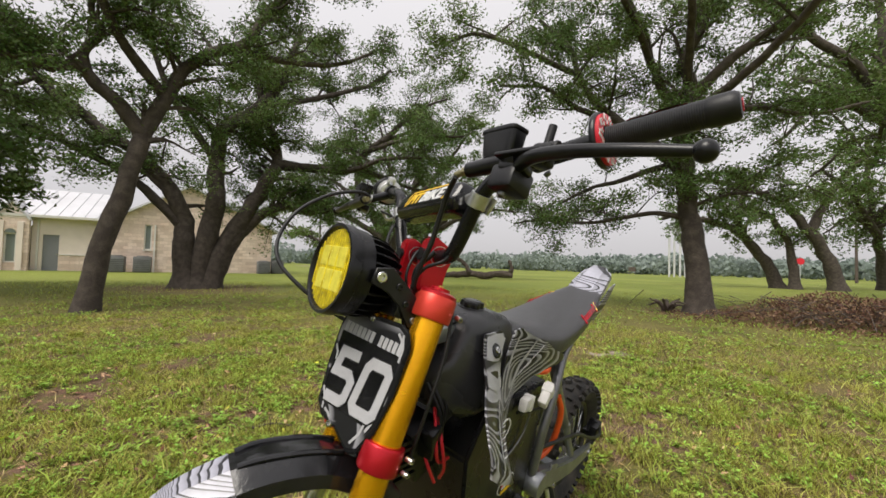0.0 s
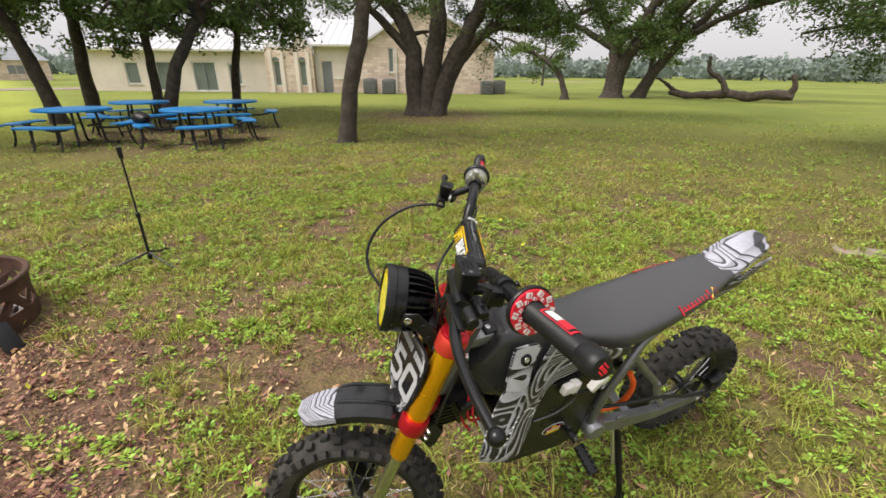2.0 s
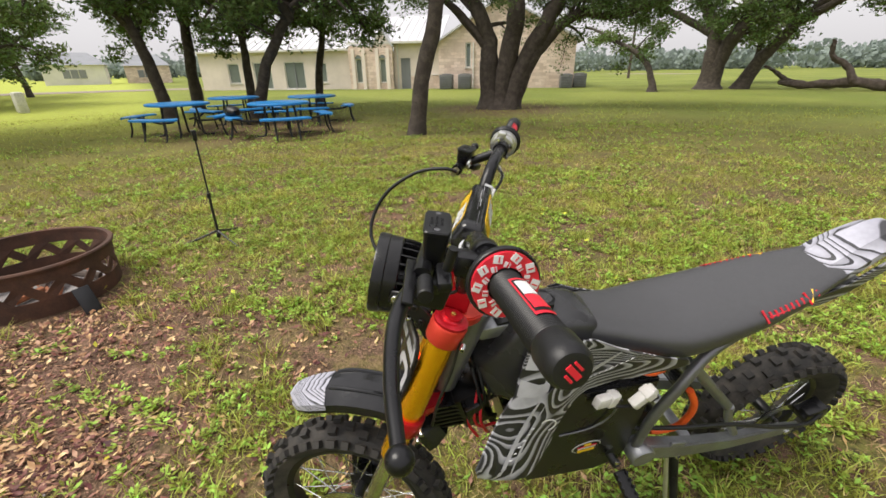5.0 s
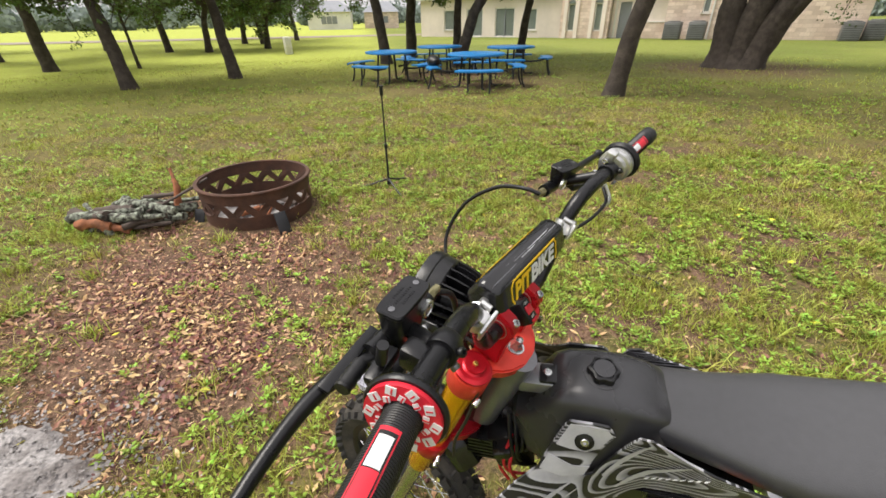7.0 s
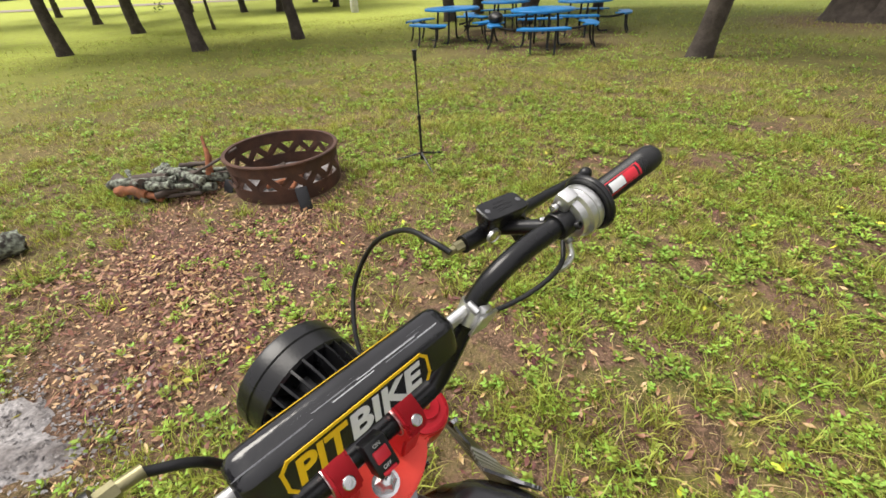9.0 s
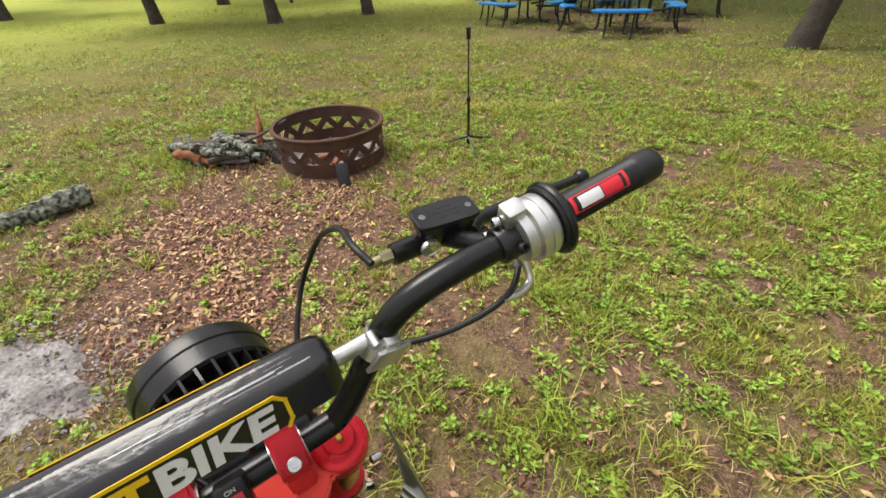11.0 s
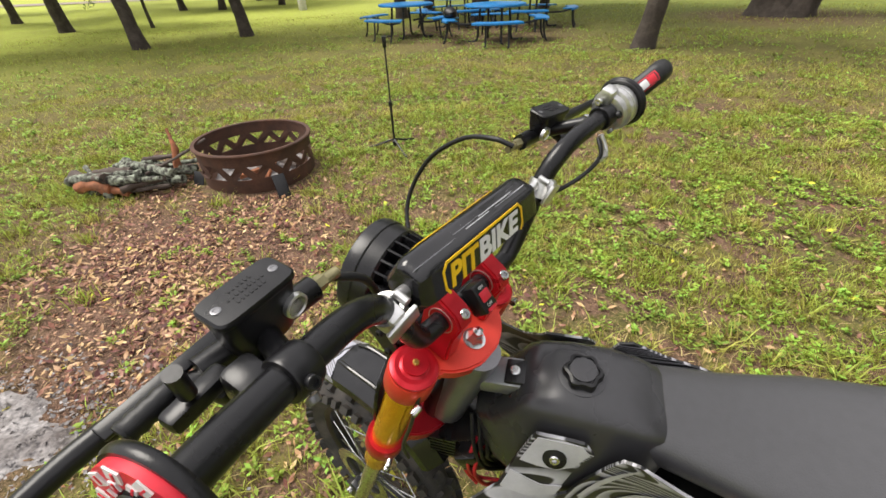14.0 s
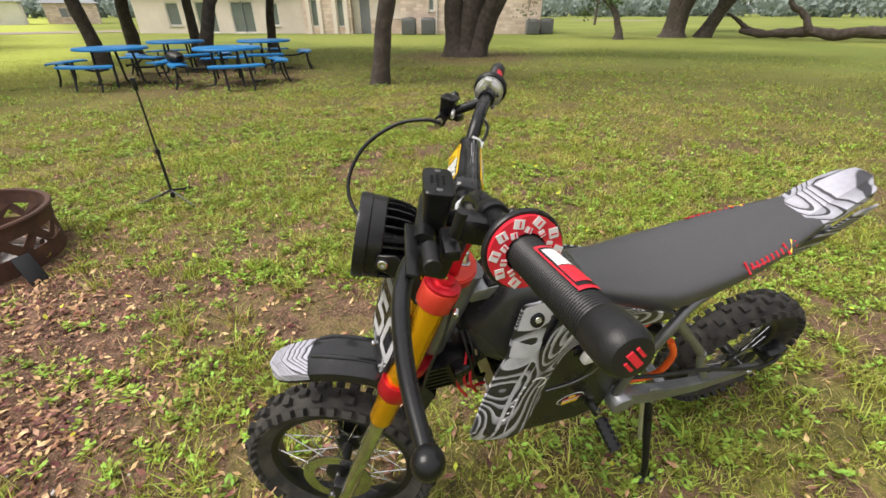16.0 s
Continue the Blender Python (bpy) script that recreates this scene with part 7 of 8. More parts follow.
# ---- logs and dead wood ----
def log(name, pts, r0, r1, seed, mat, label, group="", end_mat=None):
    t = Tree(seed)
    base = Vector(pts[0])
    t.limb([Vector(p) - base for p in pts], r0, r1, 12, 0.14)
    for k, v in enumerate(t.wv):
        q = Vector(v)
        t.wv[k] = tuple(q * (1 + 0.0) + Vector((noise.noise(q * 16 + base), noise.noise(q * 16 - base), noise.noise(q * 19))) * r0 * 0.38)
    ob = arrays(name, t.wv, t.wf, mat, None, "", True)
    ob.matrix_basis = Matrix.Translation(base)
    return tagged(ob, label, "log", group)


def gpt(x, y, up):
    return (x, y, gz(x, y) + up)


r = random.Random(8)
for k in range(30):
    cx, cy = -2.36 + r.uniform(-0.20, 0.20), 0.10 + r.uniform(-0.30, 0.26)
    a = r.gauss(0, 0.38) + 1.45
    L = r.uniform(0.12, 0.27)
    up = 0.028 + 0.030 * (k // 8) + r.uniform(0, 0.02)
    rad = r.uniform(0.014, 0.044)
    log("firewood", [gpt(cx - L * math.cos(a), cy - L * math.sin(a), up), gpt(cx + r.uniform(-0.03, 0.03), cy, up + 0.012), gpt(cx + L * math.cos(a), cy + L * math.sin(a), up + r.uniform(-0.02, 0.05))], rad, rad * 0.75, 100 + k, M_DEADWOOD if k % 5 == 4 else M_LICHEN, "grey firewood branch stacked beside the fire ring" if k % 5 == 4 else "lichen-covered grey firewood branch stacked beside the fire ring", "firewood")
for k, (x, y, up, L, rad) in enumerate(((-2.20, -0.12, 0.085, 0.12, 0.045), (-2.17, 0.02, 0.05, 0.10, 0.030))):
    log("firewood", [gpt(x - 0.2 * L, y - L, up), gpt(x, y, up + 0.01), gpt(x + 0.3 * L, y + L, up - 0.01)], rad, rad * 0.7, 145 + k, M_SPLIT, "split reddish firewood on the stack", "firewood")
log("firewood", [gpt(-2.42, 0.36, 0.10), gpt(-2.46, 0.38, 0.24), gpt(-2.53, 0.34, 0.37)], 0.03, 0.012, 131, M_SPLIT, "broken reddish stick standing in the firewood", "firewood")
log("firewood", [gpt(-2.28, 0.20, 0.12), gpt(-2.38, 0.44, 0.21), gpt(-2.46, 0.62, 0.295)], 0.011, 0.008, 132, M_DEADWOOD, "grey stick leaning on the fire ring", "firewood")
log("fallen_branch", [gpt(-1.58, -0.44, 0.070), gpt(-1.44, -0.52, 0.080), gpt(-1.30, -0.62, 0.075), gpt(-1.17, -0.76, 0.070), gpt(-1.09, -0.90, 0.070)], 0.066, 0.06, 133, M_LICHEN, "short lichen-covered log on the grass")
log("fallen_branch", [gpt(-1.12, -1.02, 0.06), gpt(-1.04, -1.18, 0.06), gpt(-0.96, -1.34, 0.06)], 0.07, 0.065, 134, M_DEADWOOD, "short dark sawn log on the grass")
log("twig", [gpt(-0.93, 3.35, 0.02), gpt(-0.85, 3.42, 0.03), gpt(-0.75, 3.45, 0.02)], 0.007, 0.004, 135, M_DEADWOOD, "thin dark twig in the grass")
# long fallen tree in the field
log("fallen_tree", [gpt(-8.48, 31.8, 0.35), gpt(-7.17, 31.6, 0.25), gpt(-5.61, 31.8, 0.32), gpt(-4.04, 31.6, 0.32), gpt(-2.30, 31.8, 0.38)], 0.17, 0.27, 140, M_DEADWOOD, "long dark fallen tree trunk in the field")
log("fallen_tree", [gpt(-5.26, 31.7, 0.35), gpt(-5.78, 31.6, 1.1), gpt(-6.39, 31.5, 1.7), gpt(-6.48, 31.5, 2.4)], 0.20, 0.07, 141, M_DEADWOOD, "raised dead limb of the fallen tree")
log("fallen_tree", [gpt(-2.39, 31.7, 0.3), gpt(-2.26, 31.7, 0.9), gpt(-2.47, 31.6, 1.45)], 0.24, 0.08, 142, M_DEADWOOD, "broken stub of the fallen tree")
log("fallen_tree", [gpt(-7.69, 31.8, 0.3), gpt(-8.56, 31.8, 0.7), gpt(-9.35, 31.8, 1.15)], 0.17, 0.05, 143, M_DEADWOOD, "dead limb end of the fallen tree")
# torn root at the foot of the tall oak
r = random.Random(21)
for k in range(9):
    a = k * 0.7
    log("dead_root", [gpt(3.2, 12.0, 0.02), gpt(3.2 + 0.2 * math.cos(a), 12.0 + 0.2 * math.sin(a), 0.15 + 0.05 * (k % 3)), gpt(3.2 + 0.42 * math.cos(a), 12.0 + 0.42 * math.sin(a), r.uniform(0.05, 0.4))], 0.06, 0.015, 150 + k, M_DEADWOOD, "twisted brown dead root at the foot of the oak", "dead roots")


def quad_stuff(name, centres, us, ws, mat, label, category):
    """Many small four-sided leaves or blades joined into one mesh."""
    n = len(centres)
    v = np.empty((n, 4, 3))
    v[:, 0], v[:, 1], v[:, 2], v[:, 3] = centres - us, centres + ws, centres + us, centres - ws
    return fast_mesh(name, v.reshape(-1, 3), np.arange(4 * n).reshape(n, 4), mat, label, category)


def fast_mesh(name, v, f, mat, label, category):
    me = bpy.data.meshes.new(name)
    me.vertices.add(len(v))
    me.vertices.foreach_set("co", np.ascontiguousarray(v, dtype=np.float32).ravel())
    k = f.shape[1]
    me.loops.add(f.size)
    me.loops.foreach_set("vertex_index", np.ascontiguousarray(f, dtype=np.int32).ravel())
    me.polygons.add(len(f))
    me.polygons.foreach_set("loop_start", np.arange(0, f.size, k, dtype=np.int32))
    me.polygons.foreach_set("loop_total", np.full(len(f), k, dtype=np.int32))
    me.update()
    me.validate()
    me.materials.append(mat)
    return tagged(new(name, me), label, category, "", "stuff")


rng = np.random.default_rng(4)
GZ = np.vectorize(gz)


def patchy(x, y, f, seed):
    """Smooth unevenness between about 0 and 1."""
    q = np.random.default_rng(seed)
    out = np.zeros_like(x)
    for _ in range(9):
        a = q.uniform(0, 6.28)
        k = f * q.uniform(0.5, 1.8)
        out += np.sin(k * (x * math.cos(a) + y * math.sin(a)) + q.uniform(0, 6.28))
    return 0.5 + out / 9 * 1.1


# brush pile
n = 12000
bx = 6.0 + rng.normal(0, 1.1, n)
by = 10.6 + rng.normal(0, 0.65, n) - 0.2 * (bx - 6.0)
hh = np.clip(0.55 + 0.12 * patchy(bx, by, 5.0, 51) - 0.09 * (bx - 6.0) ** 2 - 0.45 * (by - 10.6 + 0.2 * (bx - 6.0)) ** 2, 0.05, None)
bz = GZ(bx, by) + rng.uniform(0, 1, n) ** 0.6 * hh
d_ = rng.normal(0, 1, (n, 3))
d_ /= np.linalg.norm(d_, axis=1)[:, None]
w_ = np.cross(d_, rng.normal(0, 1, (n, 3)))
w_ /= np.linalg.norm(w_, axis=1)[:, None]
quad_stuff("brush_pile", np.stack([bx, by, bz], 1), d_ * 0.032, w_ * 0.013, M_BRUSH, "heap of dry brown oak brush and leaves", "brush pile")
tw = Tree(77)
for k in range(320):
    x, y = 6.0 + tw.rnd.gauss(0, 1.0), 10.6 + tw.rnd.gauss(0, 0.5)
    z = gz(x, y) + tw.rnd.uniform(0.02, 0.45)
    d = Vector((tw.rnd.gauss(0, 1), tw.rnd.gauss(0, 0.6), tw.rnd.gauss(0, 0.35))).normalized() * tw.rnd.uniform(0.2, 0.4)
    tw.limb([Vector((x, y, z)) - d, Vector((x, y, z + 0.04)), Vector((x, y, z)) + d], 0.009, 0.003, 4, 0.06, 2)
tagged(arrays("brush_twigs", tw.wv, tw.wf, M_DEADWOOD, None, "", False), "tangle of dry brown twigs in the brush heap", "twigs", "", "stuff")

# ash heap from an old fire
bm = bmesh.new()
rings = []
for i in range(26):
    q = i / 25
    ring = []
    for k in range(56):
        a = 2 * math.pi * k / 56
        rr = q * (1.0 + 0.10 * math.sin(2 * a + 0.6) + 0.10 * math.sin(5 * a) + 0.05 * math.sin(11 * a))
        x, y = -0.17 + rr * math.cos(a) * 0.26, 0.42 + rr * math.sin(a) * 0.50
        z = gz(x, y) + 0.035 * (1 - q * q) - 0.016 * q + 0.030 * noise.noise((x * 14, y * 14, 0)) * (1 - q ** 4) + 0.014 * noise.noise((x * 40, y * 40, 5))
        ring.append((x, y, z + 0.006))
    rings.append(ring)
loft(bm, rings[1:], False)
ob = part("ash_patch", bm, M_ASH, None, "", True)
tagged(ob, "flat patch of pale grey ash on the soil", "ash", "", "stuff")

# stone slab
bm = bmesh.new()
box(bm, (0.46, 0.26, 0.06), None, 0.02)
for v in bm.verts:
    v.co += Vector((0.05 * noise.noise(v.co * 5), 0.05 * noise.noise(v.co * 5 + Vector((9, 0, 0))), 0))
ob = part("stone_slab", bm, M_SLAB, None, "", True, on_ground(1.25, 6.36, 20, -0.018))
tagged(ob, "worn pale stone slab sunk in the grass", "stone")


# ---- light tripod with a phone head ----
def tripod(x, y):
    t = thing("tripod_stand", on_ground(x, y, 0), "thin black tripod stand with a small phone head", "tripod")
    H = 0.86
    bm = bmesh.new()
    rod(bm, (0, 0, 0.03), (0.004, 0, 0.40), 0.010, 14)
    pole = part("pole", bm, M_BLACKPOLE, t)
    bm = bmesh.new()
    rod(bm, (0.004, 0, 0.38), (0.006, 0, H - 0.05), 0.0065, 12)
    part("upper_pole", bm, M_BLACKPOLE, t)
    for z in (0.06, 0.39):
        bm = bmesh.new()
        lathe(bm, [(0.010, -0.025), (0.016, -0.02), (0.016, 0.015), (0.010, 0.02)], Matrix.Translation((0.002, 0, z)), 16)
        part("collar", bm, M_BLACKP, t)
    for k in range(3):
        a = math.radians(20 + 120 * k)
        bm = bmesh.new()
        tube(bm, [(0.01 * math.cos(a), 0.01 * math.sin(a), 0.09), (0.14 * math.cos(a), 0.14 * math.sin(a), 0.045), (0.27 * math.cos(a), 0.27 * math.sin(a), 0.012)], 0.0085, 8, 3)
        part("leg", bm, M_BLACKPOLE, t)
    bm = bmesh.new()
    box(bm, (0.035, 0.03, 0.075), Matrix.Translation((0.006, 0, H - 0.015)), 0.006)
    box(bm, (0.05, 0.035, 0.012), Matrix.Translation((0.006, 0, H + 0.02)), 0.003)
    part("phone_head", bm, M_BLACKP, t, "small black phone clamp")
    return t


tripod(-2.72, 2.03)

# ---- far field: sign, posts, stop sign, pale marker ----
bm = bmesh.new()
box(bm, (1.9, 0.1, 1.3), Matrix.Translation((0, 0, 1.5)))
sg = thing("field_sign", on_ground(23.5, 135, 0), "small wooden notice board on two posts in the field", "sign")
part("board", bm, M_DEADWOOD, sg, "", False)
for s in (-1, 1):
    bm = bmesh.new()
    box(bm, (0.15, 0.15, 2.4), Matrix.Translation((0.85 * s, 0.1, 1.1)))
    part("post", bm, M_DEADWOOD, sg, "", False)
for k, (x, h) in enumerate(((18.0, 6.5), (18.7, 6.0), (19.5, 6.3), (20.2, 5.6))):
    bm = bmesh.new()
    lathe(bm, [(0.16, 0), (0.16, h), (0.05, h + 0.05)], None, 12)
    ob = part("utility_post", bm, M_ROOF, None, "", True, on_ground(x, 72, 0))
    tagged(ob, "pale grey steel post at the roadside", "post", "roadside posts")
st = thing("stop_sign", on_ground(28.2, 58, 0), "red eight-sided road sign on a thin post", "road sign")
bm = bmesh.new()
disc(bm, 0.40, 0.40, 0.03, Matrix.Translation((0, 0, 2.4)) @ pose(0, 0, 0, 90, 0, -25), 8)
part("sign_face", bm, M_REDP, st, "red sign face", False)
bm = bmesh.new()
disc(bm, 0.03, 0.03, 2.4, Matrix.Translation((0, 0.05, 1.2)), 8)
part("post", bm, M_ROOF, st)
for k, (x, y) in enumerate(((35.8, 62), (-31.0, 53.0))):
    bm = bmesh.new()
    lathe(bm, [(0.16, 0), (0.12, 8.5)], None, 10)
    ob = part("utility_pole", bm, M_DEADWOOD, None, "", True, on_ground(x, y, 0))
    tagged(ob, "tall brown wooden utility pole", "pole", "utility poles")
bm = bmesh.new()
box(bm, (0.45, 0.3, 0.75), Matrix.Translation((0, 0, 0.36)), 0.06)
ob = part("white_marker", bm, M_WHITEP, None, "", True, on_ground(-21.6, -1.62, 20))
tagged(ob, "low pale marker box on the lawn", "marker")
# pale road across the field
bm = bmesh.new()
a = [bm.verts.new((x, y, gz(x, y) + 0.05)) for x, y in ((-60, 88), (160, 66), (160, 72), (-60, 94))]
bm.faces.new(a)
ob = part("road", bm, M_SLAB, None, "", False)
tagged(ob, "pale concrete road across the field", "road", "", "structure")
bm = bmesh.new()
a = [bm.verts.new((x, y, gz(x, y) + 0.04)) for x, y in ((-46, -70), (-41, -70), (-44, 60), (-49, 60))]
bm.faces.new(a)
ob = part("road", bm, M_SLAB, None, "", False)
tagged(ob, "pale street beyond the trees", "road", "", "structure")

# ---- woods along the horizon ----
cs, us, ws = [], [], []
for k in range(650):
    a = rng.uniform(-0.35, 3.95)
    R = rng.uniform(150, 230)
    x, y = R * math.cos(a) - 5, R * math.sin(a)
    h = rng.uniform(4, 7.5)
    m_ = 150
    p = rng.normal(0, 1, (m_, 3))
    p /= np.linalg.norm(p, axis=1)[:, None]
    p *= rng.uniform(0.5, 1.0, (m_, 1)) * np.array([h * 0.75, h * 0.75, h * 0.55])
    p += np.array([x, y, h * 0.5])
    d = rng.normal(0, 1, (m_, 3))
    d /= np.linalg.norm(d, axis=1)[:, None]
    w = np.cross(d, rng.normal(0, 1, (m_, 3)))
    w /= np.linalg.norm(w, axis=1)[:, None]
    cs.append(p)
    us.append(d * 0.75)
    ws.append(w * 0.60)
quad_stuff("distant_woods", np.concatenate(cs), np.concatenate(us), np.concatenate(ws), M_HAZYLEAF, "line of trees along the horizon, haze painted into their grey-green", "woods")


# ---- grass, weeds, dead leaves ----
def spread_points(count, r0, r1, power=1.0):
    """Points round the bike, thinning outwards."""
    rr = r0 + (r1 - r0) * rng.uniform(0, 1, count) ** power
    a = rng.uniform(0, 2 * math.pi, count)
    return -0.6 + rr * np.cos(a), 2.3 + rr * np.sin(a)


def bareness(x, y):
    d = np.hypot(x + 1.15, y - 0.80)
    worn = np.clip((1.6 - d - 1.1 * (patchy(x, y, 2.6, 5) - 0.5)) / 0.8, 0, 1)
    d2 = np.hypot(x + 0.95, y - 1.80)
    worn = np.maximum(worn, 0.52 * np.clip((1.20 - d2 - 1.3 * (patchy(x, y, 3.4, 6) - 0.5)) / 0.6, 0, 1))
    bits = np.clip((patchy(x, y, 4.4, 9) - 0.55) / 0.2, 0, 1) * np.clip((5.5 - np.hypot(x + 0.6, y - 2)) / 3, 0, 1)
    ash = np.clip((1.0 - np.hypot((x + 0.17) / 0.26, (y - 0.42) / 0.50)) / 0.2, 0, 1)
    ring_ = np.clip((0.5 - np.hypot(x + 2.45, y - 0.965)) / 0.06, 0, 1)
    return worn, bits, np.maximum(ash, ring_)


def blades(name, x, y, height, width, mat, label, lean=0.5, plain=False):
    n = len(x)
    h = height * rng.uniform(0.5, 1.3, n)
    a = rng.uniform(0, 2 * math.pi, n)
    b = rng.uniform(0, 2 * math.pi, n)
    ln_ = h * lean * rng.uniform(0.2, 1.4, n)
    base = np.stack([x, y, GZ(x, y) - 0.006], 1)
    side = np.stack([np.cos(a), np.sin(a), np.zeros(n)], 1) * (width * rng.uniform(0.6, 1.4, n))[:, None]
    mid = base + np.stack([np.cos(b) * ln_ * 0.35, np.sin(b) * ln_ * 0.35, h * 0.6], 1)
    tip = base + np.stack([np.cos(b) * ln_, np.sin(b) * ln_, h * 0.95], 1)
    if plain:
        v = np.stack([base - side, base + side, tip], 1)
        return fast_mesh(name, v.reshape(-1, 3), np.arange(3 * n).reshape(n, 3), mat, label, "grass")
    v = np.stack([base - side, base + side, mid + side * 0.8, mid - side * 0.8, tip], 1)
    o = (np.arange(n) * 5)[:, None]
    f = np.concatenate([o + np.array([[0, 1, 2]]), o + np.array([[0, 2, 3]]), o + np.array([[3, 2, 4]])])
    return fast_mesh(name, v.reshape(-1, 3), f, mat, label, "grass")


# turf grows in small tufts with gaps between them
for count, r0, r1, power, per, wide, tall, thin, need, label in ((26000, 0.15, 3.6, 0.62, 10, 0.020, 0.042, 0.0021, 0.34, "short patchy green lawn grass"), (26000, 3.0, 7.0, 0.8, 8, 0.032, 0.052, 0.0034, 0.36, "patchy lawn grass between weeds")):
    tx, ty = spread_points(count, r0, r1, power)
    worn, bits, none = bareness(tx, ty)
    keep = rng.uniform(0, 1, len(tx)) > np.clip(worn * 0.93 + bits * 0.55 + none * 1.2, 0, 1)
    keep &= patchy(tx, ty, 6.0, 3) + rng.uniform(-0.3, 0.3, len(tx)) > need
    tx, ty = tx[keep], ty[keep]
    x = np.repeat(tx, per) + rng.normal(0, wide, len(tx) * per)
    y = np.repeat(ty, per) + rng.normal(0, wide, len(ty) * per)
    blades("grass", x, y, tall, thin, M_BLADE, label, 1.1, r0 > 1)
x, y = spread_points(120000, 6.0, 18.0, 0.8)
keep = patchy(x, y, 2.5, 3) + rng.uniform(-0.4, 0.4, len(x)) > 0.40
trodden = np.hypot(x + 10.4, y - 4.2) + 2.0 * (patchy(x, y, 1.2, 41) - 0.5) < 3.0
keep &= ~trodden | (rng.uniform(0, 1, len(x)) < 0.25)
blades("grass", x[keep], y[keep], 0.060, 0.006, M_BLADE, "lawn grass further off", 0.9, True)
x, y = spread_points(85000, 0.2, 7.0, 0.72)
worn, bits, none = bareness(x, y)
keep = (patchy(x, y, 2.0, 31) + rng.uniform(-0.35, 0.35, len(x)) > 0.50) & (rng.uniform(0, 1, len(x)) > worn * 0.85 + none * 1.2)
blades("dry_grass", x[keep], y[keep], 0.038, 0.0020, M_STRAW, "yellowed dry grass among the green", 1.7)
# taller tufts
tx, ty = spread_points(760, 0.3, 5.0, 0.75)
worn, bits, none = bareness(tx, ty)
keep = rng.uniform(0, 1, len(tx)) > worn * 0.8 + none
tx, ty = tx[keep], ty[keep]
x = np.repeat(tx, 60) + rng.normal(0, 0.035, len(tx) * 60)
y = np.repeat(ty, 60) + rng.normal(0, 0.035, len(ty) * 60)
blades("grass_tufts", x, y, 0.078, 0.0026, M_BLADE, "taller tufts of bright grass", 1.2)


def leaves_on(name, x, y, lift, size, mat, label, tilt=0.45, slim=0.6, category="weeds"):
    n = len(x)
    a = rng.uniform(0, 2 * math.pi, n)
    u = np.stack([np.cos(a), np.sin(a), rng.normal(0, tilt, n)], 1)
    u /= np.linalg.norm(u, axis=1)[:, None]
    w = np.stack([-np.sin(a), np.cos(a), rng.normal(0, tilt, n)], 1)
    w /= np.linalg.norm(w, axis=1)[:, None]
    s = (size * rng.uniform(0.55, 1.4, n))[:, None]
    c = np.stack([x, y, GZ(x, y) + lift * rng.uniform(0.15, 1.2, n)], 1)
    return quad_stuff(name, c, u * s, w * s * slim, mat, label, category)


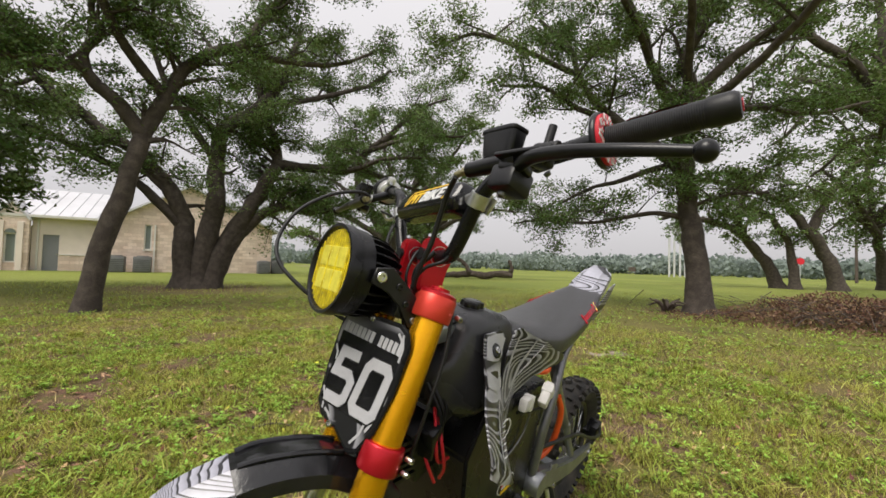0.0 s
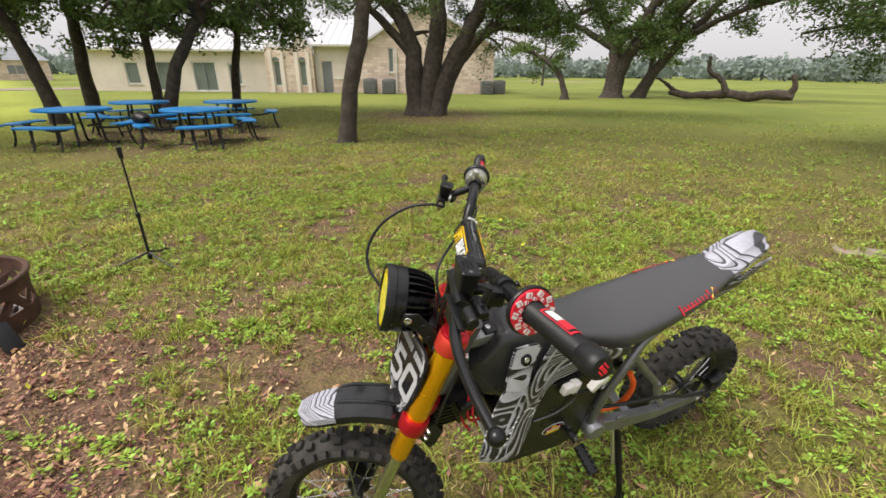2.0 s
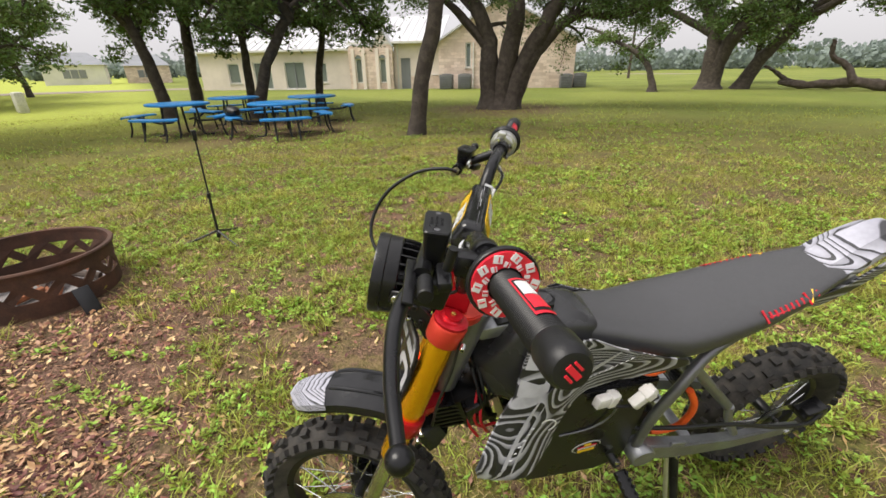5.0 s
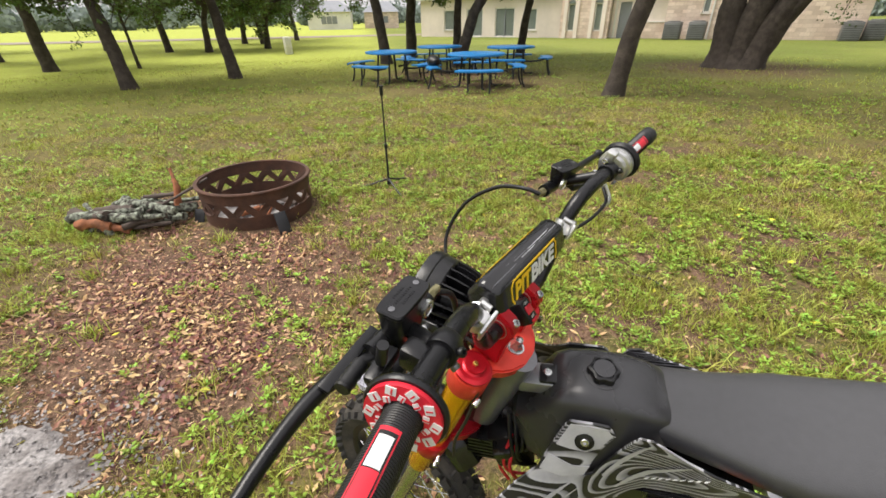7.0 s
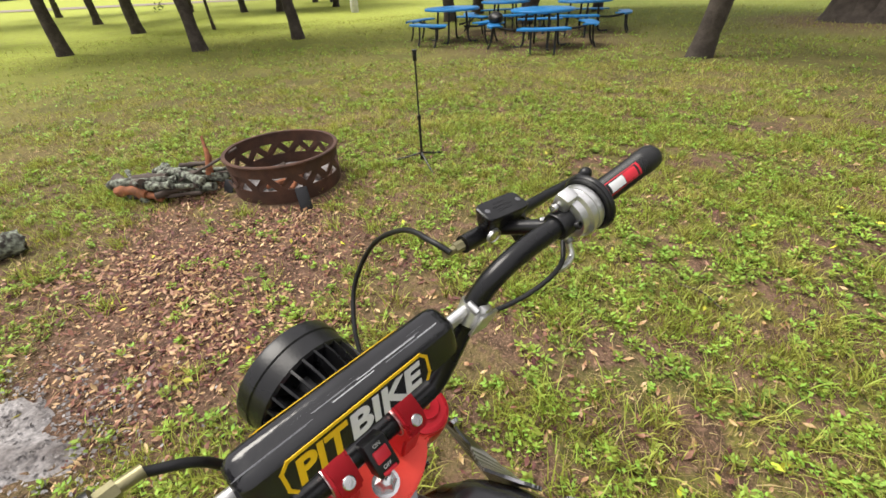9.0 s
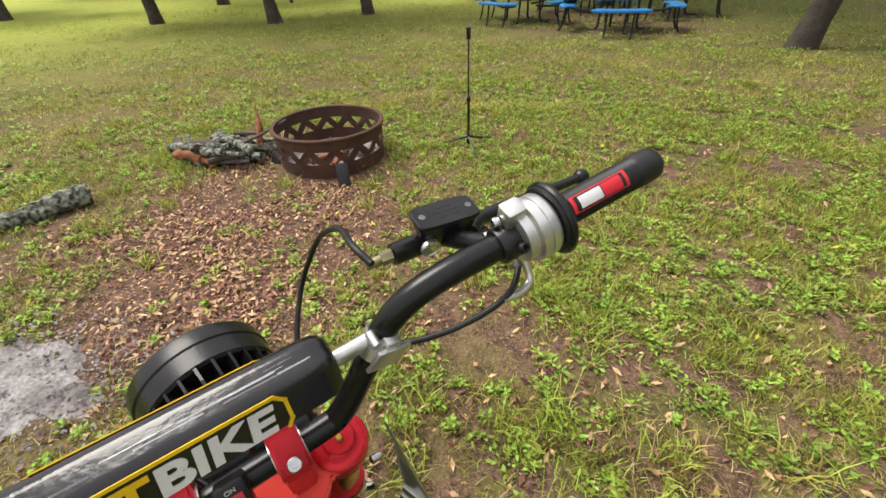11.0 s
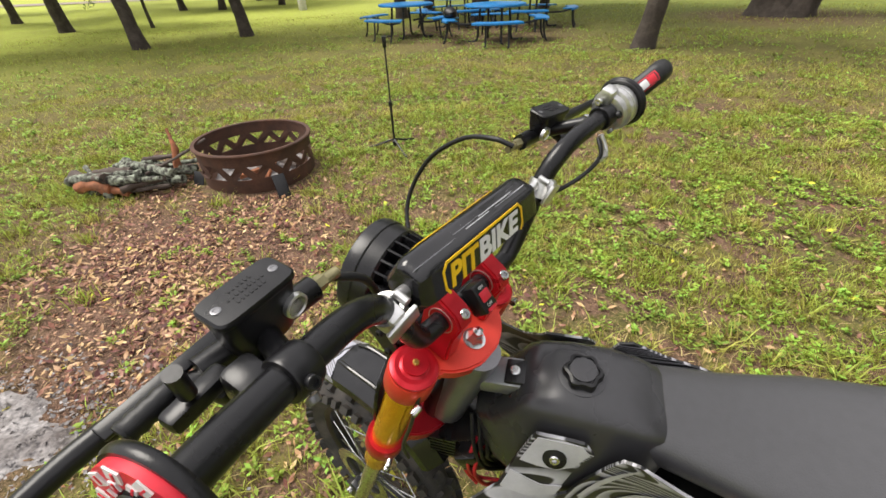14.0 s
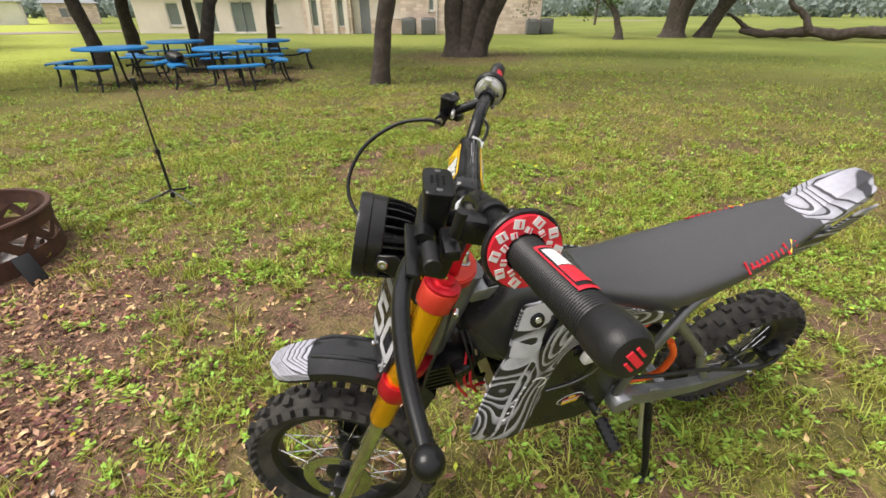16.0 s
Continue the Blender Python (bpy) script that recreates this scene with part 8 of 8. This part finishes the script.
def weed_clumps(count, r0, r1, power, per, size, wide, need):
    """Low broad-leaved rosettes, thickest in drifts: leaves spread outwards from each root and tilt up."""
    tx, ty = spread_points(count, r0, r1, power)
    worn, bits, none = bareness(tx, ty)
    keep = (patchy(tx, ty, 2.6, 17) + rng.uniform(-0.22, 0.22, len(tx)) > need) & (rng.uniform(0, 1, len(tx)) > worn * 0.82 + bits * 0.5 + none * 1.2)
    tx, ty = tx[keep], ty[keep]
    n = len(tx) * per
    a = rng.uniform(0, 2 * math.pi, n)
    reach = np.repeat(wide * rng.uniform(0.5, 1.5, len(tx)), per) * rng.uniform(0.15, 1.0, n)
    x, y = np.repeat(tx, per) + reach * np.cos(a), np.repeat(ty, per) + reach * np.sin(a)
    b = a + rng.normal(0, 0.5, n)
    rise = rng.uniform(-0.1, 0.8, n)
    u = np.stack([np.cos(b), np.sin(b), rise], 1)
    u /= np.linalg.norm(u, axis=1)[:, None]
    w = np.stack([-np.sin(b), np.cos(b), rng.normal(0, 0.35, n)], 1)
    w /= np.linalg.norm(w, axis=1)[:, None]
    s_ = (size * rng.uniform(0.55, 1.35, n))[:, None]
    c = np.stack([x, y, GZ(x, y) + size * 0.5 + rng.uniform(0.0, 1.0, n) * (wide * 0.9) * (1.1 - reach / (wide * 1.5))], 1)
    quad_stuff("weeds", c, u * s_, w * s_ * 0.46, M_WEED, "low bright green weeds and clover", "weeds")


weed_clumps(13000, 0.2, 4.4, 0.68, 24, 0.0124, 0.040, 0.33)
weed_clumps(11000, 3.6, 10.5, 0.85, 9, 0.021, 0.060, 0.33)
x, y = spread_points(46000, 0.15, 6.5, 0.70)
worn, bits, none = bareness(x, y)
keep = (rng.uniform(0, 1, len(x)) < 0.24 + 0.20 * np.maximum(worn, bits * 0.8)) & (none < 0.5)
leaves_on("leaf_litter", x[keep], y[keep], 0.022, 0.0185, M_LITTER, "brown dead oak leaves scattered on the soil", 0.40, 0.40, "dead leaves")
x, y = -1.1 + rng.normal(0, 0.8, 10500), 0.85 + rng.normal(0, 0.62, 10500)
worn, bits, none = bareness(x, y)
keep = (worn > rng.uniform(0, 0.9, len(x))) & (none < 0.5) & (patchy(x, y, 5.0, 61) + rng.uniform(-0.35, 0.35, len(x)) > 0.56)
leaves_on("leaf_litter", x[keep], y[keep], 0.020, 0.0195, M_LITTER, "dead leaves lying thick before the fire ring", 0.45, 0.40, "dead leaves")
x, y = -1.1 + rng.normal(0, 0.9, 9000), 0.85 + rng.normal(0, 0.7, 9000)
worn, bits, none = bareness(x, y)
keep = (worn > rng.uniform(0, 0.9, len(x))) & (none < 0.5)
leaves_on("leaf_crumbs", x[keep], y[keep], 0.010, 0.0090, M_LITTER, "broken bits of dead leaves on bare soil", 0.4, 0.6, "dead leaves")
# a few fresh yellow leaves
x, y = spread_points(260, 0.3, 4.0, 0.7)
leaves_on("fallen_leaves", x, y, 0.03, 0.019, M_FRESH, "fresh yellow-green fallen leaves", 0.4, 0.5, "fallen leaves")
# charcoal and pale pebbles round the ash
x, y = -0.17 + rng.normal(0, 0.22, 2600), 0.42 + rng.normal(0, 0.36, 2600)
leaves_on("ash_crumbs", x, y, 0.030, 0.008, M_ASH, "crumbs of ash and charcoal on the soil", 0.6, 0.8, "ash")
